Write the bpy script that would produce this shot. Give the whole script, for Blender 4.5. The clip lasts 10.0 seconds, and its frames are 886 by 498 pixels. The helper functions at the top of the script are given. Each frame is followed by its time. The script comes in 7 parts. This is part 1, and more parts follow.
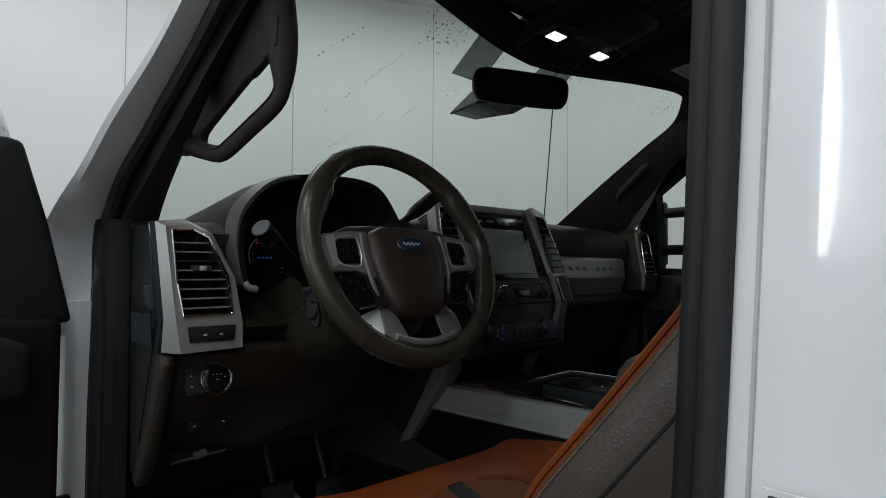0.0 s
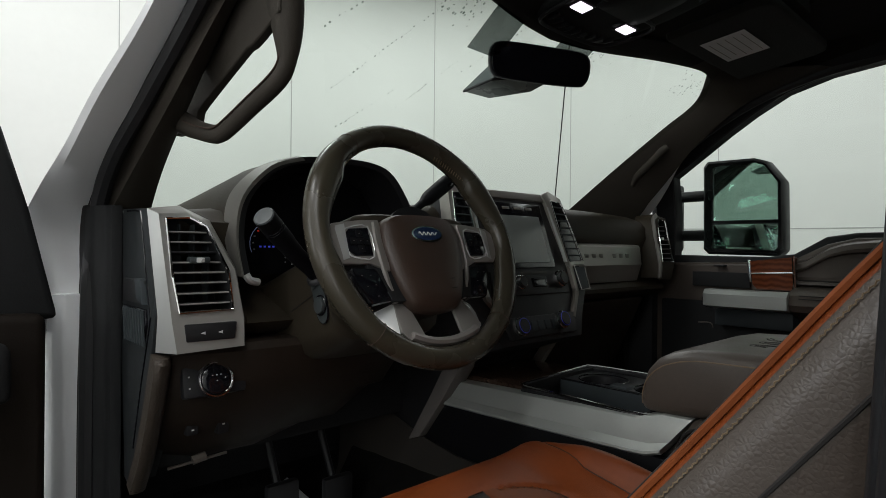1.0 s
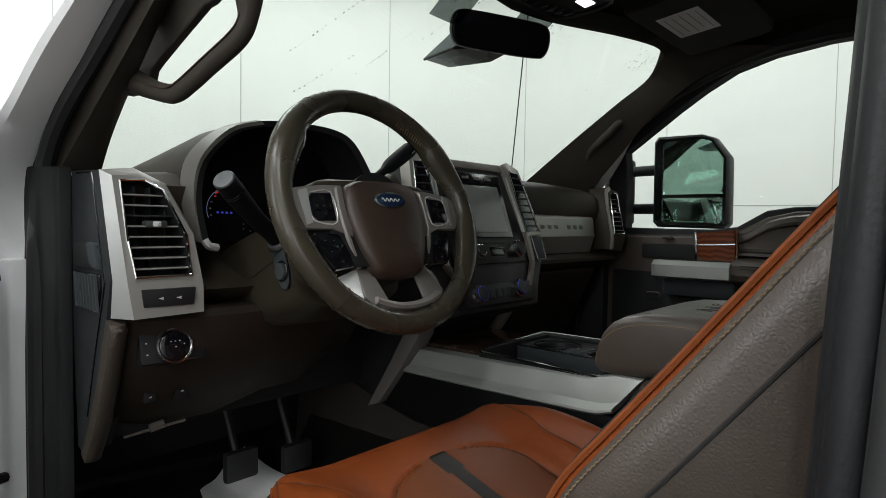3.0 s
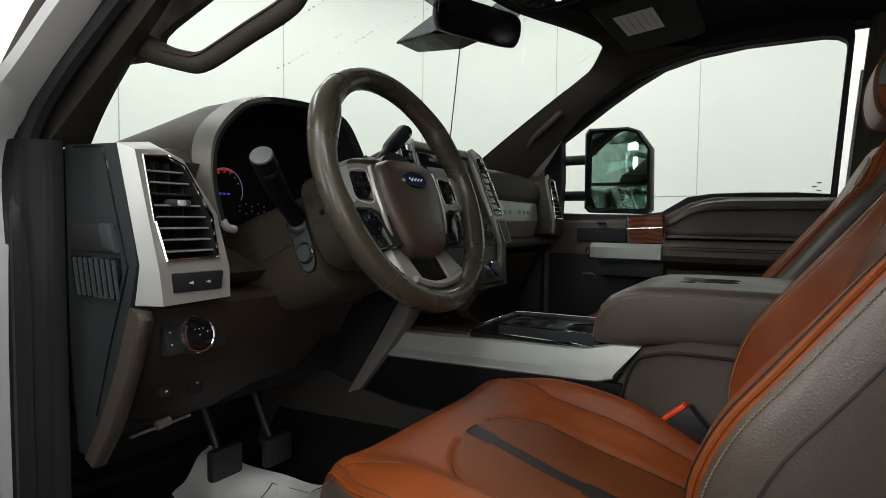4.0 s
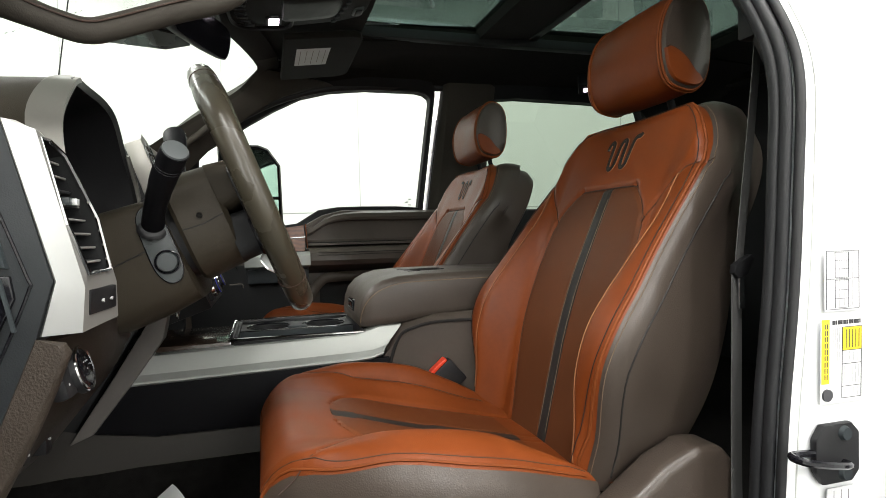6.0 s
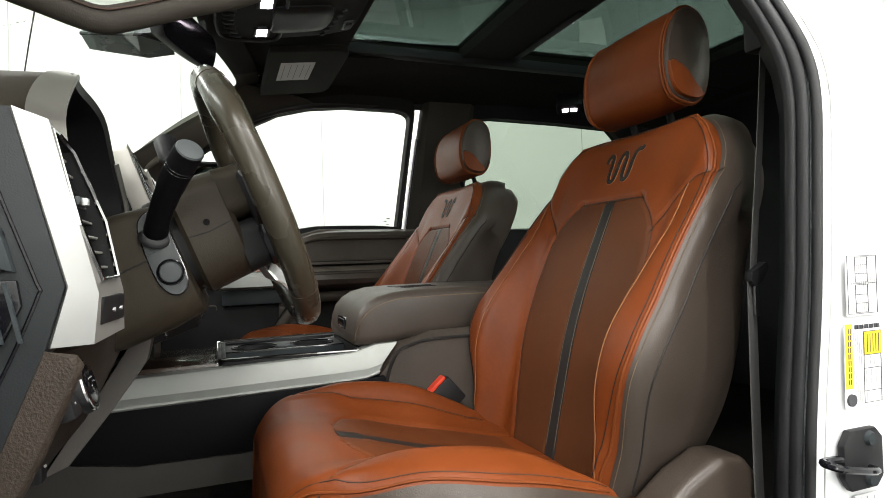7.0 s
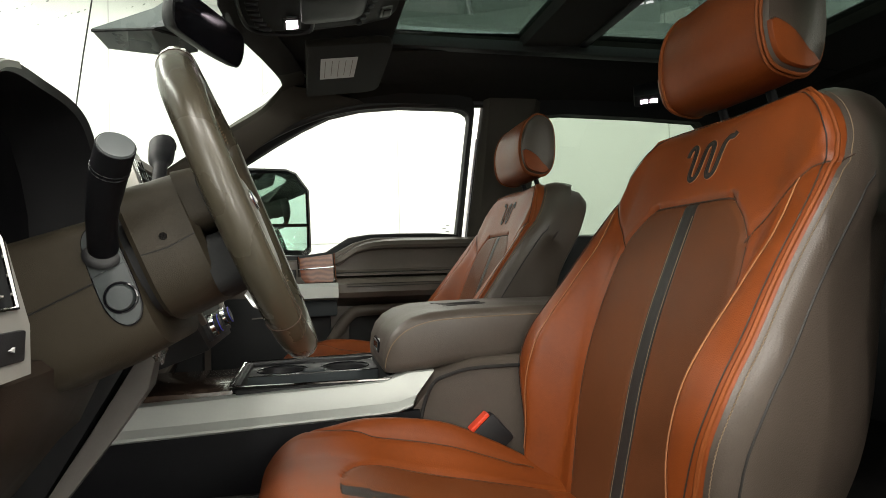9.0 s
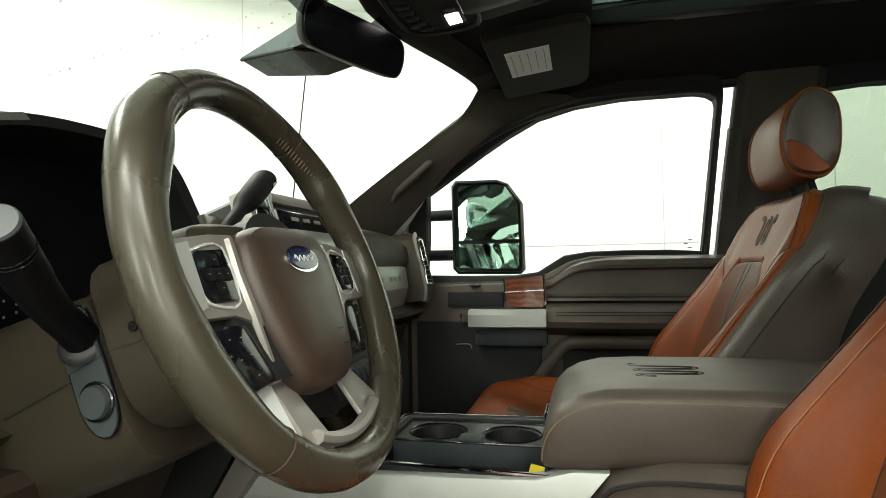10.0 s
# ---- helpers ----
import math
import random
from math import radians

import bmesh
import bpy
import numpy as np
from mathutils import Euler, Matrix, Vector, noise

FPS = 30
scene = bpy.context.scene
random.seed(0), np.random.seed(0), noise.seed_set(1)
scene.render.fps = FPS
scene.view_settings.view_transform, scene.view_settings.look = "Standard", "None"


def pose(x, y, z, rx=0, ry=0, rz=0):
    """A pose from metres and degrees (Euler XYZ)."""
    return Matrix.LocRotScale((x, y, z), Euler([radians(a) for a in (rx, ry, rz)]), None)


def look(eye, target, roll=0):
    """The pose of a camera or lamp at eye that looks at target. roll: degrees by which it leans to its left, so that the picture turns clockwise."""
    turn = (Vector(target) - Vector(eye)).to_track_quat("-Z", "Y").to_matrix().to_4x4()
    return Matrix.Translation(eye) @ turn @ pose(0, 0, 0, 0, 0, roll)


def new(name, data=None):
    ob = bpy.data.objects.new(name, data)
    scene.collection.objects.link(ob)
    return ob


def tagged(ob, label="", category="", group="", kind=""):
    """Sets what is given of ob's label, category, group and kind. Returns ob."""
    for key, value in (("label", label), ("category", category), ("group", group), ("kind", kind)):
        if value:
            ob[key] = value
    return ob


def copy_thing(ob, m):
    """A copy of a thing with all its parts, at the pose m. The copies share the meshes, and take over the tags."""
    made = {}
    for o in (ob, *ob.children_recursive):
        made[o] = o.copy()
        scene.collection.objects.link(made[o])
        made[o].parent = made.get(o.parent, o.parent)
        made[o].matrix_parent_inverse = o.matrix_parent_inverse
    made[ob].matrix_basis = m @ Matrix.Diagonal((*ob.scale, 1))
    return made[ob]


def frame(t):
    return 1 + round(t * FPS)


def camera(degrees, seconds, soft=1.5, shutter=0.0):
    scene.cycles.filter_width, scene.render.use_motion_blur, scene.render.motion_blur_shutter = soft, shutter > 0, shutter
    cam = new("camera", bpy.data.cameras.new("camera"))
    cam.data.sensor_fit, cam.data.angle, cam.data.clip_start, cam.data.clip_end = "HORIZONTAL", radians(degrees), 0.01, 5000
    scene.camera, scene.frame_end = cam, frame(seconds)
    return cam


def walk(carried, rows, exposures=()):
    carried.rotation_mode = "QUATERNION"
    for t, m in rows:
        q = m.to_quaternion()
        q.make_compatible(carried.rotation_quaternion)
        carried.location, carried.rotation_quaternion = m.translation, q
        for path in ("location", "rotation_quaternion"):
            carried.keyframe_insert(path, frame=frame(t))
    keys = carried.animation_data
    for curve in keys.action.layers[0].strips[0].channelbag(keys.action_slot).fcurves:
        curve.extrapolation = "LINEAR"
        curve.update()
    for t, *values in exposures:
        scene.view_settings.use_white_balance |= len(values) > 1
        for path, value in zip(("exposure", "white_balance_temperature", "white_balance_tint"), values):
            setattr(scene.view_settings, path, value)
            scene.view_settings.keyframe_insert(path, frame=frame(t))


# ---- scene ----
cam = camera(74.5, 10.0, soft=0.6)
PATH = [
    (0, (-1.034, -0.08, 1.476), (0.327, 1.383, 1.543), 0.3),
    (0.5, (-1.013, -0.032, 1.485), (0.346, 1.434, 1.502), 0.4),
    (1, (-1.004, -0.003, 1.493), (0.362, 1.457, 1.493), 0.5),
    (1.5, (-1.002, 0.001, 1.493), (0.372, 1.454, 1.478), 0.4),
    (2, (-1.002, 0.007, 1.488), (0.394, 1.44, 1.454), 0.5),
    (2.5, (-0.996, 0.002, 1.481), (0.434, 1.398, 1.423), 0.4),
    (2.7, (-0.999, -0.005, 1.483), (0.451, 1.371, 1.412), 0.6),
    (3.8, (-1.131, 0.108, 1.463), (0.511, 1.248, 1.357), 1.0),
    (4, (-1.160, 0.163, 1.459), (0.558, 1.183, 1.353), 0.6),
    (4.5, (-1.218, 0.320, 1.442), (0.684, 0.931, 1.329), 0.0),
    (5, (-1.290, 0.452, 1.437), (0.701, 0.599, 1.316), -0.5),
    (5.5, (-1.364, 0.569, 1.427), (0.613, 0.287, 1.310), -1.1),
    (6, (-1.360, 0.641, 1.433), (0.554, 0.063, 1.382), -1.5),
    (6.2, (-1.357, 0.661, 1.428), (0.534, 0.011, 1.420), -1.7),
    (7.5, (-1.290, 0.718, 1.410), (0.577, 0.001, 1.444), -1.8),
    (8, (-1.290, 0.720, 1.408), (0.580, 0.012, 1.448), -1.8),
    (8.5, (-1.255, 0.672, 1.416), (0.636, 0.021, 1.467), -1.9),
    (9, (-1.168, 0.582, 1.428), (0.781, 0.138, 1.486), -1.7),
    (9.5, (-1.074, 0.467, 1.466), (0.925, 0.449, 1.542), -1.5),
    (10, (-0.914, 0.401, 1.505), (1.031, 0.862, 1.569), -0.9),
]
EXPOSURES = [(0.0, -2.26, 5900, 10), (0.3, -2.0, 6100, 10), (0.5, -1.84, 6230, 10), (1.0, -1.62, 6230, 10), (2.5, -1.27, 6230, 10), (4.0, -1.08, 6380, 10), (5.0, -0.73, 6600, 10),
             (6.0, -0.30, 6480, 10), (7.5, -0.23, 6480, 10), (8.5, -0.16, 6600, 9), (9.5, -0.04, 6880, 6), (10.0, -0.03, 6800, 1)]
walk(cam, [(t, look(eye, target, roll)) for t, eye, target, roll in PATH], EXPOSURES)

# ---- world and large lights ----
BOOTH_X, BOOTH_Y, BOOTH_R, BOOTH_H = 1.0, 0.5, 5.2, 4.6
LAMP_WATTS = 62.0
world = bpy.data.worlds.new("world")
scene.world = world
world.use_nodes = True
world.node_tree.nodes["Background"].inputs[0].default_value = (0.9, 0.95, 1.0, 1)
world.node_tree.nodes["Background"].inputs[1].default_value = 0.05


def ceiling_lamp(x, y, turn, power=1.0, sx=2.2, sy=0.5):
    data = bpy.data.lights.new("booth_lamp", "AREA")
    data.shape, data.size, data.size_y, data.energy = "RECTANGLE", sx, sy, LAMP_WATTS * power
    data.color = (1.0, 0.985, 0.955)
    ob = new("booth_lamp", data)
    ob.matrix_basis = pose(x, y, BOOTH_H - 0.1, 0, 0, turn)
    return ob


LAMP_SPOTS = []
for k in range(8):
    a = math.tau * (k + 0.5) / 8
    LAMP_SPOTS.append((BOOTH_X + 3.6 * math.cos(a), BOOTH_Y + 3.6 * math.sin(a), math.degrees(a) + 90, 1.3 + 0.95 * math.sin(a) + 0.2 * math.cos(a)))
LAMP_SPOTS.append((BOOTH_X - 3.9, BOOTH_Y + 1.0, 90.0, 1.2))
# unseen extra panel, added at the left rear to brighten the windscreen pillar
LAMP_SPOTS.append((BOOTH_X - 2.9, BOOTH_Y - 1.6, 60.0, 1.6))
for spot in LAMP_SPOTS:
    ceiling_lamp(*spot)
# upright strip lights on the booth wall beside the open door
# the 214 degree strip is an added fill for the left windscreen pillar
WALL_SPOTS = [(BOOTH_X + 5.1 * math.cos(math.radians(d)), BOOTH_Y + 5.1 * math.sin(math.radians(d)), 2.7) for d in (214.0, 194.0, 168.0)]
for x, y, z in WALL_SPOTS:
    data = bpy.data.lights.new("strip_lamp", "AREA")
    data.shape, data.size, data.size_y, data.energy = "RECTANGLE", 0.10, 2.2, 60.0 if y > -1.0 else 34.0
    data.color = (1.0, 0.985, 0.965)
    new("strip_lamp", data).matrix_basis = look((x, y, z), (BOOTH_X, BOOTH_Y, z))


# ---- materials ----
def mat(name, color, rough=0.5, metal=0.0, var=0.12, scale=14.0, bump=0.0, bump_scale=220.0, coat=0.0, kind="noise", spec=0.5, sheen=0.0):
    """A Principled surface whose colour drifts at two scales and whose relief is fine grain."""
    m = bpy.data.materials.new(name)
    m.use_nodes = True
    nt = m.node_tree
    b = nt.nodes["Principled BSDF"]
    b.inputs["Roughness"].default_value = rough
    b.inputs["Metallic"].default_value = metal
    b.inputs["Specular IOR Level"].default_value = spec
    b.inputs["Coat Weight"].default_value = coat
    b.inputs["Sheen Weight"].default_value = sheen
    co = nt.nodes.new("ShaderNodeTexCoord")
    n1 = nt.nodes.new("ShaderNodeTexNoise")
    n1.inputs["Scale"].default_value, n1.inputs["Detail"].default_value = scale, 5.0
    n2 = nt.nodes.new("ShaderNodeTexNoise")
    n2.inputs["Scale"].default_value, n2.inputs["Detail"].default_value = scale * 14, 3.0
    add = nt.nodes.new("ShaderNodeMath")
    add.operation = "MULTIPLY_ADD"
    add.inputs[1].default_value = 0.35
    nt.links.new(co.outputs["Object"], n1.inputs["Vector"])
    nt.links.new(co.outputs["Object"], n2.inputs["Vector"])
    nt.links.new(n2.outputs["Fac"], add.inputs[0])
    nt.links.new(n1.outputs["Fac"], add.inputs[2])
    ramp = nt.nodes.new("ShaderNodeMapRange")
    ramp.inputs["From Min"].default_value, ramp.inputs["From Max"].default_value = 0.4, 0.95
    ramp.inputs["To Min"].default_value, ramp.inputs["To Max"].default_value = 1 - var, 1 + var
    nt.links.new(add.outputs[0], ramp.inputs["Value"])
    mul = nt.nodes.new("ShaderNodeVectorMath")
    mul.operation = "SCALE"
    mul.inputs[0].default_value = color
    nt.links.new(ramp.outputs[0], mul.inputs["Scale"])
    nt.links.new(mul.outputs["Vector"], b.inputs["Base Color"])
    rr = nt.nodes.new("ShaderNodeMapRange")
    rr.inputs["From Min"].default_value, rr.inputs["From Max"].default_value = 0.35, 0.7
    rr.inputs["To Min"].default_value, rr.inputs["To Max"].default_value = max(rough - 0.06, 0.02), min(rough + 0.08, 1)
    nt.links.new(n1.outputs["Fac"], rr.inputs["Value"])
    if rough > 0.05:
        nt.links.new(rr.outputs[0], b.inputs["Roughness"])
    if bump > 0:
        if kind == "leather":
            t = nt.nodes.new("ShaderNodeTexVoronoi")
            t.inputs["Scale"].default_value = bump_scale
            t.feature = "DISTANCE_TO_EDGE"
            out = t.outputs["Distance"]
        else:
            t = nt.nodes.new("ShaderNodeTexNoise")
            t.inputs["Scale"].default_value, t.inputs["Detail"].default_value = bump_scale, 3.0
            out = t.outputs["Fac"]
        nt.links.new(co.outputs["Object"], t.inputs["Vector"])
        bp = nt.nodes.new("ShaderNodeBump")
        bp.inputs["Strength"].default_value, bp.inputs["Distance"].default_value = bump, 0.0012
        nt.links.new(out, bp.inputs["Height"])
        nt.links.new(bp.outputs[0], b.inputs["Normal"])
    return m


def glass_mat(name, tint, gloss=1.0):
    m = bpy.data.materials.new(name)
    m.use_nodes = True
    nt = m.node_tree
    nt.nodes.remove(nt.nodes["Principled BSDF"])
    out = nt.nodes["Material Output"]
    tr, gl, mix, fr = (nt.nodes.new("ShaderNode" + k) for k in ("BsdfTransparent", "BsdfGlossy", "MixShader", "LayerWeight"))
    tr.inputs[0].default_value = (*tint, 1)
    gl.inputs["Roughness"].default_value = 0.01
    fr.inputs["Blend"].default_value = 0.5
    pw = nt.nodes.new("ShaderNodeMath")
    pw.operation = "POWER"
    pw.inputs[1].default_value = 5.0
    sc = nt.nodes.new("ShaderNodeMath")
    sc.operation = "MULTIPLY_ADD"
    sc.inputs[1].default_value, sc.inputs[2].default_value = 0.8 * gloss, 0.04 * gloss
    sc.use_clamp = True
    nt.links.new(fr.outputs["Facing"], pw.inputs[0])
    nt.links.new(pw.outputs[0], sc.inputs[0])
    nt.links.new(sc.outputs[0], mix.inputs[0])
    nt.links.new(tr.outputs[0], mix.inputs[1])
    nt.links.new(gl.outputs[0], mix.inputs[2])
    nt.links.new(mix.outputs[0], out.inputs[0])
    return m


def glow_mat(name, color, strength):
    m = bpy.data.materials.new(name)
    m.use_nodes = True
    b = m.node_tree.nodes["Principled BSDF"]
    b.inputs["Base Color"].default_value = (*color, 1)
    b.inputs["Emission Color"].default_value = (*color, 1)
    b.inputs["Emission Strength"].default_value = strength
    return m


WALL = mat("booth_white", (0.82, 0.83, 0.80), 0.55, var=0.03, scale=1.2)
JOINT = mat("joint_grey", (0.45, 0.46, 0.44), 0.7)
FLOORING = mat("booth_floor", (0.075, 0.075, 0.075), 0.4, var=0.15, scale=3)
TAN = mat("saddle_leather", (0.150, 0.0335, 0.0066), 0.42, var=0.2, scale=9, bump=0.22, bump_scale=480, kind="leather", spec=0.20)
INSERT = mat("brown_perforated_leather", (0.080, 0.0265, 0.0098), 0.48, var=0.16, scale=9, bump=0.3, bump_scale=560, kind="leather", spec=0.13)
CHAR = mat("charcoal_leather", (0.0165, 0.0150, 0.0135), 0.5, var=0.15, bump=0.3, bump_scale=500, kind="leather", spec=0.25)
MOCHA = mat("mocha_leather", (0.061, 0.049, 0.040), 0.43, var=0.16, scale=9, bump=0.2, bump_scale=400, kind="leather", spec=0.35)
DASH = mat("mocha_dash_plastic", (0.0290, 0.0234, 0.0160), 0.52, var=0.12, scale=9, bump=0.18, bump_scale=620, kind="leather", spec=0.17)
RIM = mat("taupe_rim_leather", (0.037, 0.0320, 0.0222), 0.25, var=0.03, scale=10, bump=0.04, bump_scale=520, kind="leather", spec=0.36)
PAD = mat("brown_airbag_cover", (0.038, 0.023, 0.016), 0.42, var=0.1, bump=0.2, bump_scale=520, kind="leather")
BLACK = mat("black_plastic", (0.0115, 0.0115, 0.0125), 0.5, var=0.2, bump=0.15, bump_scale=600, spec=0.28)
SOOT = mat("soft_black_trim", (0.011, 0.0115, 0.012), 0.7, var=0.2, bump=0.2, bump_scale=500, spec=0.25)
PIANO = mat("gloss_black", (0.006, 0.006, 0.008), 0.1, var=0.1)
SLATE = mat("slate_plastic", (0.030, 0.036, 0.039), 0.6, var=0.12, bump=0.2, bump_scale=700, spec=0.2)
CAPSLATE = mat("slate_end_panel", (0.0120, 0.0143, 0.0158), 0.55, var=0.12, bump=0.15, bump_scale=700, spec=0.3)
BRACE = mat("grey_moulded_trim", (0.11, 0.10, 0.092), 0.6, var=0.12, bump=0.15, bump_scale=500)
CUSHION_IN = mat("brown_cushion_insert", (0.110, 0.0305, 0.0085), 0.45, var=0.2, scale=9, bump=0.22, bump_scale=480, kind="leather", spec=0.20)
SEATSIDE = mat("dark_mocha_hide", (0.049, 0.0375, 0.0298), 0.35, var=0.14, scale=9, bump=0.24, bump_scale=330, kind="leather", spec=0.45)
GROOVE = mat("dark_groove", (0.008, 0.0068, 0.006), 0.8)
HOODTRIM = mat("satin_grey_bezel", (0.15, 0.145, 0.13), 0.42, metal=0.35, var=0.05)
GRAINED = mat("grained_brown_trim", (0.034, 0.0255, 0.0188), 0.6, var=0.2, scale=20, bump=0.9, bump_scale=420, spec=0.35)
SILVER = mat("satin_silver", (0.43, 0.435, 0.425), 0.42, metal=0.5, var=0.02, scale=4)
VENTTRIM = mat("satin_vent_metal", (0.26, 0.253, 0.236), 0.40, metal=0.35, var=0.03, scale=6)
STALK = mat("matt_black_stalk", (0.0050, 0.0050, 0.0060), 0.55, var=0.15, bump=0.1, bump_scale=700, spec=0.10)
# brown door trim with the open door's shade put into the colour
DOORSHADE = mat("shaded_brown_door_trim", (0.0100, 0.0072, 0.0052), 0.6, var=0.15, bump=0.2, bump_scale=500, spec=0.2)
BRIGHT = mat("bright_silver_facet", (0.78, 0.79, 0.78), 0.28, metal=0.5, var=0.02)
SPOKE = mat("satin_spoke_metal", (0.255, 0.238, 0.222), 0.36, metal=0.45, var=0.05)
ALU = mat("brushed_aluminium", (0.35, 0.365, 0.345), 0.46, metal=0.45, var=0.05, scale=18)
TAUPE = mat("satin_taupe_metal", (0.27, 0.255, 0.235), 0.35, metal=0.5, var=0.05)
PLATE = mat("slate_button_plate", (0.033, 0.039, 0.040), 0.4, var=0.06)
DARKWOOD = mat("dark_gloss_wood", (0.036, 0.022, 0.015), 0.2, var=0.3, scale=20, coat=0.6)
# base colour lifted to grey in place of the cover's glossy reflections
COVER = mat("reflection_grey_plastic", (0.085, 0.10, 0.103), 0.3, var=0.06)
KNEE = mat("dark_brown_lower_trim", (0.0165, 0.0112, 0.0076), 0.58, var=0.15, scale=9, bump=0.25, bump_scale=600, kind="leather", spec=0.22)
CHROME = mat("chrome", (0.75, 0.75, 0.76), 0.1, metal=1.0, var=0.03)
GREY = mat("taupe_grey_trim", (0.12, 0.105, 0.09), 0.45, var=0.1, bump=0.15, bump_scale=600)
LINER = mat("dark_headliner_cloth", (0.0135, 0.0120, 0.0102), 0.95, var=0.25, scale=30, bump=0.5, bump_scale=900, sheen=0.05, spec=0.08)
BASE = mat("dark_taupe_moulding", (0.026, 0.0228, 0.0195), 0.55, var=0.12, bump=0.2, bump_scale=500, spec=0.3)
PILLAR = mat("brown_pillar_trim", (0.036, 0.031, 0.025), 0.7, var=0.12, bump=0.3, bump_scale=700, spec=0.2)
CARPET = mat("black_carpet", (0.008, 0.0075, 0.007), 1.0, var=0.4, scale=60, bump=0.8, bump_scale=900, spec=0.05)
PAINT = mat("white_car_paint", (0.80, 0.81, 0.82), 0.18, var=0.02, coat=0.6)
# the white body paint again, with its lilac shade put into the colour
SHADED_WHITE = mat("shaded_white_paint", (0.66, 0.65, 0.70), 0.25, metal=0.25, var=0.04, coat=0.5)
RUBBER = mat("black_rubber", (0.0105, 0.0105, 0.0115), 0.6, var=0.2, bump=0.2, bump_scale=300)
SEALGREY = mat("worn_seal_rubber", (0.0105, 0.0108, 0.0120), 0.46, var=0.2, bump=0.25, bump_scale=260, spec=0.3)
ZIGZAG = mat("pale_stitch_thread", (0.15, 0.105, 0.062), 0.8, var=0.2, scale=50)
WEB = mat("grey_belt_webbing", (0.095, 0.094, 0.092), 0.75, var=0.12, bump=0.6, bump_scale=900)
RED = mat("red_plastic", (0.62, 0.045, 0.015), 0.4, var=0.05)
PAPER = mat("white_paper", (0.74, 0.75, 0.74), 0.8, var=0.05, scale=6, bump=0.3, bump_scale=30)
INK = mat("dark_ink", (0.05, 0.05, 0.055), 0.8)
PALE = mat("pale_print", (0.66, 0.66, 0.67), 0.6)
YELLOW = mat("yellow_label", (0.80, 0.62, 0.03), 0.5, var=0.05)
THREAD = mat("tan_thread", (0.25, 0.098, 0.036), 0.7, var=0.15, scale=60)
PIPE = mat("orange_piping", (0.15, 0.038, 0.009), 0.6, var=0.12, scale=40, spec=0.15)
SEAM = mat("dark_seam", (0.035, 0.017, 0.010), 0.8)
BLUE = mat("blue_enamel", (0.012, 0.024, 0.07), 0.15, coat=0.5)
SCREEN = mat("dark_screen_glass", (0.17, 0.185, 0.175), 0.2, var=0.05)
MIRROR = mat("mirror_glass", (0.42, 0.58, 0.52), 0.015, metal=1.0, var=0.01)
LENS = glow_mat("lit_lamp_lens", (1.0, 0.86, 0.97), 9.0)
DIFFUSER = glow_mat("booth_light_diffuser", (1.0, 0.985, 0.955), 4.0)
GAUGE_RED = glow_mat("gauge_red_light", (0.9, 0.05, 0.02), 0.6)
GAUGE_BLUE = glow_mat("gauge_blue_light", (0.10, 0.12, 0.9), 0.6)
GAUGE_PALE = glow_mat("gauge_pale_light", (0.45, 0.55, 0.9), 0.25)
KNOB_BLUE = glow_mat("knob_blue_light", (0.05, 0.06, 0.5), 0.02)
PRINT = mat("white_symbol_paint", (0.42, 0.42, 0.42), 0.6)
WINDSCREEN = glass_mat("windscreen_glass", (0.695, 0.748, 0.713))
SIDEGLASS = glass_mat("side_glass", (0.775, 0.822, 0.795))
TINTED = glass_mat("privacy_glass", (0.31, 0.37, 0.32))
ROOFGLASS = glass_mat("roof_glass", (0.27, 0.33, 0.31))
WATER = glass_mat("water_drop", (0.55, 0.6, 0.57), 2.0)
FRIT = glass_mat("dotted_frit_shade", (0.16, 0.175, 0.17), 0.3)


def wood_mat():
    m = mat("red_brown_wood", (0.16, 0.045, 0.018), 0.15, var=0.1, coat=0.8)
    nt = m.node_tree
    w = nt.nodes.new("ShaderNodeTexWave")
    w.inputs["Scale"].default_value, w.inputs["Distortion"].default_value = 22.0, 6.0
    w.inputs["Detail"].default_value = 4.0
    w.bands_direction = "Z"
    co = nt.nodes["Texture Coordinate"]
    ramp = nt.nodes.new("ShaderNodeValToRGB")
    ramp.color_ramp.elements[0].color = (0.075, 0.021, 0.009, 1)
    ramp.color_ramp.elements[1].color = (0.14, 0.040, 0.016, 1)
    nt.links.new(co.outputs["Object"], w.inputs["Vector"])
    nt.links.new(w.outputs["Fac"], ramp.inputs[0])
    nt.links.new(ramp.outputs[0], nt.nodes["Principled BSDF"].inputs["Base Color"])
    return m


WOOD = wood_mat()


# ---- builders ----
V = Vector
AT = {}


def thing(name, loc, label, category, group="", kind=""):
    ob = tagged(new(name), label, category, group, kind)
    ob.empty_display_size = 0.05
    ob.matrix_basis = Matrix.Translation(loc)
    AT[ob.name] = Matrix.Translation(loc)
    return ob


def finish(bm, sharp=38):
    bmesh.ops.remove_doubles(bm, verts=bm.verts, dist=1e-5)
    bmesh.ops.recalc_face_normals(bm, faces=bm.faces)
    lim = radians(sharp)
    for e in bm.edges:
        e.smooth = len(e.link_faces) == 2 and e.calc_face_angle(0) < lim
    for f in bm.faces:
        f.smooth = True


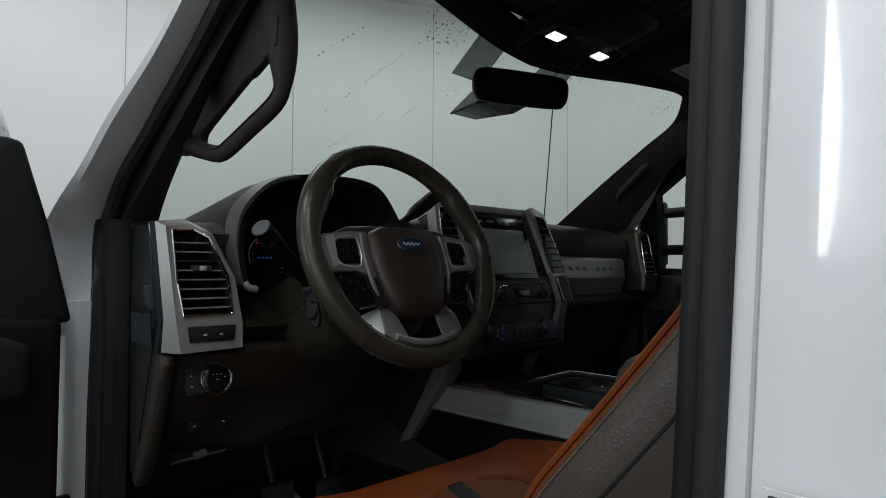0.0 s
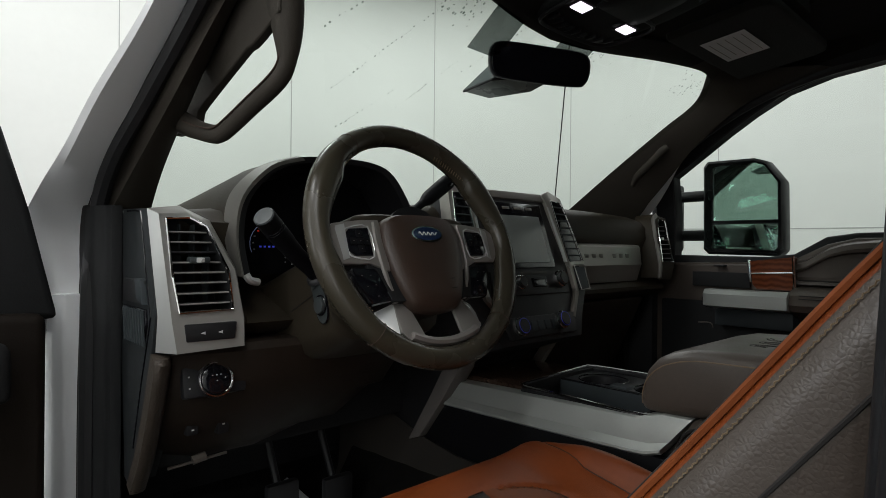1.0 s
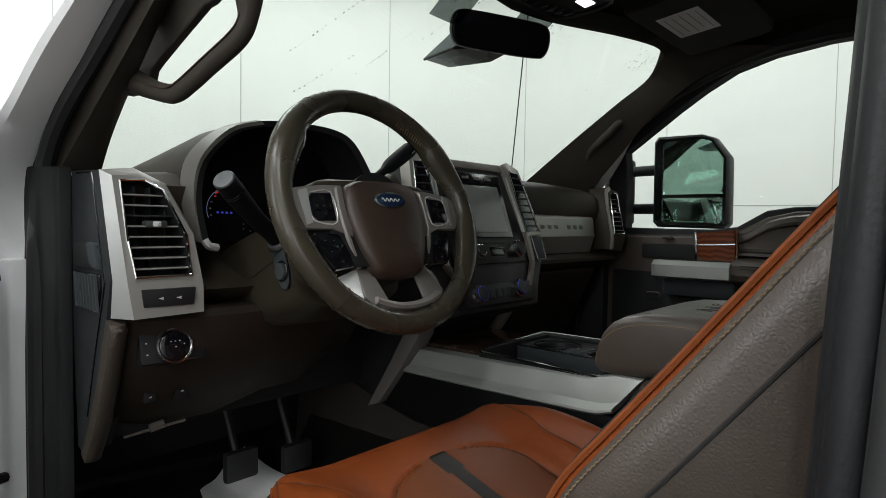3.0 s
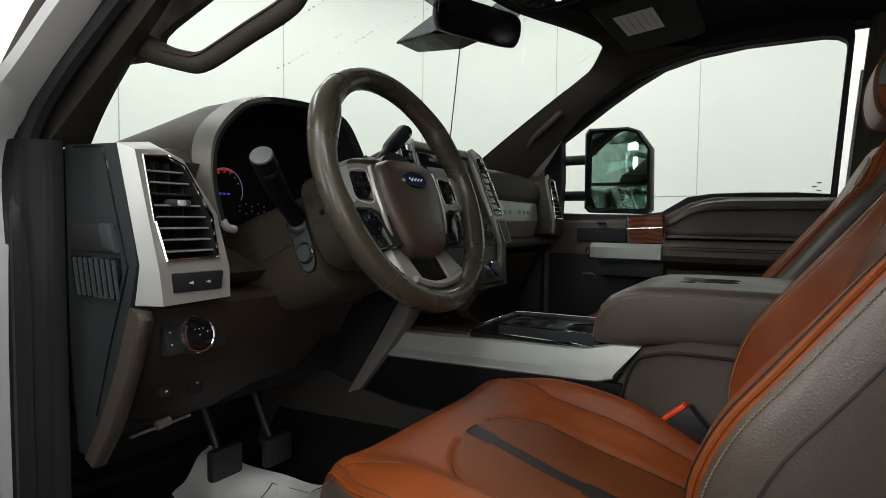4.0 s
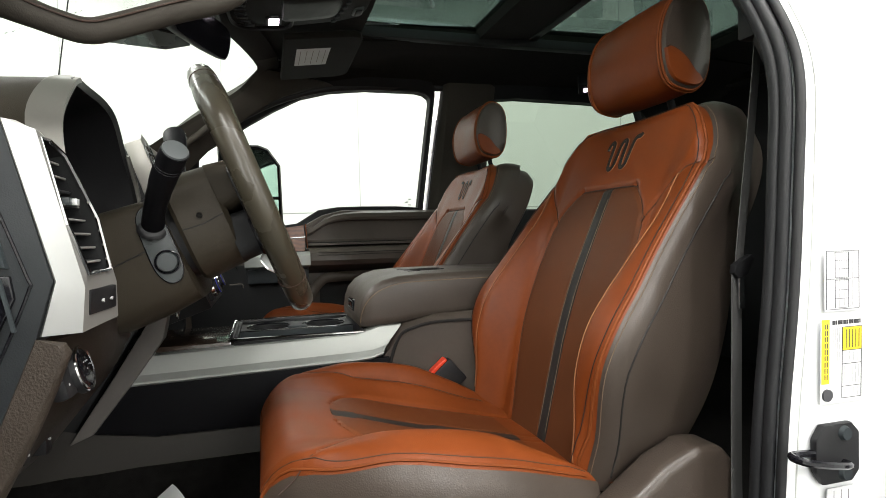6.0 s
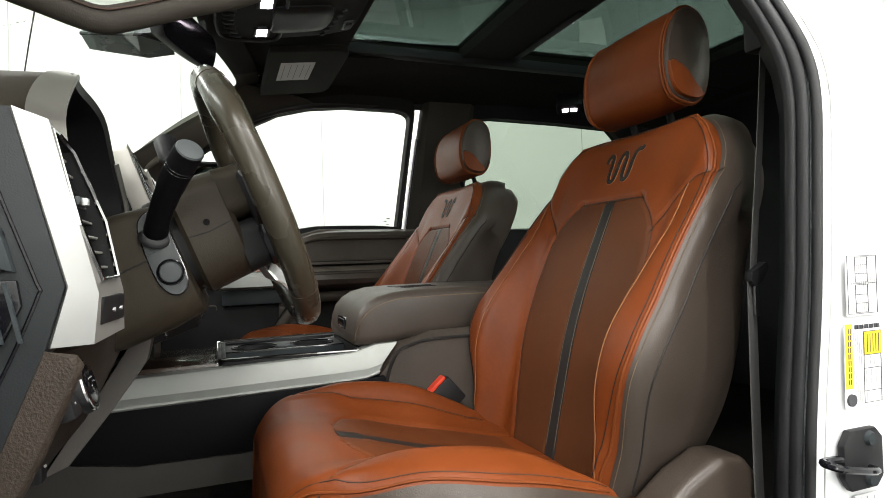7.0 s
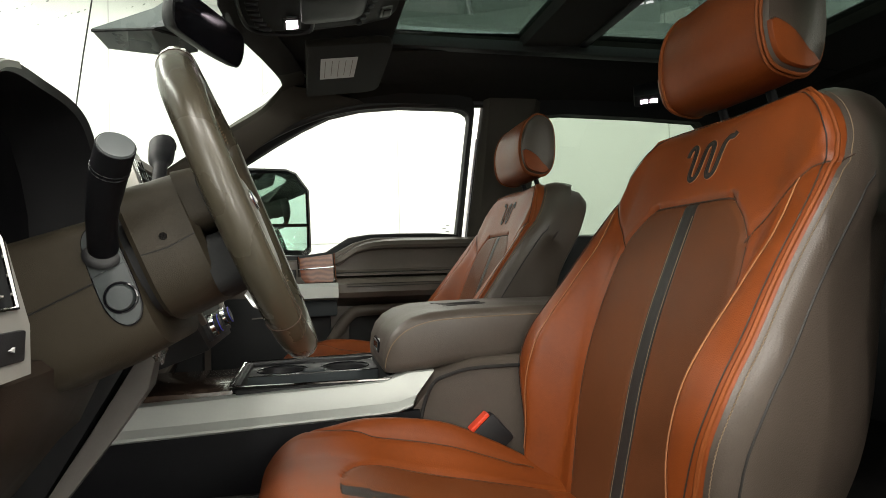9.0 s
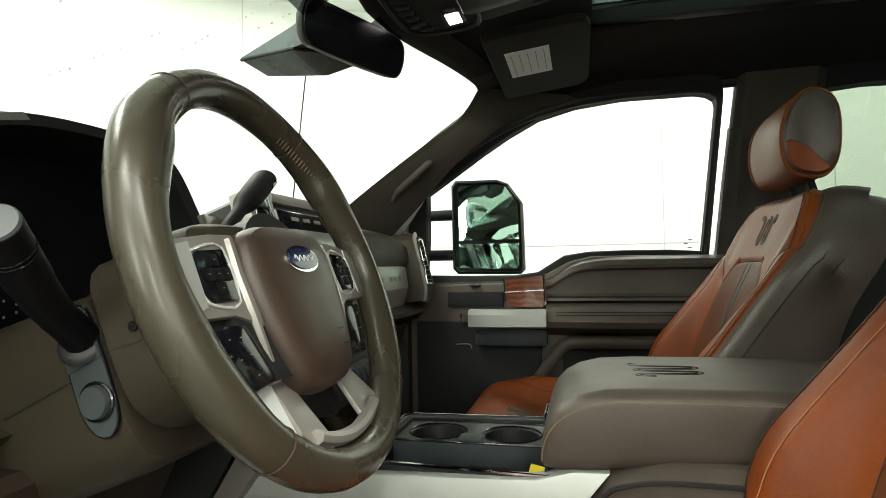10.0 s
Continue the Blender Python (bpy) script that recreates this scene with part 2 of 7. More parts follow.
def part(name, bm, material, parent=None, label="", m=None, sharp=38):
    """Links a bmesh (or a mesh made before) as one object, under a thing or a part where one is given."""
    if isinstance(bm, bpy.types.Mesh):
        me = bm
    else:
        finish(bm, sharp)
        me = bpy.data.meshes.new(name)
        bm.to_mesh(me)
        bm.free()
        me.materials.append(material)
    ob = new(name, me)
    if parent is not None:
        ob.parent = parent
        ob.matrix_parent_inverse = AT.get(parent.name, Matrix()).inverted()
    if m is not None:
        ob.matrix_basis = m
        AT[ob.name] = m
    if label:
        ob["label"] = label
    return ob


def piece(name, bm, material, label, category, group="", kind="", sharp=38):
    """A thing that is one mesh."""
    return tagged(part(name, bm, material, None, "", None, sharp), label, category, group, kind)


def bevelled(bm, width, seg=2, angle=25):
    if width > 0:
        edges = [e for e in bm.edges if len(e.link_faces) == 2 and e.calc_face_angle(0) > radians(angle)]
        bmesh.ops.bevel(bm, geom=edges, offset=width, segments=seg, profile=0.6, affect="EDGES", clamp_overlap=True)
    return bm


def box(lo, hi, bev=0.003, seg=2, m=None):
    bm = bmesh.new()
    bmesh.ops.create_cube(bm, size=1.0)
    for v in bm.verts:
        v.co = [lo[i] + (v.co[i] + 0.5) * (hi[i] - lo[i]) for i in range(3)]
    bevelled(bm, bev, seg)
    if m is not None:
        bm.transform(m)
    return bm


def slab(pts, push, bev=0.002, seg=2):
    """A polygon pushed along a vector into a plate."""
    bm = bmesh.new()
    a = [bm.verts.new(p) for p in pts]
    b = [bm.verts.new(V(p) + V(push)) for p in pts]
    bm.faces.new(a)
    bm.faces.new(b[::-1])
    n = len(pts)
    for i in range(n):
        bm.faces.new((a[i], a[(i + 1) % n], b[(i + 1) % n], b[i]))
    bmesh.ops.recalc_face_normals(bm, faces=bm.faces)
    return bevelled(bm, bev, seg)


def prism(pts, axis, lo, hi, bev=0.003, seg=2):
    """A polygon in the plane across the axis, pushed from lo to hi. x: (y, z); y: (x, z); z: (x, y)."""
    k = "xyz".index(axis)
    put = lambda p, w: tuple(list(p[:k]) + [w] + list(p[k:]))
    push = [0, 0, 0]
    push[k] = hi - lo
    return slab([put(p, lo) for p in pts], push, bev, seg)


def loft(rings, caps=True, closed=True):
    bm = bmesh.new()
    rows = [[bm.verts.new(p) for p in r] for r in rings]
    n = len(rings[0])
    for a, b in zip(rows, rows[1:]):
        for i in range(n if closed else n - 1):
            j = (i + 1) % n
            bm.faces.new((a[i], a[j], b[j], b[i]))
    if caps and closed:
        bm.faces.new(rows[0][::-1])
        bm.faces.new(rows[-1])
    return bm


def smooth_path(pts, steps=6, closed=False):
    """Catmull-Rom through the points."""
    P = [V(p) for p in pts]
    n = len(P)
    out = []
    last = n if closed else n - 1
    for i in range(last):
        a, b, c, d = (P[(i + k) % n] if closed else P[min(max(i + k, 0), n - 1)] for k in (-1, 0, 1, 2))
        for s in range(steps):
            t = s / steps
            out.append(0.5 * (2 * b + (c - a) * t + (2 * a - 5 * b + 4 * c - d) * t * t + (3 * b - a - 3 * c + d) * t ** 3))
    if not closed:
        out.append(P[-1])
    return out


def tube(path, r, n=8, closed=False, flat=1.0, side=None):
    """A round or flattened rod along a path; r may be a list. flat squeezes it across side."""
    P = [V(p) for p in path]
    m = len(P)
    rr = r if isinstance(r, (list, tuple)) else [r] * m
    rings = []
    up = V(side) if side else V((0.13, 0.27, 0.95))
    for i, p in enumerate(P):
        if closed:
            t = P[(i + 1) % m] - P[i - 1]
        else:
            t = P[min(i + 1, m - 1)] - P[max(i - 1, 0)]
        t.normalize()
        u = up - t * up.dot(t)
        if u.length < 1e-4:
            u = V((1, 0, 0)) - t * t.x
        u.normalize()
        if not side:
            up = u
        w = t.cross(u)
        rings.append([p + (u * flat * math.cos(math.tau * k / n) + w * math.sin(math.tau * k / n)) * rr[i] for k in range(n)])
    if closed:
        rings.append(rings[0])
    return loft(rings, caps=not closed)


def lathe(profile, m, n=28):
    """Turns (radius, height) about the z axis of the pose m."""
    rings = [[m @ V((max(r, 1e-5) * math.cos(math.tau * k / n), max(r, 1e-5) * math.sin(math.tau * k / n), h)) for k in range(n)] for r, h in profile]
    return loft(rings)


def merge(*bms):
    out = bmesh.new()
    for b in bms:
        me = bpy.data.meshes.new("tmp")
        b.to_mesh(me)
        b.free()
        out.from_mesh(me)
        bpy.data.meshes.remove(me)
    return out


def sm(a, b, x):
    t = min(max((x - a) / (b - a), 0.0), 1.0)
    return t * t * (3 - 2 * t)


def curve_at(x, knots):
    """A smooth curve through a short table of (x, value)."""
    n = len(knots)
    if x <= knots[0][0]:
        return knots[0][1]
    if x >= knots[-1][0]:
        return knots[-1][1]
    for k in range(n - 1):
        (a, va), (b, vb) = knots[k], knots[k + 1]
        if x <= b:
            w = b - a
            ma = (vb - knots[k - 1][1]) / (b - knots[k - 1][0]) if k else (vb - va) / w
            mb = (knots[k + 2][1] - va) / (knots[k + 2][0] - a) if k + 2 < n else (vb - va) / w
            t = (x - a) / w
            return va * (2 * t ** 3 - 3 * t * t + 1) + vb * (3 * t * t - 2 * t ** 3) + w * (ma * (t ** 3 - 2 * t * t + t) + mb * (t ** 3 - t * t))
    return knots[-1][1]


def facing(p, n, up=(0, 0, 1)):
    """A pose at p whose z axis points along n and whose y axis leans to up."""
    z = V(n).normalized()
    x = V(up).cross(z).normalized()
    y = z.cross(x)
    return Matrix(((x.x, y.x, z.x, p[0]), (x.y, y.y, z.y, p[1]), (x.z, y.z, z.z, p[2]), (0, 0, 0, 1)))


# ---- the booth ----
def booth():
    n = 96
    ring = lambda r, z: [(BOOTH_X + r * math.cos(math.tau * k / n), BOOTH_Y + r * math.sin(math.tau * k / n), z) for k in range(n)]
    bm = loft([ring(BOOTH_R, 0.0), ring(BOOTH_R, BOOTH_H), ring(BOOTH_R + 0.15, BOOTH_H), ring(BOOTH_R + 0.15, 0.0), ring(BOOTH_R, 0.0)], caps=False)
    wall = piece("wall_round", bm, WALL, "white round booth wall of smooth tall panels", "wall", kind="structure")
    for k in range(20):
        a = math.tau * (k + 0.37) / 20
        c = V((BOOTH_X + (BOOTH_R - 0.002) * math.cos(a), BOOTH_Y + (BOOTH_R - 0.002) * math.sin(a), 0))
        t = V((-math.sin(a), math.cos(a), 0)) * 0.004
        part("joint", slab([c - t, c + t, c + t + V((0, 0, BOOTH_H)), c - t + V((0, 0, BOOTH_H))], (-0.003 * math.cos(a), -0.003 * math.sin(a), 0), 0), JOINT, wall)
    seam = loft([ring(BOOTH_R - 0.001, 1.74), ring(BOOTH_R - 0.005, 1.741), ring(BOOTH_R - 0.005, 1.749), ring(BOOTH_R - 0.001, 1.75)], caps=False)
    part("joint", seam, JOINT, wall)
    bm = loft([ring(BOOTH_R + 0.15, -0.2), ring(BOOTH_R + 0.15, -0.001)])
    piece("floor", bm, FLOORING, "grey smooth booth floor under the truck", "floor", kind="structure")
    bm = loft([ring(BOOTH_R + 0.15, BOOTH_H + 0.001), ring(BOOTH_R + 0.15, BOOTH_H + 0.15)])
    piece("ceiling", bm, WALL, "white flat booth ceiling", "ceiling", kind="structure")
    for x, y, turn, _ in LAMP_SPOTS:
        m = pose(x, y, BOOTH_H - 0.05, 0, 0, turn)
        lamp = thing("ceiling_light", (x, y, BOOTH_H - 0.05), "long white ceiling light panel on the booth ceiling", "ceiling light", "booth ceiling lights")
        part("frame", box((-1.13, -0.28, -0.03), (1.13, 0.28, 0.048), 0.01, 2, m), SILVER, lamp)
        part("diffuser", box((-1.08, -0.24, -0.04), (1.08, 0.24, -0.031), 0.0, 1, m), DIFFUSER, lamp)
    for x, y, z in WALL_SPOTS:
        m = look((x, y, z), (BOOTH_X, BOOTH_Y, z))
        lamp = thing("wall_light", (x, y, z), "tall white strip light on the booth wall", "wall light", "booth wall lights")
        part("frame", box((-0.09, -1.16, 0.02), (0.09, 1.16, 0.09), 0.01, 2, m), SILVER, lamp)
        part("diffuser", box((-0.06, -1.11, 0.008), (0.06, 1.11, 0.019), 0.0, 1, m), DIFFUSER, lamp)


booth()


# ---- the truck's cab shell ----
def side_x(z):
    """Half width of the door glass line at a height."""
    return 0.885 - 0.41 * (z - 1.53) if z > 1.53 else 0.885


A_PILLAR = {}


def cab():
    # floor and tunnel
    cab_floor = thing("cab_floor", (0, 0.3, 0.8), "black carpeted truck cab floor with a raised tunnel", "floor", kind="structure")
    part("floor_pan", box((-0.86, -1.4, 0.78), (0.86, 1.05, 0.86), 0.01), CARPET, cab_floor)
    part("toe_board", slab([(-0.80, 1.04, 0.80), (0.80, 1.04, 0.80), (0.80, 1.36, 0.98), (-0.80, 1.36, 0.98)], (0, 0.05, -0.05), 0.004), CARPET, cab_floor)
    part("firewall", box((-0.86, 1.32, 0.9), (0.86, 1.37, 1.5), 0.01), SOOT, cab_floor)
    prof = [(-0.27, 0.85), (-0.23, 0.93), (-0.17, 1.03), (-0.14, 1.05), (0.14, 1.05), (0.17, 1.03), (0.23, 0.93), (0.27, 0.85)]
    part("tunnel", prism(prof, "y", 0.36, 1.20, 0.01), CARPET, cab_floor)
    part("door_sill", box((-0.93, -0.1, 0.74), (-0.80, 1.0, 0.9), 0.015), BLACK, cab_floor, "black scuff plate on the sill")

    # roof
    roof = thing("cab_roof", (0, 0, 2.05), "dark cloth headliner with a large two-pane glass roof", "roof", kind="structure")
    rows_l, rows_r = [], []
    for y, z0, zc, x0 in ((0.615, 1.968, 2.0, 0.655), (0.45, 1.965, 2.012, 0.70), (0.2, 1.97, 2.03, 0.715), (-0.2, 1.972, 2.05, 0.715), (-0.7, 1.965, 2.055, 0.71), (-1.2, 1.93, 2.03, 0.69)):
        rows_l.append([(-x0, y, z0), (-x0 + 0.05, y, z0 + 0.045), (-0.5, y, zc - 0.006), (-0.40, y, zc)])
        rows_r.append([(x0, y, z0), (x0 - 0.05, y, z0 + 0.045), (0.5, y, zc - 0.006), (0.40, y, zc)])
    thick = lambda rows: [r + [(p[0], p[1], p[2] + 0.05) for p in r[::-1]] for r in rows]
    part("headliner_rail", loft(thick(rows_l)), LINER, roof)
    part("headliner_rail", loft(thick(rows_r)), LINER, roof)
    # header in front of the glass, bow between the panes, rear field
    bow = lambda y0, y1, z0, z1: loft([[(x, y0, z0), (x, y1, z1), (x, y1, z1 + 0.05), (x, y0, z0 + 0.05)] for x in (-0.41, -0.2, 0.0, 0.2, 0.41)])
    part("header_panel", bow(0.655, 0.37, 1.980, 2.000), LINER, roof)
    line = [(0.0, 0.745, 1.938), (0.10, 0.736, 1.941), (0.20, 0.720, 1.948), (0.35, 0.689, 1.960), (0.49, 0.661, 1.966), (0.555, 0.652, 1.963), (0.597, 0.662, 1.951), (0.624, 0.687, 1.931), (0.642, 0.708, 1.914), (0.658, 0.722, 1.902)]
    lean = [(0, -1, 0.05), (0, -1, 0.05), (0, -1, 0.05), (0.05, -1, 0.05), (0.25, -0.95, 0.05), (0.5, -0.85, 0.05), (0.75, -0.65, 0.02), (0.9, -0.45, 0), (0.95, -0.35, 0), (1.0, -0.3, 0)]
    for s in (-1, 1):
        rim, ins = smooth_path(line, 5), smooth_path(lean, 5)
        row = [[p, p + n_ * 0.008 + V((0, 0, -0.003)), p + n_ * 0.030 + V((0, 0, 0.000)), p + n_ * 0.075 + V((0, 0, 0.014)), p + n_ * 0.060 + V((0, 0, 0.040)), p + n_ * 0.012 + V((0, 0, 0.022))] for p, n_ in zip(rim, ins)]
        row = [[(s * q.x, q.y, q.z) for q in r] for r in row]
        part("header_front", loft(row[:20]), LINER, roof)
        part("corner_trim", loft(row[19:]), PILLAR, roof, "dark rounded corner trim")
    part("crossbar", bow(-0.02, -0.225, 2.045, 2.058), LINER, roof, "dark cross bar between the roof panes")
    part("rear_panel", bow(-0.88, -1.2, 2.055, 2.03), LINER, roof)
    part("rear_header", box((-0.80, -1.38, 2.0), (0.80, -1.15, 2.088), 0.01), LINER, roof)
    for x0, x1 in ((-0.41, -0.375), (0.375, 0.41)):
        part("glass_rail", box((x0, -0.9, 2.03), (x1, 0.37, 2.06), 0.004), BLACK, roof)
    part("roof_pane", box((-0.40, -0.06, 2.078), (0.40, 0.40, 2.083), 0.0), ROOFGLASS, roof, "dark tinted front roof glass")
    part("roof_pane", box((-0.40, -0.92, 2.086), (0.40, -0.16, 2.091), 0.0), ROOFGLASS, roof, "dark tinted rear roof glass")
    part("blind_rail", box((-0.02, -0.215, 2.05), (0.37, -0.19, 2.056), 0.003), BLACK, roof)
    skin = []
    for y, z in ((0.72, 2.02), (0.55, 2.075), (0.41, 2.092)):
        skin.append([(x, y - k * (0.72 - 0.41 if y > 0.7 else 0.2), z + dz) for x, dz, k in ((-0.70, -0.03, 0.5), (-0.5, 0, 0.25), (0, 0.004, 0), (0.5, 0, 0.25), (0.70, -0.03, 0.5), (0.70, -0.02, 0.5), (0.5, 0.012, 0.25), (0, 0.016, 0), (-0.5, 0.012, 0.25), (-0.70, -0.02, 0.5))])
    part("roof_skin", loft(skin), PAINT, roof)
    for s in (-1, 1):
        part("roof_skin", loft([[(s * 0.405, y, 2.095), (s * 0.6, y, 2.088), (s * 0.74, y, 2.02), (s * 0.755, y, 1.985), (s * 0.745, y, 1.985), (s * 0.73, y, 2.012), (s * 0.6, y, 2.078), (s * 0.405, y, 2.085)] for y in (0.5, 0.0, -0.6, -1.2)]), PAINT, roof)
    part("roof_skin", box((-0.6, -1.25, 2.085), (0.6, -0.93, 2.1), 0.003), PAINT, roof)

    # windscreen pillars: inner trim, outer skin, door seal
    for s, tag in ((1, "right"), (-1, "left")):
        pil = A_PILLAR[s] = thing("a_pillar_" + tag, (s * 0.74, 0.95, 1.5), "brown-trimmed windscreen pillar with a painted outer skin", "pillar", kind="structure")
        inner = [(0.580, 1.15, 1.585), (0.615, 0.965, 1.735), (0.634, 0.812, 1.848), (0.640, 0.715, 1.915), (0.560, 0.648, 1.968)]
        if s < 0:
            inner = [(0.704, 1.015, 1.552), (0.699, 0.960, 1.624), (0.682, 0.845, 1.750), (0.658, 0.765, 1.848), (0.570, 0.652, 1.968)]
        outer = [(0.780, 1.045, 1.548), (0.744, 0.888, 1.712), (0.722, 0.775, 1.805), (0.712, 0.60, 1.905), (0.706, 0.40, 1.960)]
        crest = [(0.762, 1.005, 1.552), (0.728, 0.850, 1.695), (0.702, 0.735, 1.805), (0.682, 0.60, 1.895), (0.660, 0.44, 1.960)]
        backp = [(0.800, 1.12, 1.585), (0.770, 0.98, 1.755), (0.725, 0.84, 1.865), (0.70, 0.72, 1.94), (0.66, 0.60, 2.01)]
        rings = []
        ins, outs, crs, bks = (smooth_path(p, 5) for p in (inner, outer, crest, backp))
        for a, b, c, d in zip(ins, outs, crs, bks):
            mid1, mid2 = (a * 0.45 + c * 0.55) + V((-0.004, -0.006, 0)), (b * 0.4 + c * 0.6) + V((-0.006, -0.004, 0))
            rings.append([(s * p.x, p.y, p.z) for p in (a, mid1, c, mid2, b, d)])
        part("pillar_trim", loft(rings), PILLAR, pil)
        # painted outside
        o0 = [(0.792, 1.045, 1.40), (0.784, 1.056, 1.51), (0.781, 1.030, 1.57), (0.781, 0.962, 1.622), (0.765, 0.908, 1.682), (0.738, 0.840, 1.765), (0.727, 0.72, 1.850), (0.722, 0.56, 1.920), (0.720, 0.28, 1.974)]
        o2 = [(0.900, 1.098, 1.40), (0.876, 1.056, 1.512), (0.858, 1.008, 1.574), (0.838, 0.938, 1.632), (0.816, 0.878, 1.702), (0.780, 0.805, 1.792), (0.759, 0.685, 1.880), (0.746, 0.527, 1.952), (0.738, 0.27, 2.005)]
        rings = []
        for a, b in zip(*(smooth_path(p, 5) for p in (o0, o2))):
            m1, m2 = a * 0.72 + b * 0.28 + V((0.004, -0.006, -0.002)), a * 0.3 + b * 0.7 + V((0.009, -0.010, -0.002))
            rings.append([(s * p.x, p.y, p.z) for p in (a + V((-0.004, 0.02, 0)), a, m1, m2, b, b + V((-0.022, 0.045, 0.006)), b + V((-0.065, 0.075, 0.004)), a + V((-0.006, 0.05, 0.006)))])
        part("outer_skin", loft(rings), PAINT, pil)
        seal = [(0.792, 1.015, 0.86), (0.792, 1.018, 1.15), (0.791, 1.020, 1.295), (0.789, 1.025, 1.425), (0.781, 1.035, 1.51), (0.777, 1.008, 1.575), (0.771, 0.953, 1.632), (0.748, 0.888, 1.705), (0.724, 0.78, 1.80), (0.716, 0.60, 1.90), (0.716, 0.40, 1.955), (0.716, 0.10, 1.972), (0.716, -0.3, 1.975)]
        part("door_seal", tube(smooth_path([(s * x, y - 0.004, z) for x, y, z in seal], 5), 0.0125, 8, flat=1.1), RUBBER, pil, "black rubber door seal")
        part("door_seal", tube(smooth_path([(s * (x + 0.003), y + 0.016, z + 0.003) for x, y, z in seal], 5), 0.007, 6), RUBBER, pil)
        # hinge pillar below the belt
        if s < 0:
            part("hinge_pillar", prism([(-0.795, 1.036), (-0.820, 1.033), (-0.832, 1.045), (-0.842, 1.075), (-0.90, 1.12), (-0.90, 1.3), (-0.795, 1.3)], "z", 0.85, 1.42, 0.005), PAINT, pil, "white painted hinge pillar")
            part("kick_trim", prism([(-0.796, 1.022), (-0.786, 1.003), (-0.772, 0.996), (-0.768, 0.985), (-0.7515, 0.986), (-0.745, 1.05), (-0.745, 1.28), (-0.796, 1.28)], "z", 0.86, 1.556, 0.004), SOOT, pil)
        else:
            part("hinge_pillar", prism([(0.80, 0.92), (0.88, 0.92), (0.90, 1.25), (0.76, 1.25)], "z", 0.85, 1.52, 0.006), SOOT, pil)
    # scuttle, bulkhead behind, rear wall
    rear = thing("cab_rear_wall", (0, -1.3, 0.9), "dark trimmed rear wall of the cab", "wall", kind="structure")
    part("rear_trim", box((-0.80, -1.36, 0.8), (0.80, -1.28, 2.04), 0.02), SOOT, rear)
    scuttle = thing("scuttle_panel", (0, 1.35, 1.5), "black scuttle and painted bonnet in front of the windscreen", "bonnet", kind="structure")
    part("scuttle", box((-0.80, 1.25, 1.44), (0.80, 1.45, 1.50), 0.01), BLACK, scuttle)
    part("bonnet", loft([[(x * k, y, z - 0.05 * abs(x)) for x, z in ((-0.85, z0), (-0.4, z0 + 0.03), (0, z0 + 0.035), (0.4, z0 + 0.03), (0.85, z0), (0.85, z0 - 0.3), (-0.85, z0 - 0.3))] for y, z0, k in ((1.46, 1.47, 1.0), (2.0, 1.45, 1.0), (2.55, 1.38, 0.97), (2.7, 1.30, 0.95))]), PAINT, scuttle)
    # windscreen
    ws = thing("windscreen", (0, 1.0, 1.7), "large raked windscreen with water drops on it", "windscreen", kind="structure")
    rows = []
    for i in range(13):
        v = i / 12
        y0, z0 = 1.26 - 0.60 * v, 1.555 + 0.436 * v
        w = 0.72 - 0.09 * v
        rows.append([(w * u, y0 - 0.07 * u * u, z0 - 0.006 * u * u + 0.006) for u in (k / 8 - 1 for k in range(17))])
    part("windscreen_pane", loft(rows, closed=False), WINDSCREEN, ws).visible_shadow = False


cab()


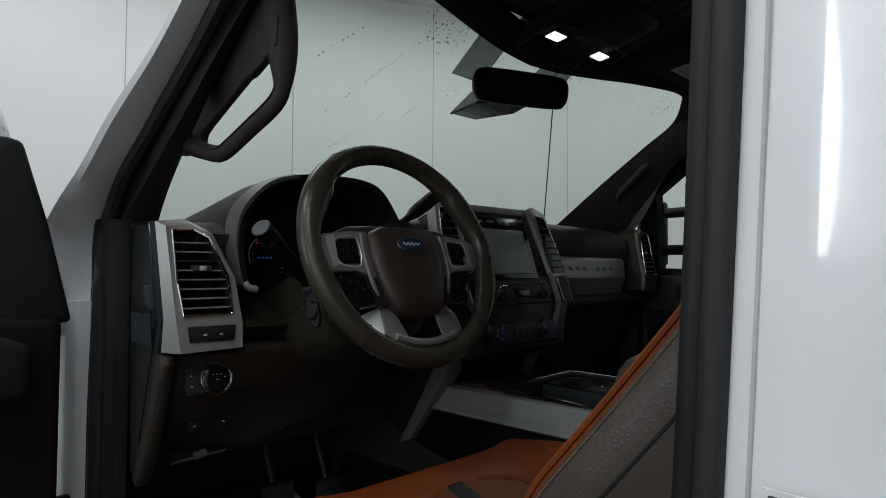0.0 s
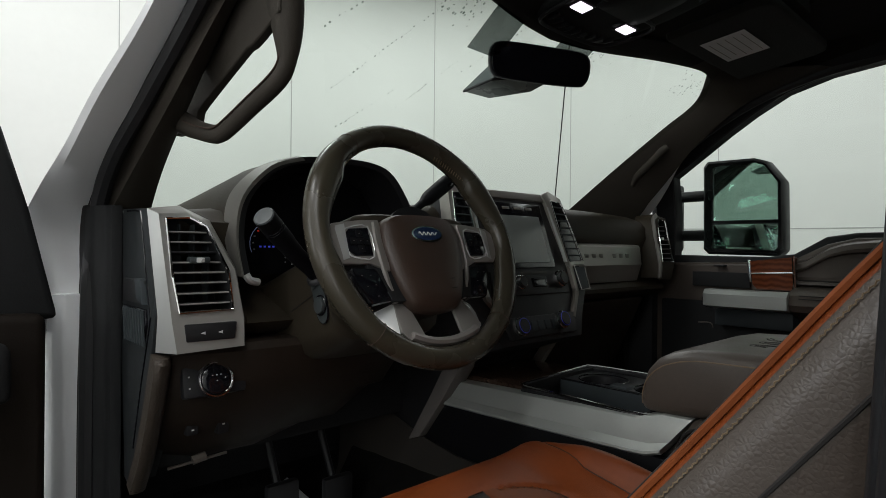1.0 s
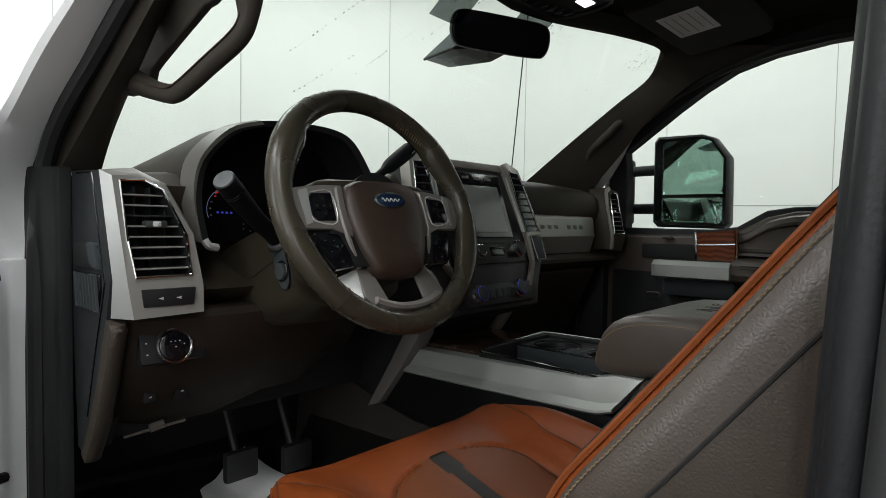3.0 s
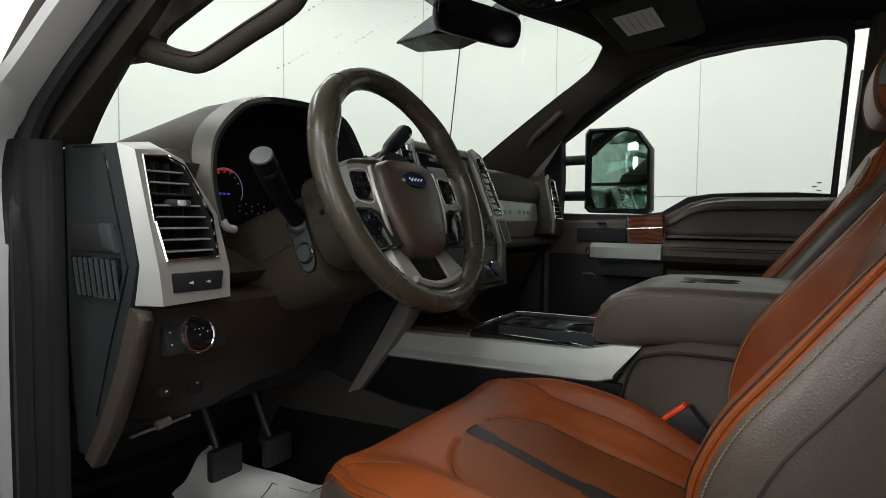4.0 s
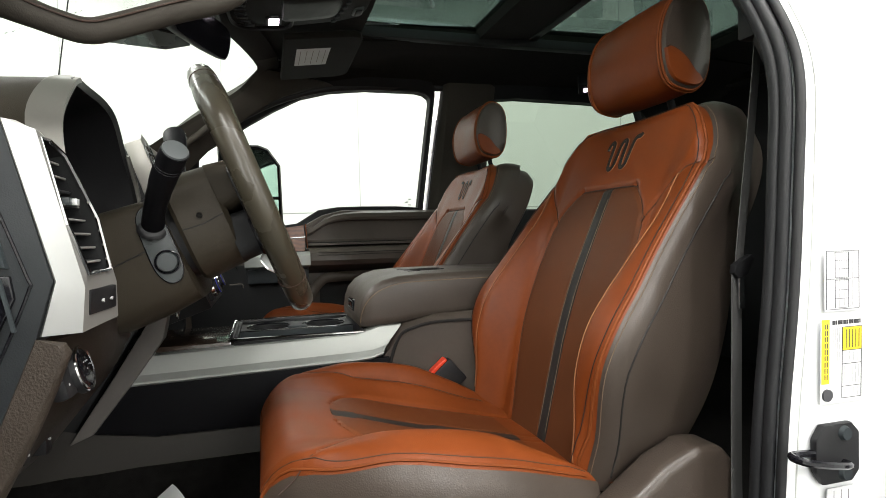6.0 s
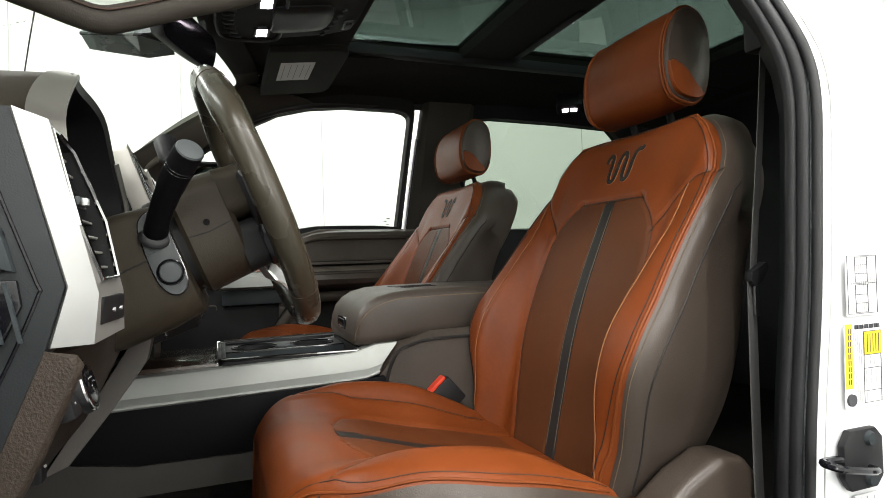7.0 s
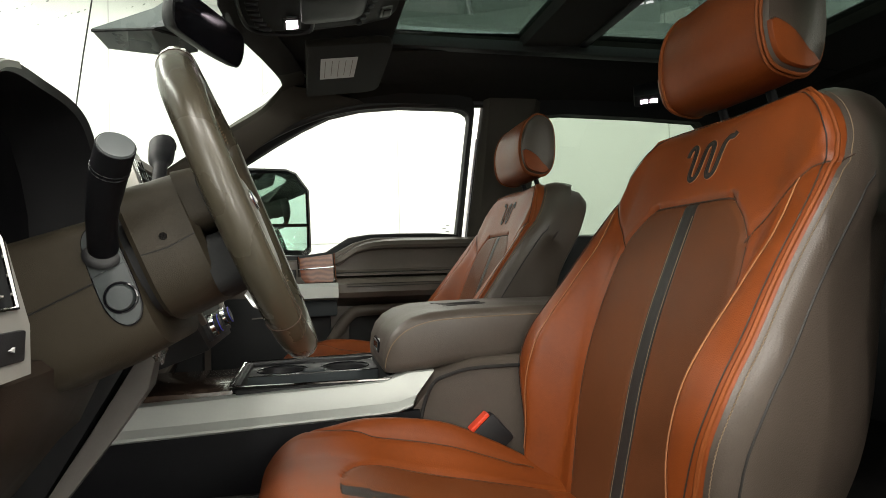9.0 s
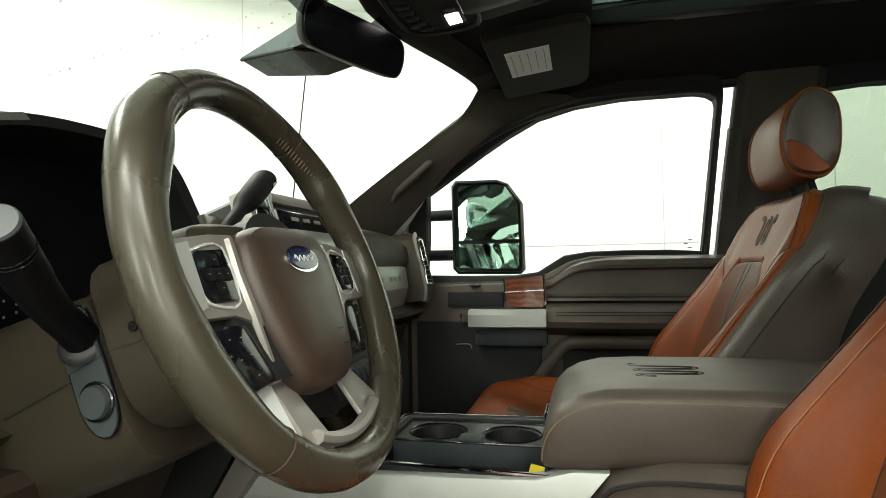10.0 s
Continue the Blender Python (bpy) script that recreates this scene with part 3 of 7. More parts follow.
# ---- driver's side centre pillar ----
def b_pillar():
    pil = thing("b_pillar_left", (-0.78, -0.05, 1.4), "white painted door pillar with black inner trim and rubber seals", "pillar", kind="structure")
    def xs(z, base):
        return -(base - curve_at(z, [(1.3, 0.0), (1.6, 0.0), (1.64, 0.005), (1.70, 0.026), (1.78, 0.064), (1.88, 0.108), (2.0, 0.16)]) - 0.02 * max(1.3 - z, 0))
    zs = [0.86, 1.05, 1.2, 1.35, 1.5, 1.6, 1.66, 1.72, 1.78, 1.85, 1.95, 2.0]
    yof = lambda z: -0.004 + 0.018 * sm(1.45, 1.0, z) + 0.03 * sm(1.6, 2.0, z) - 0.045 * (min(max(z, 1.2), 1.65) - 1.5)
    # inner trim
    rings = []
    for z in zs:
        x, y = xs(z, 0.770), yof(z)
        rings.append([(x - 0.008, y + 0.026, z), (x + 0.008, y + 0.020, z), (x + 0.02, y + 0.002, z), (x + 0.06, y - 0.03, z), (x + 0.068, y - 0.15, z), (x - 0.01, y - 0.17, z), (x - 0.03, y - 0.02, z)])
    part("inner_trim", loft(rings), CAPSLATE, pil, "black inner pillar trim")
    for base, dy, rad, m in ((0.7765, 0.0315, 0.0085, SEALGREY), (0.7885, 0.0275, 0.0078, SEALGREY), (0.7990, 0.0160, 0.0062, RUBBER)):
        part("door_seal", tube(smooth_path([(xs(z, base), yof(z) + dy, z) for z in zs], 4), rad, 10), m, pil, "black rubber door seal")
    # painted jamb, stepping out to the rear door
    rings = []
    for z in zs:
        x, y = xs(z, 0.80), yof(z)
        rings.append([(x + 0.02, y + 0.012, z), (x + 0.002, y + 0.012, z), (x - 0.005, y + 0.002, z), (x - 0.009, y - 0.02, z), (x - 0.012, y - 0.09, z), (x - 0.030, y - 0.115, z), (x - 0.10, y - 0.135, z), (x - 0.135, y - 0.15, z), (x - 0.14, y - 0.19, z), (x + 0.03, y - 0.19, z)])
    part("painted_jamb", loft(rings), PAINT, pil, "white painted door jamb")
    part("weld_line", tube(smooth_path([(xs(z, 0.8055), yof(z) - 0.0005, z) for z in zs], 4), 0.0011, 5), JOINT, pil)
    seal = [(xs(z, 0.865), yof(z) - 0.118, z) for z in zs]
    part("door_seal", tube(smooth_path(seal, 4), 0.010, 8), RUBBER, pil)
    return xs, yof


B_X, B_Y = b_pillar()


# ---- dashboard ----
def dash_top(x):
    return curve_at(x, [(-0.76, 1.545), (-0.60, 1.560), (-0.25, 1.585), (0.12, 1.605), (0.6, 1.602), (0.76, 1.575)])


def dashboard():
    d = thing("dashboard", (0, 1.0, 1.3), "mocha brown truck dashboard with silver vent surrounds", "dashboard")
    rings = []
    xs = sorted([-0.742 + 1.484 * i / 32 for i in range(33)] + [-0.619, -0.617, -0.258, -0.256])
    for x in xs:
        zt = dash_top(x)
        f = 0.0 if x < 0 else 0.012
        if -0.618 < x < -0.257:
            rings.append([(x, max(y, 0.975) if z > 1.40 else y, z) for y, z in ((1.24, zt - 0.02), (1.10, zt - 0.002), (1.0, zt), (0.99, zt - 0.002), (0.98, zt - 0.008), (0.975, zt - 0.024), (0.975, 1.530), (0.975, 1.512), (0.975, 1.50), (0.975, 1.44), (0.868, 1.436), (0.842, 1.43), (0.842, 1.378), (0.86, 1.362), (0.95, 1.335), (1.1, 1.30), (1.24, 1.30))])
            continue
        rings.append([(x, y + f, z) for y, z in ((1.24, zt - 0.02), (1.10, zt - 0.002), (1.0, zt), (0.93, zt - 0.002), (0.895, zt - 0.008), (0.876, zt - 0.024), (0.864, 1.530), (0.868, 1.512), (0.872, 1.50), (0.872, 1.405), (0.855, 1.398), (0.842, 1.388), (0.842, 1.378), (0.86, 1.362), (0.95, 1.335), (1.1, 1.30), (1.24, 1.30))])
    part("dash_body", loft(rings), DASH, d)
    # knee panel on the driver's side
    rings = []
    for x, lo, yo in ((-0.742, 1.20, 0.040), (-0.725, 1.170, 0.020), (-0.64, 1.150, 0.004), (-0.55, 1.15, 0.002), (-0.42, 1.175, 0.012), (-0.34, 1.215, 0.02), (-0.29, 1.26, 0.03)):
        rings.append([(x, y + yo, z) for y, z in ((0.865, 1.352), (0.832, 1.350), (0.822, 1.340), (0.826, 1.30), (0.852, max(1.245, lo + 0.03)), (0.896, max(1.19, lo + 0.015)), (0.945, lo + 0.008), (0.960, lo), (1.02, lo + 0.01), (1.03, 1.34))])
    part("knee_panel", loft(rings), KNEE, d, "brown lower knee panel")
    part("under_dash", box((-0.74, 1.03, 1.12), (0.74, 1.3, 1.34), 0.01), SOOT, d)
    part("release_handle", merge(tube([(-0.70, 0.935, 1.152), (-0.61, 0.932, 1.158)], 0.004, 6, flat=0.6), tube([(-0.665, 0.93, 1.158), (-0.645, 0.928, 1.162)], 0.007, 8)), GREY, d)

    # outer driver vent in its silver surround
    def vent(parent, s):
        P = lambda x, y, z: (s * x, y, z)
        outl = [(-0.7540, 0.862, 1.546), (-0.710, 0.866, 1.552), (-0.672, 0.852, 1.532), (-0.642, 0.828, 1.462), (-0.634, 0.816, 1.390), (-0.636, 0.814, 1.357), (-0.7480, 0.840, 1.349), (-0.7500, 0.826, 1.399)]
        ridge = [(-0.746, 0.8385, 1.538), (-0.708, 0.846, 1.541), (-0.678, 0.840, 1.527), (-0.649, 0.815, 1.461), (-0.641, 0.801, 1.391), (-0.640, 0.801, 1.352), (-0.729, 0.812, 1.348), (-0.738, 0.806, 1.392)]
        hole = [(-0.737, 0.851, 1.531), (-0.704, 0.853, 1.533), (-0.683, 0.846, 1.521), (-0.659, 0.825, 1.458), (-0.656, 0.816, 1.404), (-0.656, 0.816, 1.404), (-0.729, 0.817, 1.403), (-0.733, 0.832, 1.45)]
        bm = bmesh.new()
        a = [bm.verts.new(P(*p)) for p in outl]
        a2 = [bm.verts.new(P(*p)) for p in ridge]
        h1 = [bm.verts.new(V(P(*p)) + V((0, -0.011, 0.001))) for p in hole]
        h2 = [bm.verts.new(V(P(*p)) + V((0, 0.05, -0.01))) for p in hole]
        b2 = [bm.verts.new(V(P(*p)) + (V((s * 0.02, 0.016, -0.002)) if q in (0, 6, 7) else V((0, 0.055, -0.004)))) for q, p in enumerate(outl)]
        n = len(outl)
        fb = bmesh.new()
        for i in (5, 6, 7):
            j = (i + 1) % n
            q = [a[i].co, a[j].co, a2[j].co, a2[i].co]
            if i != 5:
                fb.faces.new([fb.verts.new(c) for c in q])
        throat = loft([[v.co.copy() for k, v in enumerate(r) if k != 5] for r in (h1, h2)], caps=False)
        for r0, r1 in ((b2, a), (a, a2), (a2, h1)):
            for i in range(n):
                j = (i + 1) % n
                if r0 is a and i in (6, 7):
                    continue
                if (r0[i].co - r0[j].co).length > 1e-5:
                    bm.faces.new((r0[i], r0[j], r1[j], r1[i]))
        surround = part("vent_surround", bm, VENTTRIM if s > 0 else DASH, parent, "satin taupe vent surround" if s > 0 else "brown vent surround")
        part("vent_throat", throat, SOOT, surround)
        # the outer side faces take a lighter metal than the rest of the surround
        part("silver_facet", fb, SILVER, surround, "outer facet of the surround, lighter than the rest")
        ring = [V(P(*h)) + V((0, -0.0125, 0.001)) for k, h in enumerate(hole) if k != 5]
        part("chrome_ring", tube(ring, 0.0022, 6, True), CHROME, surround)
        part("vent_back", slab([V(P(*h)) + V((0, 0.045, -0.009)) for k, h in enumerate(hole) if k != 5], (0, 0.004, 0), 0), BLACK, surround)
        for k in range(8):
            v = (k + 0.6) / 8.2
            z = 1.522 - 0.116 * v
            y = 0.850 - 0.033 * v
            x1 = -0.681 + 0.024 * min(v * 1.6, 1.0)
            x0 = -0.736 + 0.007 * v
            part("slat", box((min(s * x0, s * x1), y - 0.006, z - 0.0016), (max(s * x0, s * x1), y + 0.016, z + 0.0014), 0.0006, 1), BLACK, surround)
            if k != 2:
                part("slat_edge", tube([(s * x0, y - 0.0065, z), (s * x1, y - 0.0065, z)], 0.0013, 6), VENTTRIM, surround)
        for k in range(3):
            x = -0.715 + 0.020 * k
            part("vane", box((min(s * x, s * (x + 0.002)), 0.85, 1.408), (max(s * x, s * (x + 0.002)), 0.874, 1.525), 0.0, 1), SLATE, surround)
        part("vent_tab", box((min(s * -0.709, s * -0.680), 0.824, 1.470), (max(s * -0.709, s * -0.680), 0.840, 1.479), 0.003), PLATE, surround)
        part("tab_edge", box((min(s * -0.700, s * -0.690), 0.820, 1.471), (max(s * -0.700, s * -0.690), 0.826, 1.478), 0.0015), BRIGHT, surround)
        return surround
    sv = vent(d, -1 * -1)
    part("dimmer_panel", slab([(-0.722, 0.8045, 1.388), (-0.652, 0.7985, 1.388), (-0.655, 0.7985, 1.364), (-0.718, 0.8075, 1.363)], (0, 0.012, 0), 0.002), BLACK, sv)
    for x in (-0.699, -0.676):
        part("symbol", slab([(x - 0.003, 0.8000 - 0.09 * (x + 0.70), 1.375), (x + 0.003, 0.8000 - 0.11 * (x + 0.70), 1.377), (x + 0.003, 0.8000 - 0.09 * (x + 0.70), 1.373)], (0, 0.002, 0), 0), PRINT, sv)
    # passenger vent, the same shape on the other side
    pv = vent(d, -1)
    edge = smooth_path([(0.704, 0.850, 1.546), (0.680, 0.846, 1.535), (0.664, 0.834, 1.500), (0.647, 0.814, 1.440), (0.641, 0.803, 1.395), (0.644, 0.806, 1.358)], 4)
    part("silver_strip", tube(edge, 0.0085, 8, flat=0.6, side=(0, 1, 0)), TAUPE, pv, "satin silver vent strip")
    pv.matrix_basis = Matrix.Translation((0.020, 0.022, 0.056)) @ pv.matrix_basis

    # end cap by the door
    cap = part("end_cap", slab([(-0.7525, 0.8635, 1.546), (-0.7525, 0.984, 1.550), (-0.7525, 0.982, 1.30), (-0.7525, 0.966, 1.145), (-0.7525, 0.950, 1.14), (-0.7525, 0.915, 1.19), (-0.7525, 0.876, 1.265), (-0.7525, 0.843, 1.347), (-0.7525, 0.828, 1.399)], (0.04, 0.0, 0), 0.0015), CAPSLATE, d, "slate grey dash end cap")
    part("cap_line", tube(smooth_path([(-0.7525, 0.96, 1.546), (-0.7525, 0.905, 1.544), (-0.7525, 0.891, 1.535), (-0.7525, 0.868, 1.465), (-0.7525, 0.847, 1.402), (-0.7525, 0.846, 1.394), (-0.7525, 0.862, 1.352), (-0.7525, 0.884, 1.299), (-0.7525, 0.92, 1.20)], 3), 0.0016, 6), PIANO, cap)
    part("cap_pocket", box((-0.7575, 0.868, 1.412), (-0.740, 0.966, 1.446), 0.004), BLACK, cap)
    part("cap_lip", prism([(0.870, 1.448), (0.898, 1.448), (0.888, 1.420), (0.861, 1.412)], "x", -0.7600, -0.745, 0.002), SLATE, cap)
    part("cap_recess", prism([(0.860, 1.406), (0.968, 1.406), (0.958, 1.354), (0.871, 1.354), (0.857, 1.385)], "x", -0.7565, -0.74, 0.002), PIANO, cap)
    for k in range(8):
        y = 0.866 + 0.0126 * k
        part("slat", slab([(-0.7565, y, 1.404), (-0.7565, y + 0.003, 1.404), (-0.7565, y - 0.007, 1.356), (-0.7565, y - 0.010, 1.356)], (-0.003, 0, 0), 0), SLATE, cap)

    # grained brown flange below the silver surround
    rings = []
    for y0, z0, y1, z1 in ((0.8425, 1.3475, 0.822, 1.341), (0.845, 1.341, 0.8175, 1.333), (0.858, 1.308, 0.829, 1.302), (0.875, 1.265, 0.846, 1.262), (0.895, 1.226, 0.866, 1.222), (0.914, 1.19, 0.886, 1.184), (0.950, 1.138, 0.926, 1.130)):
        rings.append([(-0.7535, y0, z0), (-0.7545, y1 + 0.004, z1), (-0.7515, y1 + 0.0005, z1), (-0.745, y1 - 0.001, z1), (-0.737, y1 + 0.002, z1), (-0.731, y1 + 0.010, z1), (-0.726, y0 + 0.02, z0)])
    part("end_flange", loft(rings), GRAINED, d, "grained brown end trim")

    # headlight switch
    hm = facing((-0.669, 0.838, 1.301), (0, -0.97, 0.25))
    sw = part("light_switch", merge(box((-0.045, -0.022, -0.012), (0.047, 0.024, 0.004), 0.006, 2, hm)), BLACK, d, "black headlight switch panel")
    part("knob", lathe([(0.001, 0.0125), (0.018, 0.0125), (0.0212, 0.0105), (0.0224, 0.003)], hm), PIANO, sw)
    part("knob_base", lathe([(0.0225, 0.003), (0.0225, 0.012), (0.0255, 0.009), (0.0265, 0.003)], hm, 36), BLACK, sw)
    part("chrome_ring", tube([hm @ V((0.0236 * math.cos(math.tau * q / 36), 0.0236 * math.sin(math.tau * q / 36), 0.0102)) for q in range(36)], 0.0018, 6, True), CHROME, sw)
    for px, py in ((-0.036, 0.008), (-0.036, -0.008), (0.037, 0.012)):
        part("symbol", box((px - 0.0011, py - 0.0010, 0.004), (px + 0.0011, py + 0.0010, 0.0046), 0, 1, hm), PRINT, sw)
    for px, py in ((-0.006, 0.006), (0.0, 0.006), (0.006, 0.006), (0, -0.002), (0.012, 0.001)):
        part("symbol", box((px - 0.0009, py - 0.0007, 0.0126), (px + 0.0009, py + 0.0007, 0.0129), 0, 1, hm), PRINT, sw)
    for x, z, y, h in ((-0.684, 1.222, 0.881, 0.012), (-0.640, 1.224, 0.876, 0.022)):
        part("button", box((x - 0.009, y - 0.004, z - h * 0.7), (x + 0.009, y + 0.02, z + h * 0.7), 0.003), BLACK, d)
        part("symbol", box((x - 0.0018, y - 0.0052, z - 0.001), (x + 0.0018, y - 0.0038, z + 0.001), 0), PRINT, d)

    # instrument hood and cluster
    hood_front = [(-0.628, 0.838, 1.448), (-0.635, 0.848, 1.510), (-0.621, 0.856, 1.572), (-0.576, 0.855, 1.622), (-0.518, 0.863, 1.643), (-0.43, 0.872, 1.652), (-0.36, 0.868, 1.648), (-0.322, 0.862, 1.628), (-0.285, 0.858, 1.575), (-0.262, 0.850, 1.52), (-0.255, 0.842, 1.445)]
    back = [(x * 1.0 - 0.03 * ((-0.43 - x) / 0.18), 1.13, 1.50 + (z - 1.445) * 0.42) for x, y, z in hood_front]
    inner = [((x + 0.43) * 0.92 - 0.43, y + 0.004, 1.445 + (z - 1.445) * 0.955) for x, y, z in hood_front]
    deep = [((x + 0.43) * 0.86 - 0.43, 0.955, 1.445 + (z - 1.445) * 0.88) for x, y, z in hood_front]
    part("cluster_hood", loft([smooth_path(r, 4) for r in (back, [tuple(V(a) * 0.3 + V(b) * 0.7 + V((0, 0, 0.012))) for a, b in zip(back, hood_front)], hood_front)], closed=False), DASH, d)
    part("cluster_shade", loft([smooth_path(r, 4) for r in (hood_front, inner, deep)], closed=False), BLACK, d)
    part("cluster_glass", slab([(p[0], 0.95, p[2]) for p in deep], (0, 0.01, 0), 0), STALK, d, "dark instrument display")
    bz = hood_front[:5]
    bz_in = [tuple(V(p) + V((0.003 + 0.001 * k, -0.003, -0.001 - 0.0010 * k))) for k, p in enumerate(bz)]
    bz_out = [tuple(V(p).lerp(V(back[k]) * 0.3 + V(p) * 0.7 + V((0, 0, 0.012)), (0.22, 0.30, 0.36, 0.32, 0.12)[k]) + V((p[0] + 0.43, 0, p[2] - 1.5)).normalized() * 0.0035) for k, p in enumerate(bz)]
    part("cluster_trim", loft([[a, b.lerp(a, 0.12) + V((0, -0.004, 0)), b + V((0, -0.004, 0)), c, b + V((0, 0.012, 0))] for a, b, c in zip(*(smooth_path(r, 5) for r in (bz_out, bz, bz_in)))]), HOODTRIM, d, "satin silver cluster trim")
    part("cluster_trim", tube(smooth_path([(-0.622, 0.838, 1.452), (-0.616, 0.836, 1.443), (-0.602, 0.838, 1.440)], 4), 0.006, 8), SILVER, d)
    bzr = [hood_front[k] for k in (10, 9, 8)]
    part("cluster_trim", tube(smooth_path(bzr, 5), 0.005, 8), HOODTRIM, d)
    dial = lambda r_, a0, a1: [(-0.530 + r_ * math.cos(radians(a0 + (a1 - a0) * q / 16)), 0.9475, 1.500 + r_ * math.sin(radians(a0 + (a1 - a0) * q / 16))) for q in range(17)]
    part("gauge_arc", tube(dial(0.036, 205, -25), 0.0006, 4), GAUGE_PALE, d, "pale lit dial ring")
    part("gauge_arc", tube(dial(0.0335, 128, 62), 0.0013, 4), GAUGE_RED, d, "red lit dial band")
    for k in range(9):
        a = radians(200 - 22 * k)
        part("gauge_mark", box((-0.53 + 0.030 * math.cos(a) - 0.0012, 0.9465, 1.50 + 0.030 * math.sin(a) - 0.0012), (-0.53 + 0.030 * math.cos(a) + 0.0012, 0.949, 1.50 + 0.030 * math.sin(a) + 0.0012), 0), GAUGE_RED if 2 < k < 6 else PRINT, d)
    for k in range(4):
        part("gauge_mark", box((-0.548 + 0.008 * k, 0.9465, 1.493), (-0.545 + 0.008 * k, 0.949, 1.496), 0), GAUGE_BLUE, d)
    for k, (x, z) in enumerate([(-0.50 + 0.013 * (i % 5), 1.474 - 0.012 * (i // 5) + 0.004 * (i % 2)) for i in range(10)]):
        part("gauge_mark", box((x, 0.9485, z), (x + 0.0022, 0.949, z + 0.0024), 0), PRINT, d)

    # centre stack: follows a leaning plane
    st = lambda x, z, out=0.0: (x, 0.842 - 0.50 * (1.56 - z) * 0.72 - out * 0.94, z + out * 0.34)
    poly = lambda pts, out, deep_: slab([st(x, z, out) for x, z in pts], V((0, 0.94, -0.34)) * deep_, 0.003)
    stack = part("centre_panel", poly([(-0.150, 1.622), (0.150, 1.624), (0.190, 1.606), (0.206, 1.46), (0.200, 1.395), (0.165, 1.35), (0.135, 1.30), (-0.135, 1.30), (-0.165, 1.35), (-0.200, 1.395), (-0.206, 1.46), (-0.190, 1.606)], 0.0, 0.16), BLACK, d, "black centre stack")
    part("panel_cap", poly([(-0.150, 1.622), (0.135, 1.624), (0.140, 1.606), (-0.155, 1.606)], 0.006, 0.12), GREY, stack)
    part("screen_frame", poly([(-0.104, 1.598), (0.108, 1.598), (0.104, 1.452), (-0.100, 1.452)], 0.004, 0.02), PIANO, stack)
    part("screen", poly([(-0.090, 1.568), (0.089, 1.568), (0.086, 1.463), (-0.087, 1.463)], 0.006, 0.004), SCREEN, stack, "switched-off grey-green touch screen")
    for x in (-0.06, -0.02, 0.02, 0.06):
        part("key", poly([(x - 0.012, 1.588), (x + 0.012, 1.588), (x + 0.012, 1.582), (x - 0.012, 1.582)], 0.0055, 0.003), GREY, stack)
    for s in (-1, 1):
        outl = [(s * 0.118, 1.622), (s * 0.150, 1.632), (s * 0.192, 1.616), (s * 0.202, 1.56), (s * 0.216, 1.462), (s * 0.212, 1.455), (s * 0.165, 1.455), (s * 0.160, 1.395), (s * 0.148, 1.395), (s * 0.150, 1.455), (s * 0.136, 1.54), (s * 0.128, 1.60)]
        part("panel_trim", poly(outl, 0.010, 0.03), TAUPE, stack, "satin silver stack trim")
        part("trim_leg", poly([(s * 0.150, 1.456), (s * 0.166, 1.456), (s * 0.160, 1.392), (s * 0.118, 1.338), (s * 0.108, 1.342), (s * 0.146, 1.396)], 0.009, 0.012), GREY, stack)
        part("bright_strip", poly([(s * 0.127, 1.592), (s * 0.131, 1.592), (s * 0.146, 1.462), (s * 0.133, 1.462), (s * 0.130, 1.54)], 0.0115, 0.003), SILVER, stack, "bright silver strip")
        part("pad_edge", tube([st(s * x_, z_, 0.0135) for x_, z_ in ((0.163, 1.452), (0.206, 1.452), (0.202, 1.398), (0.166, 1.396))], 0.0011, 6, True), TAUPE, stack)
        part("vent_recess", poly([(s * 0.146, 1.608), (s * 0.183, 1.606), (s * 0.194, 1.555), (s * 0.206, 1.464), (s * 0.154, 1.462), (s * 0.147, 1.545)], 0.012, 0.02), PIANO, stack)
        for a_, b_ in (((0.146, 1.610), (0.154, 1.460)), ((0.184, 1.608), (0.207, 1.462))):
            part("chrome_line", tube([st(s * a_[0], a_[1], 0.013), st(s * (a_[0] + b_[0]) / 2 + (s * 0.003 if a_[0] > 0.16 else -s * 0.002), (a_[1] + b_[1]) / 2, 0.013), st(s * b_[0], b_[1], 0.013)], 0.0012, 6), CHROME, stack)
        for k in range(8):
            v = (k + 0.5) / 8
            z = 1.600 - 0.132 * v
            xa, xb = 0.147 + 0.006 * v, 0.184 + 0.021 * v
            part("slat", poly([(s * xa, z + 0.0016), (s * xb, z + 0.0016), (s * xb, z - 0.0016), (s * xa, z - 0.0016)], 0.0145, 0.006), SLATE, stack)
        part("pad", poly([(s * 0.164, 1.450), (s * 0.204, 1.450), (s * 0.200, 1.400), (s * 0.168, 1.398)], 0.014, 0.01), SLATE, stack)
    part("radio_panel", poly([(-0.125, 1.447), (0.125, 1.447), (0.130, 1.395), (-0.130, 1.395)], 0.005, 0.02), BLACK, stack)
    part("slot", poly([(-0.03, 1.444), (0.062, 1.444), (0.062, 1.437), (-0.03, 1.437)], 0.0065, 0.004), BASE, stack)
    part("key", poly([(0.0, 1.430), (0.052, 1.430), (0.052, 1.410), (0.0, 1.410)], 0.0068, 0.004), PIANO, stack)
    part("key_edge", tube([st(0.048, 1.427, 0.008), st(0.006, 1.427, 0.008), st(0.006, 1.413, 0.008), st(0.048, 1.413, 0.008)], 0.0009, 5), PLATE, stack)
    part("climate_panel", poly([(-0.12, 1.352), (0.12, 1.352), (0.112, 1.31), (-0.112, 1.31)], 0.008, 0.03), BLACK, stack)
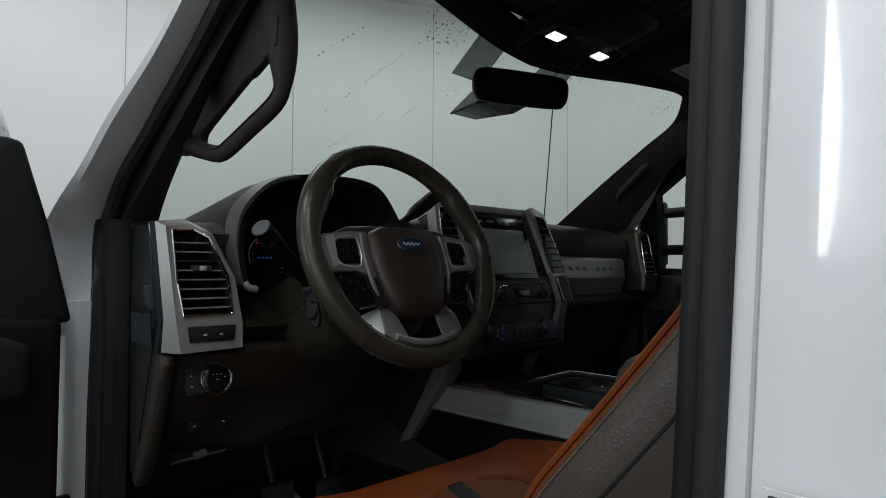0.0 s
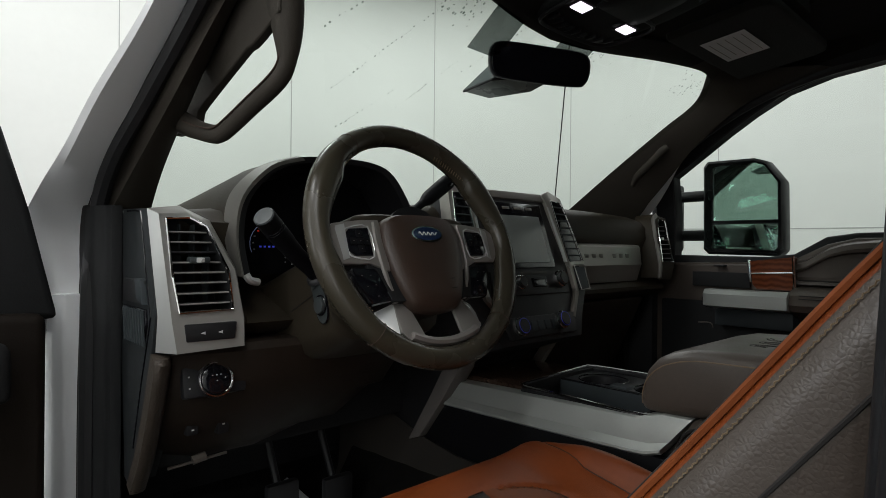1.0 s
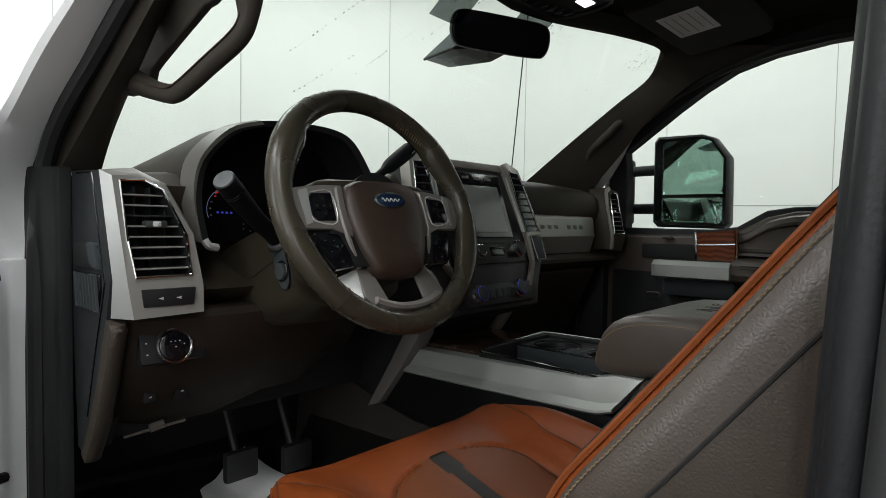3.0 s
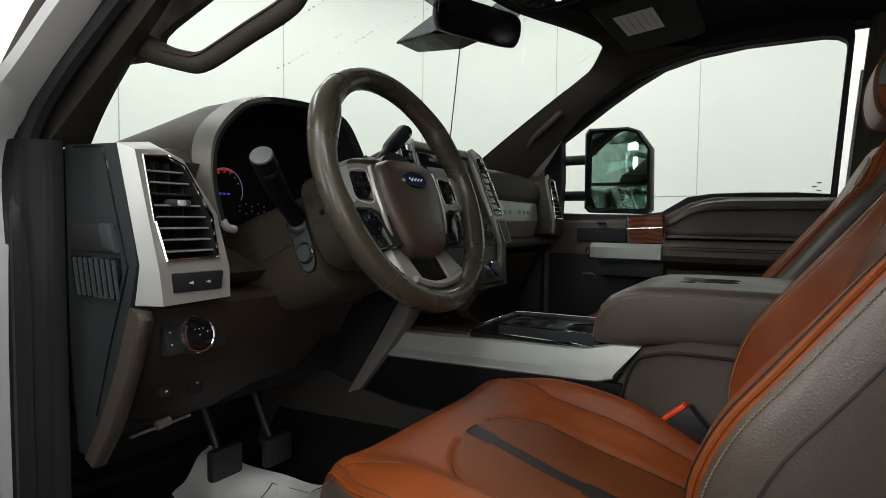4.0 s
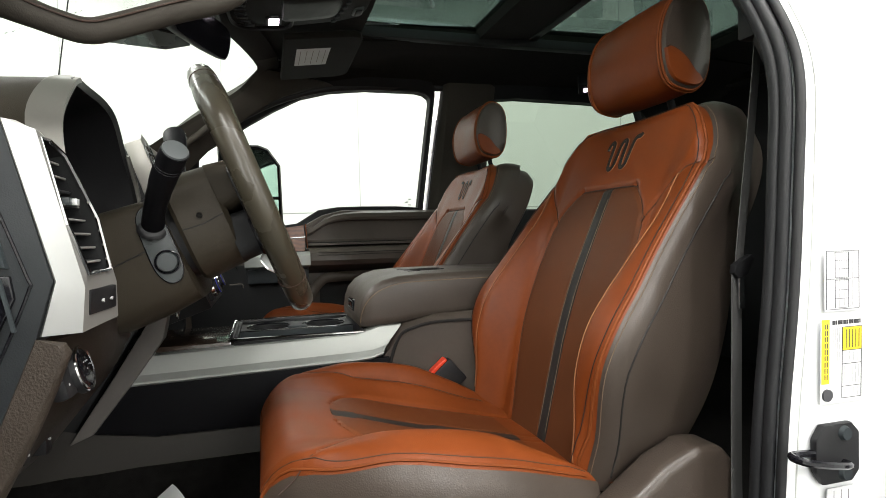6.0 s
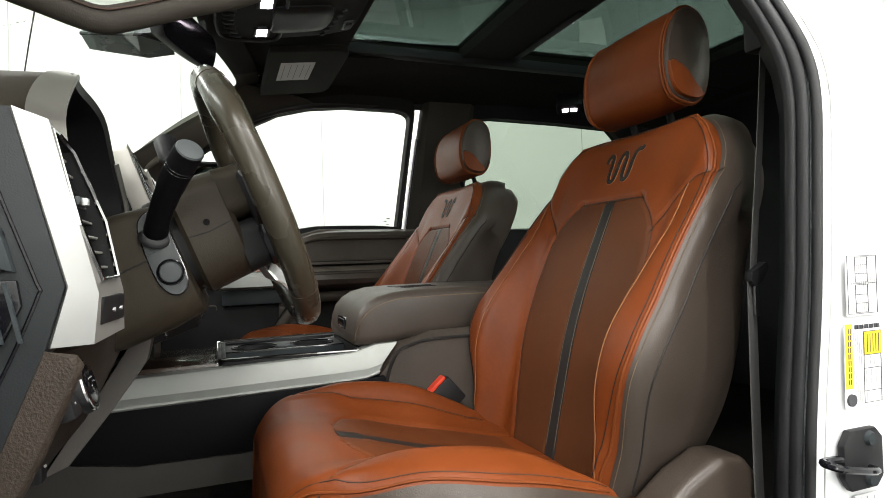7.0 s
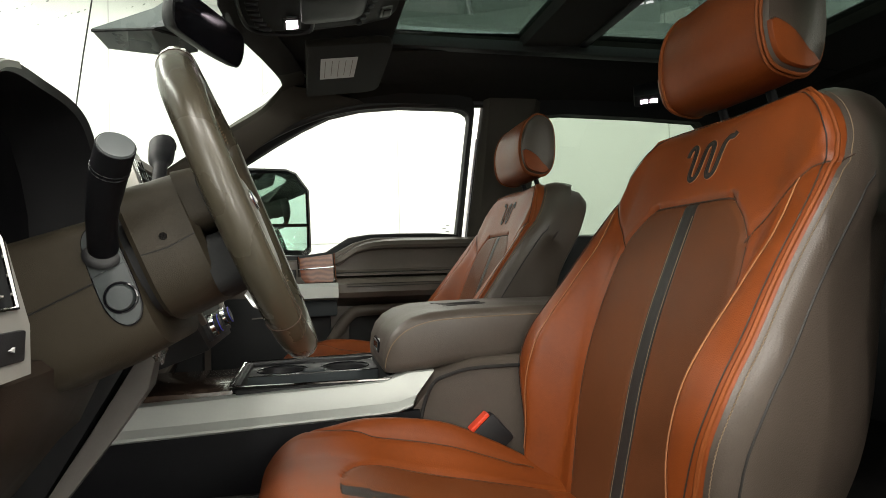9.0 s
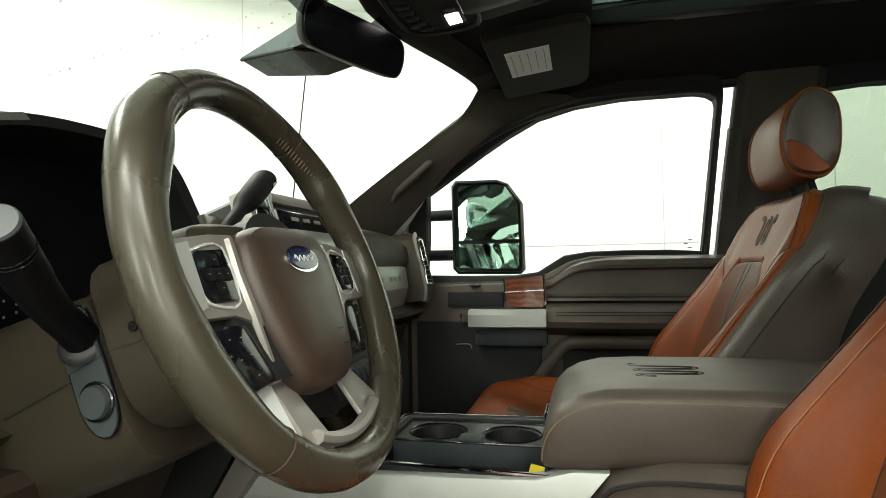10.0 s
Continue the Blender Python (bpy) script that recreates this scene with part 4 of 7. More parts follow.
    for k in range(4):
        part("key", poly([(-0.044 + 0.023 * k, 1.342), (-0.026 + 0.023 * k, 1.342), (-0.026 + 0.023 * k, 1.322), (-0.044 + 0.023 * k, 1.322)], 0.010, 0.004), SLATE, stack)
    for x, z, r in ((-0.048, 1.420, 0.0135), (0.098, 1.424, 0.0165), (-0.082, 1.333, 0.017), (0.060, 1.337, 0.017)):
        m = facing(st(x, z, 0.006), (0, -0.94, 0.34))
        part("knob", lathe([(0.001, 0.018), (r * 0.8, 0.018), (r * 0.92, 0.015), (r, 0.0)], m), BLACK, stack)
        part("knob_ring", lathe([(r * 1.02, 0.0), (r * 1.02, 0.010), (r * 1.14, 0.009), (r * 1.2, 0.0)], m, 32), CHROME, stack)
        part("knob_edge", tube([m @ V((r * 0.90 * math.cos(math.tau * q / 32), r * 0.90 * math.sin(math.tau * q / 32), 0.0165)) for q in range(32)], 0.0009, 6, True), KNOB_BLUE if z < 1.36 else CHROME, stack, "blue lit knob ring" if z < 1.36 else "chrome knob ring")

    # passenger side: grey trim panel with raised bars, glove box
    pan = part("trim_panel", loft([[(x, 0.878 + dy, 1.512), (x, 0.861 + dy, 1.508), (x, 0.8575 + dy, 1.502), (x, 0.851 + dy, 1.452), (x, 0.8535 + dy, 1.446), (x, 0.866 + dy, 1.404), (x, 0.882 + dy, 1.402)] for x, dy in ((0.205, 0.0), (0.40, 0.004), (0.60, 0.009), (0.622, 0.013))]), TAUPE, d, "grey satin dash trim panel", sharp=14)
    x = 0.235
    for k in range(9):
        w = 0.024
        if k != 5:
            part("raised_bar", box((x, 0.8538 + 0.021 * (x - 0.205), 1.472), (x + w * 0.8, 0.866, 1.484), 0.001), HOODTRIM, pan)
        x += 0.036
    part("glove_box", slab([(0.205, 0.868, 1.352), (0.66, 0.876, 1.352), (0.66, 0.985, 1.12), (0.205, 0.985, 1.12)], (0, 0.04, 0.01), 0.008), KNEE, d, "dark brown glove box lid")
    part("hinge_bar", prism([(0.812, 1.335), (0.845, 1.302), (0.915, 1.188), (0.992, 1.070), (0.952, 1.086), (0.886, 1.172), (0.832, 1.250)], "x", -0.176, -0.13, 0.004), BRACE, d, "grey console side strip")
    part("panel_side", slab([(-0.160, 0.835, 1.34), (-0.160, 1.2, 1.34), (-0.160, 1.2, 1.05), (-0.160, 0.99, 1.08)], (0.32, 0, 0), 0.006), BLACK, d)
    part("right_strip", tube([(0.18, 0.822, 1.335), (0.178, 0.89, 1.235), (0.176, 0.985, 1.095)], 0.016, 8, flat=0.55, side=(1, 0, 0)), GREY, d)
    part("sensor", lathe([(0.001, 0.012), (0.008, 0.01), (0.011, 0.0)], facing((0.52, 0.99, dash_top(0.52) - 0.001), (0, 0, 1))), BLACK, d)


dashboard()


# ---- steering column and wheel ----
WC = V((-0.428, 0.659, 1.504))
TIP = radians(21.6)
WN = V((0, -math.cos(TIP), math.sin(TIP)))     # towards the driver
WU = V((0, math.sin(TIP), math.cos(TIP)))      # up along the wheel


def W(u, v, n=0.0):
    """A point of the wheel: u to the driver's right, v up the wheel, n towards the driver."""
    return WC + V((u, 0, 0)) + WU * v + WN * n


def steering():
    c = thing("steering_column", (-0.428, 0.78, 1.40), "mocha brown steering column shroud with two black stalks", "steering column")
    def sect(n, hw, up, dn, sq=4.6, v0=0.0):
        r = []
        for k in range(48):
            a = math.tau * k / 48
            ca, sa = math.cos(a), math.sin(a)
            q = (abs(ca) ** sq + abs(sa) ** sq) ** (-1 / sq)
            r.append(W(ca * q * hw, v0 + sa * q * (up if sa > 0 else dn), n))
        return r
    part("wheel_shroud", loft([sect(-0.040, 0.112, 0.046, 0.086), sect(-0.046, 0.118, 0.052, 0.092), sect(-0.100, 0.120, 0.055, 0.096), sect(-0.105, 0.116, 0.051, 0.092)]), DASH, c)
    part("upper_shroud", loft([sect(-0.008, 0.104, 0.030, 0.030, 5, 0.014), sect(-0.014, 0.113, 0.034, 0.034, 6, 0.014), sect(-0.046, 0.117, 0.037, 0.036, 7, 0.014)]), DASH, c)
    part("contact_block", loft([sect(-0.004, 0.108, 0.032, 0.034, 6, -0.055), sect(-0.048, 0.114, 0.034, 0.036, 6, -0.055)]), SOOT, c, "black contact block behind the wheel")
    part("gap_ring", loft([sect(-0.10, 0.104, 0.045, 0.085), sect(-0.135, 0.10, 0.04, 0.09)]), BLACK, c)
    part("lower_shroud", loft([sect(-0.114, 0.100, 0.028, 0.108, 6), sect(-0.118, 0.107, 0.034, 0.115, 6), sect(-0.16, 0.108, 0.038, 0.120, 6), sect(-0.22, 0.112, 0.042, 0.120, 6), sect(-0.32, 0.122, 0.045, 0.10, 5)]), DASH, c)
    for s in (-1, 1):
        part("split_line", tube([W(s * 0.1195, -0.022, -0.100), W(s * 0.1185, -0.024, -0.075), W(s * 0.1175, -0.020, -0.046)], 0.0011, 5), GROOVE, c)
        part("split_line", tube([W(s * 0.1078, -0.026, -0.118), W(s * 0.1083, -0.030, -0.16), W(s * 0.1122, -0.036, -0.22)], 0.0011, 5), GROOVE, c)
    part("column_core", lathe([(0.04, 0.0), (0.055, 0.005), (0.06, 0.03), (0.06, 0.05)], facing(W(0, 0, -0.055), WN)), BLACK, c)
    # plate on the column side with the stalk boot and the starter button
    side = lambda n, v, out=0.0: W(-0.1078 - out, v, -0.134 + (n + 0.134) * 0.80)
    edge = [(-0.121, 0.022), (-0.137, 0.022), (-0.150, 0.010), (-0.155, -0.020), (-0.156, -0.055), (-0.148, -0.074), (-0.134, -0.080), (-0.121, -0.073), (-0.115, -0.055), (-0.114, -0.010), (-0.115, 0.012)]
    ring = smooth_path([side(n, v) for n, v in edge], 4, True)
    part("bezel", tube(ring, 0.0016, 6, True), PIANO, c)
    up_half = [p for p in smooth_path([(n, v, 0) for n, v in edge], 4, True)]
    part("bezel_plate", slab([side(p.x, p.y, -0.002) for p in up_half], (-0.0035, 0, 0), 0.0), PLATE, c, "slate button plate")
    part("boot_plate", slab([side(p.x, max(p.y, -0.024), 0.0005) for p in up_half if p.y > -0.03], (-0.0022, 0, 0), 0.0), PLATE, c)
    m = facing(side(-0.134, -0.052, 0.0015), (-1, 0, 0), (0, 0, 1))
    part("start_button", lathe([(0.001, 0.006), (0.0118, 0.0058), (0.0130, 0.004), (0.0132, -0.001)], m), PLATE, c)
    part("button_ring", tube([m @ V((0.0146 * math.cos(math.tau * q / 32), 0.0146 * math.sin(math.tau * q / 32), 0.001)) for q in range(32)], 0.0014, 6, True), PIANO, c)
    st = [(-0.530, 0.781, 1.450), (-0.549, 0.777, 1.464), (-0.575, 0.769, 1.481), (-0.601, 0.758, 1.502), (-0.622, 0.748, 1.518), (-0.644, 0.736, 1.535)]
    stalk = part("turn_stalk", tube(smooth_path(st, 3), [0.0140] * 3 + [0.0132] * 4 + [0.0138] * 2 + [0.0148, 0.0152, 0.0154] + [0.0156] * 4, 18), STALK, c, "black turn signal stalk")
    axis = (V(st[-1]) - V(st[-2])).normalized()
    mm = facing(V(st[-1]), axis, (0, 1, 0))
    part("stalk_cap", lathe([(0.001, 0.002), (0.0138, 0.0015), (0.0155, -0.001)], mm), PLATE, stalk)
    for q in (-0.024, -0.028):
        part("stalk_ring", lathe([(0.0152, q - 0.001), (0.0160, q), (0.0152, q + 0.001)], mm), PIANO, stalk)
    part("boot", lathe([(0.0190, 0.0), (0.0180, 0.003), (0.0140, 0.006)], facing(V(st[0]) - V((0.004, 0, 0)), V(st[1]) - V(st[0]))), RUBBER, c)
    sh = [(-0.40, 0.762, 1.525), (-0.345, 0.772, 1.562), (-0.318, 0.777, 1.579), (-0.285, 0.783, 1.599), (-0.254, 0.789, 1.618)]
    lever = part("gear_lever", tube(smooth_path(sh, 4), [0.009] * 7 + [0.010, 0.013, 0.0160, 0.0168, 0.0172, 0.0176] + [0.0180] * 4, 18, flat=0.8), STALK, c, "black gear lever")
    gm = facing(V(sh[-1]), V(sh[-1]) - V(sh[-2]), (0, 1, 0))
    part("lever_cap", lathe([(0.001, 0.0022), (0.0125, 0.0018), (0.0142, 0.0)], gm), STALK, lever)
    part("lever_button", box((-0.0035, -0.019, -0.022), (0.0035, -0.0135, -0.004), 0.002, 2, gm), PIANO, lever)
    part("screw_hole", lathe([(0.0038, 0.0), (0.0038, 0.0015)], facing(W(-0.1192, -0.012, -0.074), (-1, 0, 0))), CARPET, c)

    w = thing("steering_wheel", WC, "taupe leather four-spoke steering wheel with a brown hub", "steering wheel")
    n, k = 96, 14
    R = 0.178
    rings = []
    for i in range(n):
        a = math.tau * i / n
        deg = math.degrees(a) % 360
        grip = max(math.exp(-((deg - 38) / 14) ** 2), math.exp(-((deg - 142) / 14) ** 2))
        r = 0.0168 + 0.0022 * grip
        e = V((math.cos(a), 0, 0)) + WU * math.sin(a)
        # inner thumb ledge: begins with a step above the spokes and runs down into them
        up = deg if deg <= 90 else 180 - deg if deg <= 270 else deg - 360
        ledge = 0.009 * sm(43, 35, up) * sm(4, 26, up) + 0.005 * sm(-2, -14, up) * sm(-44, -32, up)
        rings.append([WC + e * (R + (r + (ledge if math.cos(math.tau * j / k) < -0.2 else 0.0)) * math.cos(math.tau * j / k)) + WN * (r * 1.08 * math.sin(math.tau * j / k)) for j in range(k)])
    part("rim", loft(rings + [rings[0]], caps=False), RIM, w, "taupe leather rim")
    for deg in (57, 123, 228, 312):
        a = radians(deg)
        e = V((math.cos(a), 0, 0)) + WU * math.sin(a)
        ring = [WC + e * (R + 0.0172 * math.cos(math.tau * j / 20)) + WN * (0.0186 * math.sin(math.tau * j / 20)) for j in range(20)]
        part("rim_seam", tube(ring, 0.0006, 5, True), SEAM, w)
    for lo, hi in ((40, 66), (114, 140), (-40, -12), (192, 220)):
        for q in range(15):
            a = radians(lo + (hi - lo) * (q + 0.5) / 15)
            e = V((math.cos(a), 0, 0)) + WU * math.sin(a)
            p = WC + e * (R - (0.0168 if lo in (12, 124) else 0.0172)) + WN * 0.005
            t = V((-math.sin(a), 0, 0)) + WU * math.cos(a)
            part("stitch", tube([p - t * 0.0018 - WN * 0.004, p + t * 0.0018 + WN * 0.004], 0.0008, 4), ZIGZAG, w)
    # hub cover
    half = [(0.036, 0.042), (0.060, 0.036), (0.073, 0.024), (0.076, -0.002), (0.073, -0.030), (0.065, -0.062), (0.053, -0.091), (0.037, -0.107)]
    outl = [(-u, v) for u, v in reversed(half)] + [(0.0, 0.043)] + half + [(0.0, -0.111)]
    rings = []
    for s_, nn in ((0.96, -0.020), (1.0, -0.010), (0.978, 0.001), (0.91, 0.008), (0.7, 0.0125), (0.35, 0.014)):
        rings.append(smooth_path([W(u * s_, v * s_, nn) for u, v in outl], 3, True))
    hub = part("hub_cover", loft(rings), PAD, w, "brown airbag cover")
    em = facing(W(0.0, 0.006, 0.0122), WN, WU)
    ell = lambda a, b, h0, h1: loft([[em @ V((s_ * a * math.cos(math.tau * j / 40), s_ * b * math.sin(math.tau * j / 40), h)) for j in range(40)] for s_, h in ((1.0, h0), (0.98, h1), (0.5, h1 + 0.0004))])
    badge = part("emblem", ell(0.0305, 0.0132, -0.004, 0.003), CHROME, hub, "blue oval emblem with a chrome edge")
    part("emblem_field", ell(0.0275, 0.0106, 0.0, 0.0042), BLUE, badge)
    wave = [em @ V((-0.018 + 0.036 * q / 24, 0.0030 * math.sin(q * 1.15) * (1 - 0.3 * q / 24), 0.0046)) for q in range(25)]
    part("emblem_stroke", tube(wave, 0.0008, 5), PALE, badge, "pale winding stroke")
    for q in (0.0, -0.016):
        part("hub_mark", box((0.026, -0.064 + q * 0.9, 0.0125), (0.035, -0.063 + q * 0.9, 0.0137), 0, 1, facing(W(0, 0, 0), WN, WU)), BLACK, hub)
    # spokes
    wm = facing(WC, WN, WU)
    P = lambda pts, n0, n1, bev=0.003: slab([W(u, v, n0) for u, v in pts], WN * (n1 - n0), bev)
    for s in (-1, 1):
        arm = [(s * 0.072, 0.033), (s * 0.104, 0.032), (s * 0.150, 0.026), (s * 0.164, 0.016), (s * 0.163, -0.018), (s * 0.150, -0.034), (s * 0.104, -0.034), (s * 0.070, -0.046)]
        part("spoke_trim", P(arm, -0.010, -0.001, 0.003), SPOKE, w, "satin silver spoke trim")
        part("spoke_core", P([(s * 0.07, 0.034), (s * 0.150, 0.030), (s * 0.172, 0.020), (s * 0.172, -0.018), (s * 0.136, -0.038), (s * 0.07, -0.075)], -0.020, -0.010, 0.004), BLACK, w)
        part("spoke_facet", slab([W(s * 0.134, 0.024, 0.0), W(s * 0.150, 0.021, -0.003), W(s * 0.158, 0.014, -0.004), W(s * 0.157, -0.017, -0.004), W(s * 0.147, -0.029, -0.003), W(s * 0.136, -0.026, 0.0)], WN * 0.0015, 0.0006), SILVER, w)
        pad = part("button_pad", P([(s * 0.096, 0.019), (s * 0.128, 0.017), (s * 0.134, 0.011), (s * 0.134, -0.015), (s * 0.126, -0.023), (s * 0.096, -0.023)], -0.006, 0.0014, 0.002), PIANO, w)
        lip = smooth_path([W(s * u, v, -0.0002) for u, v in ((0.095, 0.0205), (0.128, 0.0185), (0.1355, 0.0115), (0.1355, -0.0155), (0.127, -0.0245), (0.095, -0.0245))], 3, True)
        part("pad_edge", tube(lip, 0.0011, 6, True), BRIGHT, pad, "thin silver button edge")
        for u, v in ((0.103, -0.002), (0.125, -0.002), (0.114, 0.009), (0.114, -0.013), (0.114, -0.002)):
            part("button", box((s * u - 0.0050, v - 0.0050, 0.0012), (s * u + 0.0050, v + 0.0050, 0.0030), 0.0012, 2, wm), STALK, pad)
            part("symbol", box((s * u - 0.0010, v - 0.0004, 0.0030), (s * u + 0.0010, v + 0.0004, 0.0033), 0, 1, wm), GREY, pad)
        pad = part("button_pad", P([(s * 0.092, -0.040), (s * 0.134, -0.038), (s * 0.128, -0.066), (s * 0.112, -0.092), (s * 0.076, -0.088)], -0.022, -0.003, 0.004), PIANO, w)
        for u, v in ((0.106, -0.050), (0.120, -0.050), (0.100, -0.064), (0.114, -0.066), (0.100, -0.080)):
            part("symbol", box((s * u - 0.0011, v - 0.0004, -0.0029), (s * u + 0.0011, v + 0.0004, -0.0025), 0, 1, wm), GREY, pad)
        band = [(0.0790, 0.028, 0.0), (0.0815, -0.002, 0.0), (0.0800, -0.032, 0.0), (0.0735, -0.062, -0.004), (0.0640, -0.090, -0.010)]
        rows_ = [[W(s * u, v, n_), W(s * (u + 0.0015), v, n_ + 0.0025), W(s * (u + 0.0055), v, n_ + 0.0025), W(s * (u + 0.0075), v, n_ - 0.001), W(s * (u + 0.004), v, n_ - 0.012)] for u, v, n_ in band]
        part("hub_strip", loft(rows_), SPOKE, w, "satin silver strip beside the hub")
        part("lower_spoke", slab([W(s * 0.042, -0.086, -0.024), W(s * 0.066, -0.086, -0.024), W(s * 0.078, -0.134, -0.004), W(s * 0.062, -0.154, -0.002), W(s * 0.034, -0.156, -0.002)], WN * 0.006, 0.002), SPOKE, w, "satin silver lower spoke")
        part("leg_facet", slab([W(s * 0.067, -0.088, -0.020), W(s * 0.094, -0.096, -0.030), W(s * 0.098, -0.112, -0.026), W(s * 0.079, -0.138, -0.004)], WN * 0.003, 0.001), BRIGHT, w, "bright silver spoke facet")
    arc = []
    for k_ in range(21):
        a = radians(246 + 48 * k_ / 20)
        arc.append(W(0.154 * math.cos(a), 0.154 * math.sin(a), 0.002))
    part("lower_trim", tube(arc, 0.0065, 8, flat=1.2, side=WN), SPOKE, w, "silver lower trim arc")


steering()


# ---- centre console ----
def squiggle(scale=1.0):
    """A winding ribbon: a hook, two long loops and a tail, about eight centimetres wide, as (s, h)."""
    turns = [(-0.040, 0.010), (-0.0385, 0.019), (-0.033, 0.0235), (-0.0275, 0.019), (-0.026, 0.008), (-0.0255, -0.012), (-0.0235, -0.022), (-0.0175, -0.026), (-0.0115, -0.022), (-0.0095, -0.012),
             (-0.0085, 0.008), (-0.0065, 0.019), (0.0, 0.0235), (0.0055, 0.019), (0.0070, 0.008), (0.0075, -0.012), (0.0095, -0.022), (0.0155, -0.026), (0.0215, -0.022), (0.0235, -0.012),
             (0.0245, 0.008), (0.0270, 0.0195), (0.0330, 0.0245), (0.0400, 0.0240), (0.0440, 0.0280)]
    return [(-p.x * scale, 0.522 + p.y * scale) for p in smooth_path([(x, y, 0) for x, y in turns], 4)]


def console():
    c = thing("centre_console", (0, 0.4, 1.0), "mocha centre console with brushed aluminium sides and a storage tray", "console")
    prof = lambda hw, z0, z1: [(-hw, z0), (-hw + 0.005, z1 - 0.012), (-hw + 0.02, z1), (hw - 0.02, z1), (hw - 0.005, z1 - 0.012), (hw, z0)]
    # body under the armrest
    rings = []
    for y, hw, z0, z1 in ((-0.10, 0.19, 0.86, 1.25), (0.15, 0.19, 0.86, 1.265), (0.30, 0.185, 0.86, 1.262), (0.37, 0.165, 0.9, 1.242), (0.41, 0.150, 0.9, 1.19)):
        rings.append([(x, y, z) for x, z in prof(hw, z0, z1)])
    part("console_body", loft(rings), MOCHA, c)
    part("console_core", box((-0.128, 0.36, 0.95), (0.128, 1.15, 1.195), 0.004), SOOT, c)
    for s in (-1, 1):
        rings = []
        for t in range(12):
            v = t / 11
            y = 0.372 + (0.882 - 0.372) * v
            z1 = 1.244 - 0.016 * v
            # the rear end rises as a step
            dip = 0.012 * sm(0.42, 0.47, y)
            low = 1.180 - 0.013 * v + 0.008 * sm(0.43, 0.37, y)
            rings.append([(s * x, y + dy * ((v > 0.9) * 0.02 + 0.042 * max(0.0, 1 - v / 0.2)), z) for x, z, dy in ((0.118, z1 - dip, 0), (0.143, z1 - dip, 0), (0.1465, z1 - 0.0012 - dip, 0), (0.1485, z1 - 0.0055 - dip, 0.1), (0.1530, low + 0.015, 0.8), (0.1630, low + 0.004, 1), (0.1635, low, 1), (0.158, low - 0.004, 1), (0.120, low, 1))])
        part("side_trim", loft(rings), ALU, c, "brushed aluminium console side", sharp=22)
        part("side_pocket", prism([(0.40, 1.178), (0.90, 1.166), (0.97, 1.10), (0.94, 1.055), (0.40, 1.06)], "x", *( (s * 0.15 - 0.006, s * 0.15 + 0.006)), 0.004), STALK, c, "black side pocket")
        part("side_base", loft([[(s * x, y, z) for x, z in ((0.12, 1.065), (0.163, 1.062 + dz), (0.172, 1.045 + dz), (0.188, 0.95), (0.215, 0.862), (0.12, 0.862))] for y, dz in ((0.2, 0), (0.5, 0), (0.85, 0.004), (0.95, 0.02), (1.05, 0.045), (1.15, 0.09), (1.25, 0.13))]), BASE, c, "taupe console base")
    # top plate with the tray
    part("front_plate", box((-0.118, 0.715, 1.205), (0.118, 0.99, 1.228), 0.006), DARKWOOD, c, "dark glossy wood console front")
    fr = [(-0.136, 0.456), (-0.128, 0.445), (0.128, 0.445), (0.136, 0.456), (0.118, 0.70), (0.108, 0.715), (-0.108, 0.715), (-0.118, 0.70)]
    part("tray_frame", tube([(x, y, 1.233 if x > -0.1 else 1.226) for x, y in fr], 0.0046, 8, True), BLACK, c)
    part("tray_line", tube([(x * 1.04, 0.58 + (y - 0.58) * 1.04, 1.2375 if x > -0.1 else 1.2325) for x, y in fr], 0.0024, 6, True), CHROME, c, "thin chrome tray edge")
    part("tray_floor", box((-0.125, 0.45, 1.185), (0.125, 0.71, 1.19), 0.0), SOOT, c)
    for lo, hi in (((-0.13, 0.45, 1.185), (-0.122, 0.71, 1.228)), ((0.122, 0.45, 1.185), (0.13, 0.71, 1.236)), ((-0.125, 0.447, 1.185), (0.125, 0.455, 1.236)), ((-0.115, 0.703, 1.185), (0.115, 0.711, 1.236))):
        part("tray_wall", box(lo, hi, 0.002), BLACK, c)
    # raised cup panel on the passenger side, open pocket on the driver's side
    bm = bmesh.new()
    x0, x1, zt = -0.006, 0.120, 1.229
    for y0, y1 in ((0.456, 0.580), (0.580, 0.704)):
        cx, cy, rr = 0.052, (y0 + y1) / 2, 0.045
        rows = []
        for q in range(48):
            a = math.tau * (q + 0.5) / 48
            c_, s_ = math.cos(a), math.sin(a)
            k = min(((x1 - cx) if c_ > 0 else (cx - x0)) / max(abs(c_), 1e-6), ((y1 - y0) / 2) / max(abs(s_), 1e-6))
            rows.append([bm.verts.new((cx + c_ * d_, cy + s_ * d_, z)) for d_, z in ((k, zt), (rr + 0.004, zt), (rr, zt - 0.003), (rr - 0.003, 1.198))])
        for q in range(48):
            a, b = rows[q], rows[(q + 1) % 48]
            for m_ in range(3):
                bm.faces.new((a[m_], b[m_], b[m_ + 1], a[m_ + 1]))
    holder = part("cup_panel", bm, BLACK, c, "black cup holder panel")
    part("pocket_wall", box((-0.010, 0.456, 1.186), (-0.0055, 0.704, 1.2285), 0.001), SLATE, c)
    part("panel_step", box((-0.0098, 0.456, 1.222), (-0.002, 0.704, 1.2305), 0.0015), PIANO, holder)
    part("cup_bridge", prism([(0.556, 1.227), (0.604, 1.227), (0.598, 1.2335), (0.562, 1.2335)], "x", -0.001, 0.030, 0.001), SLATE, holder)
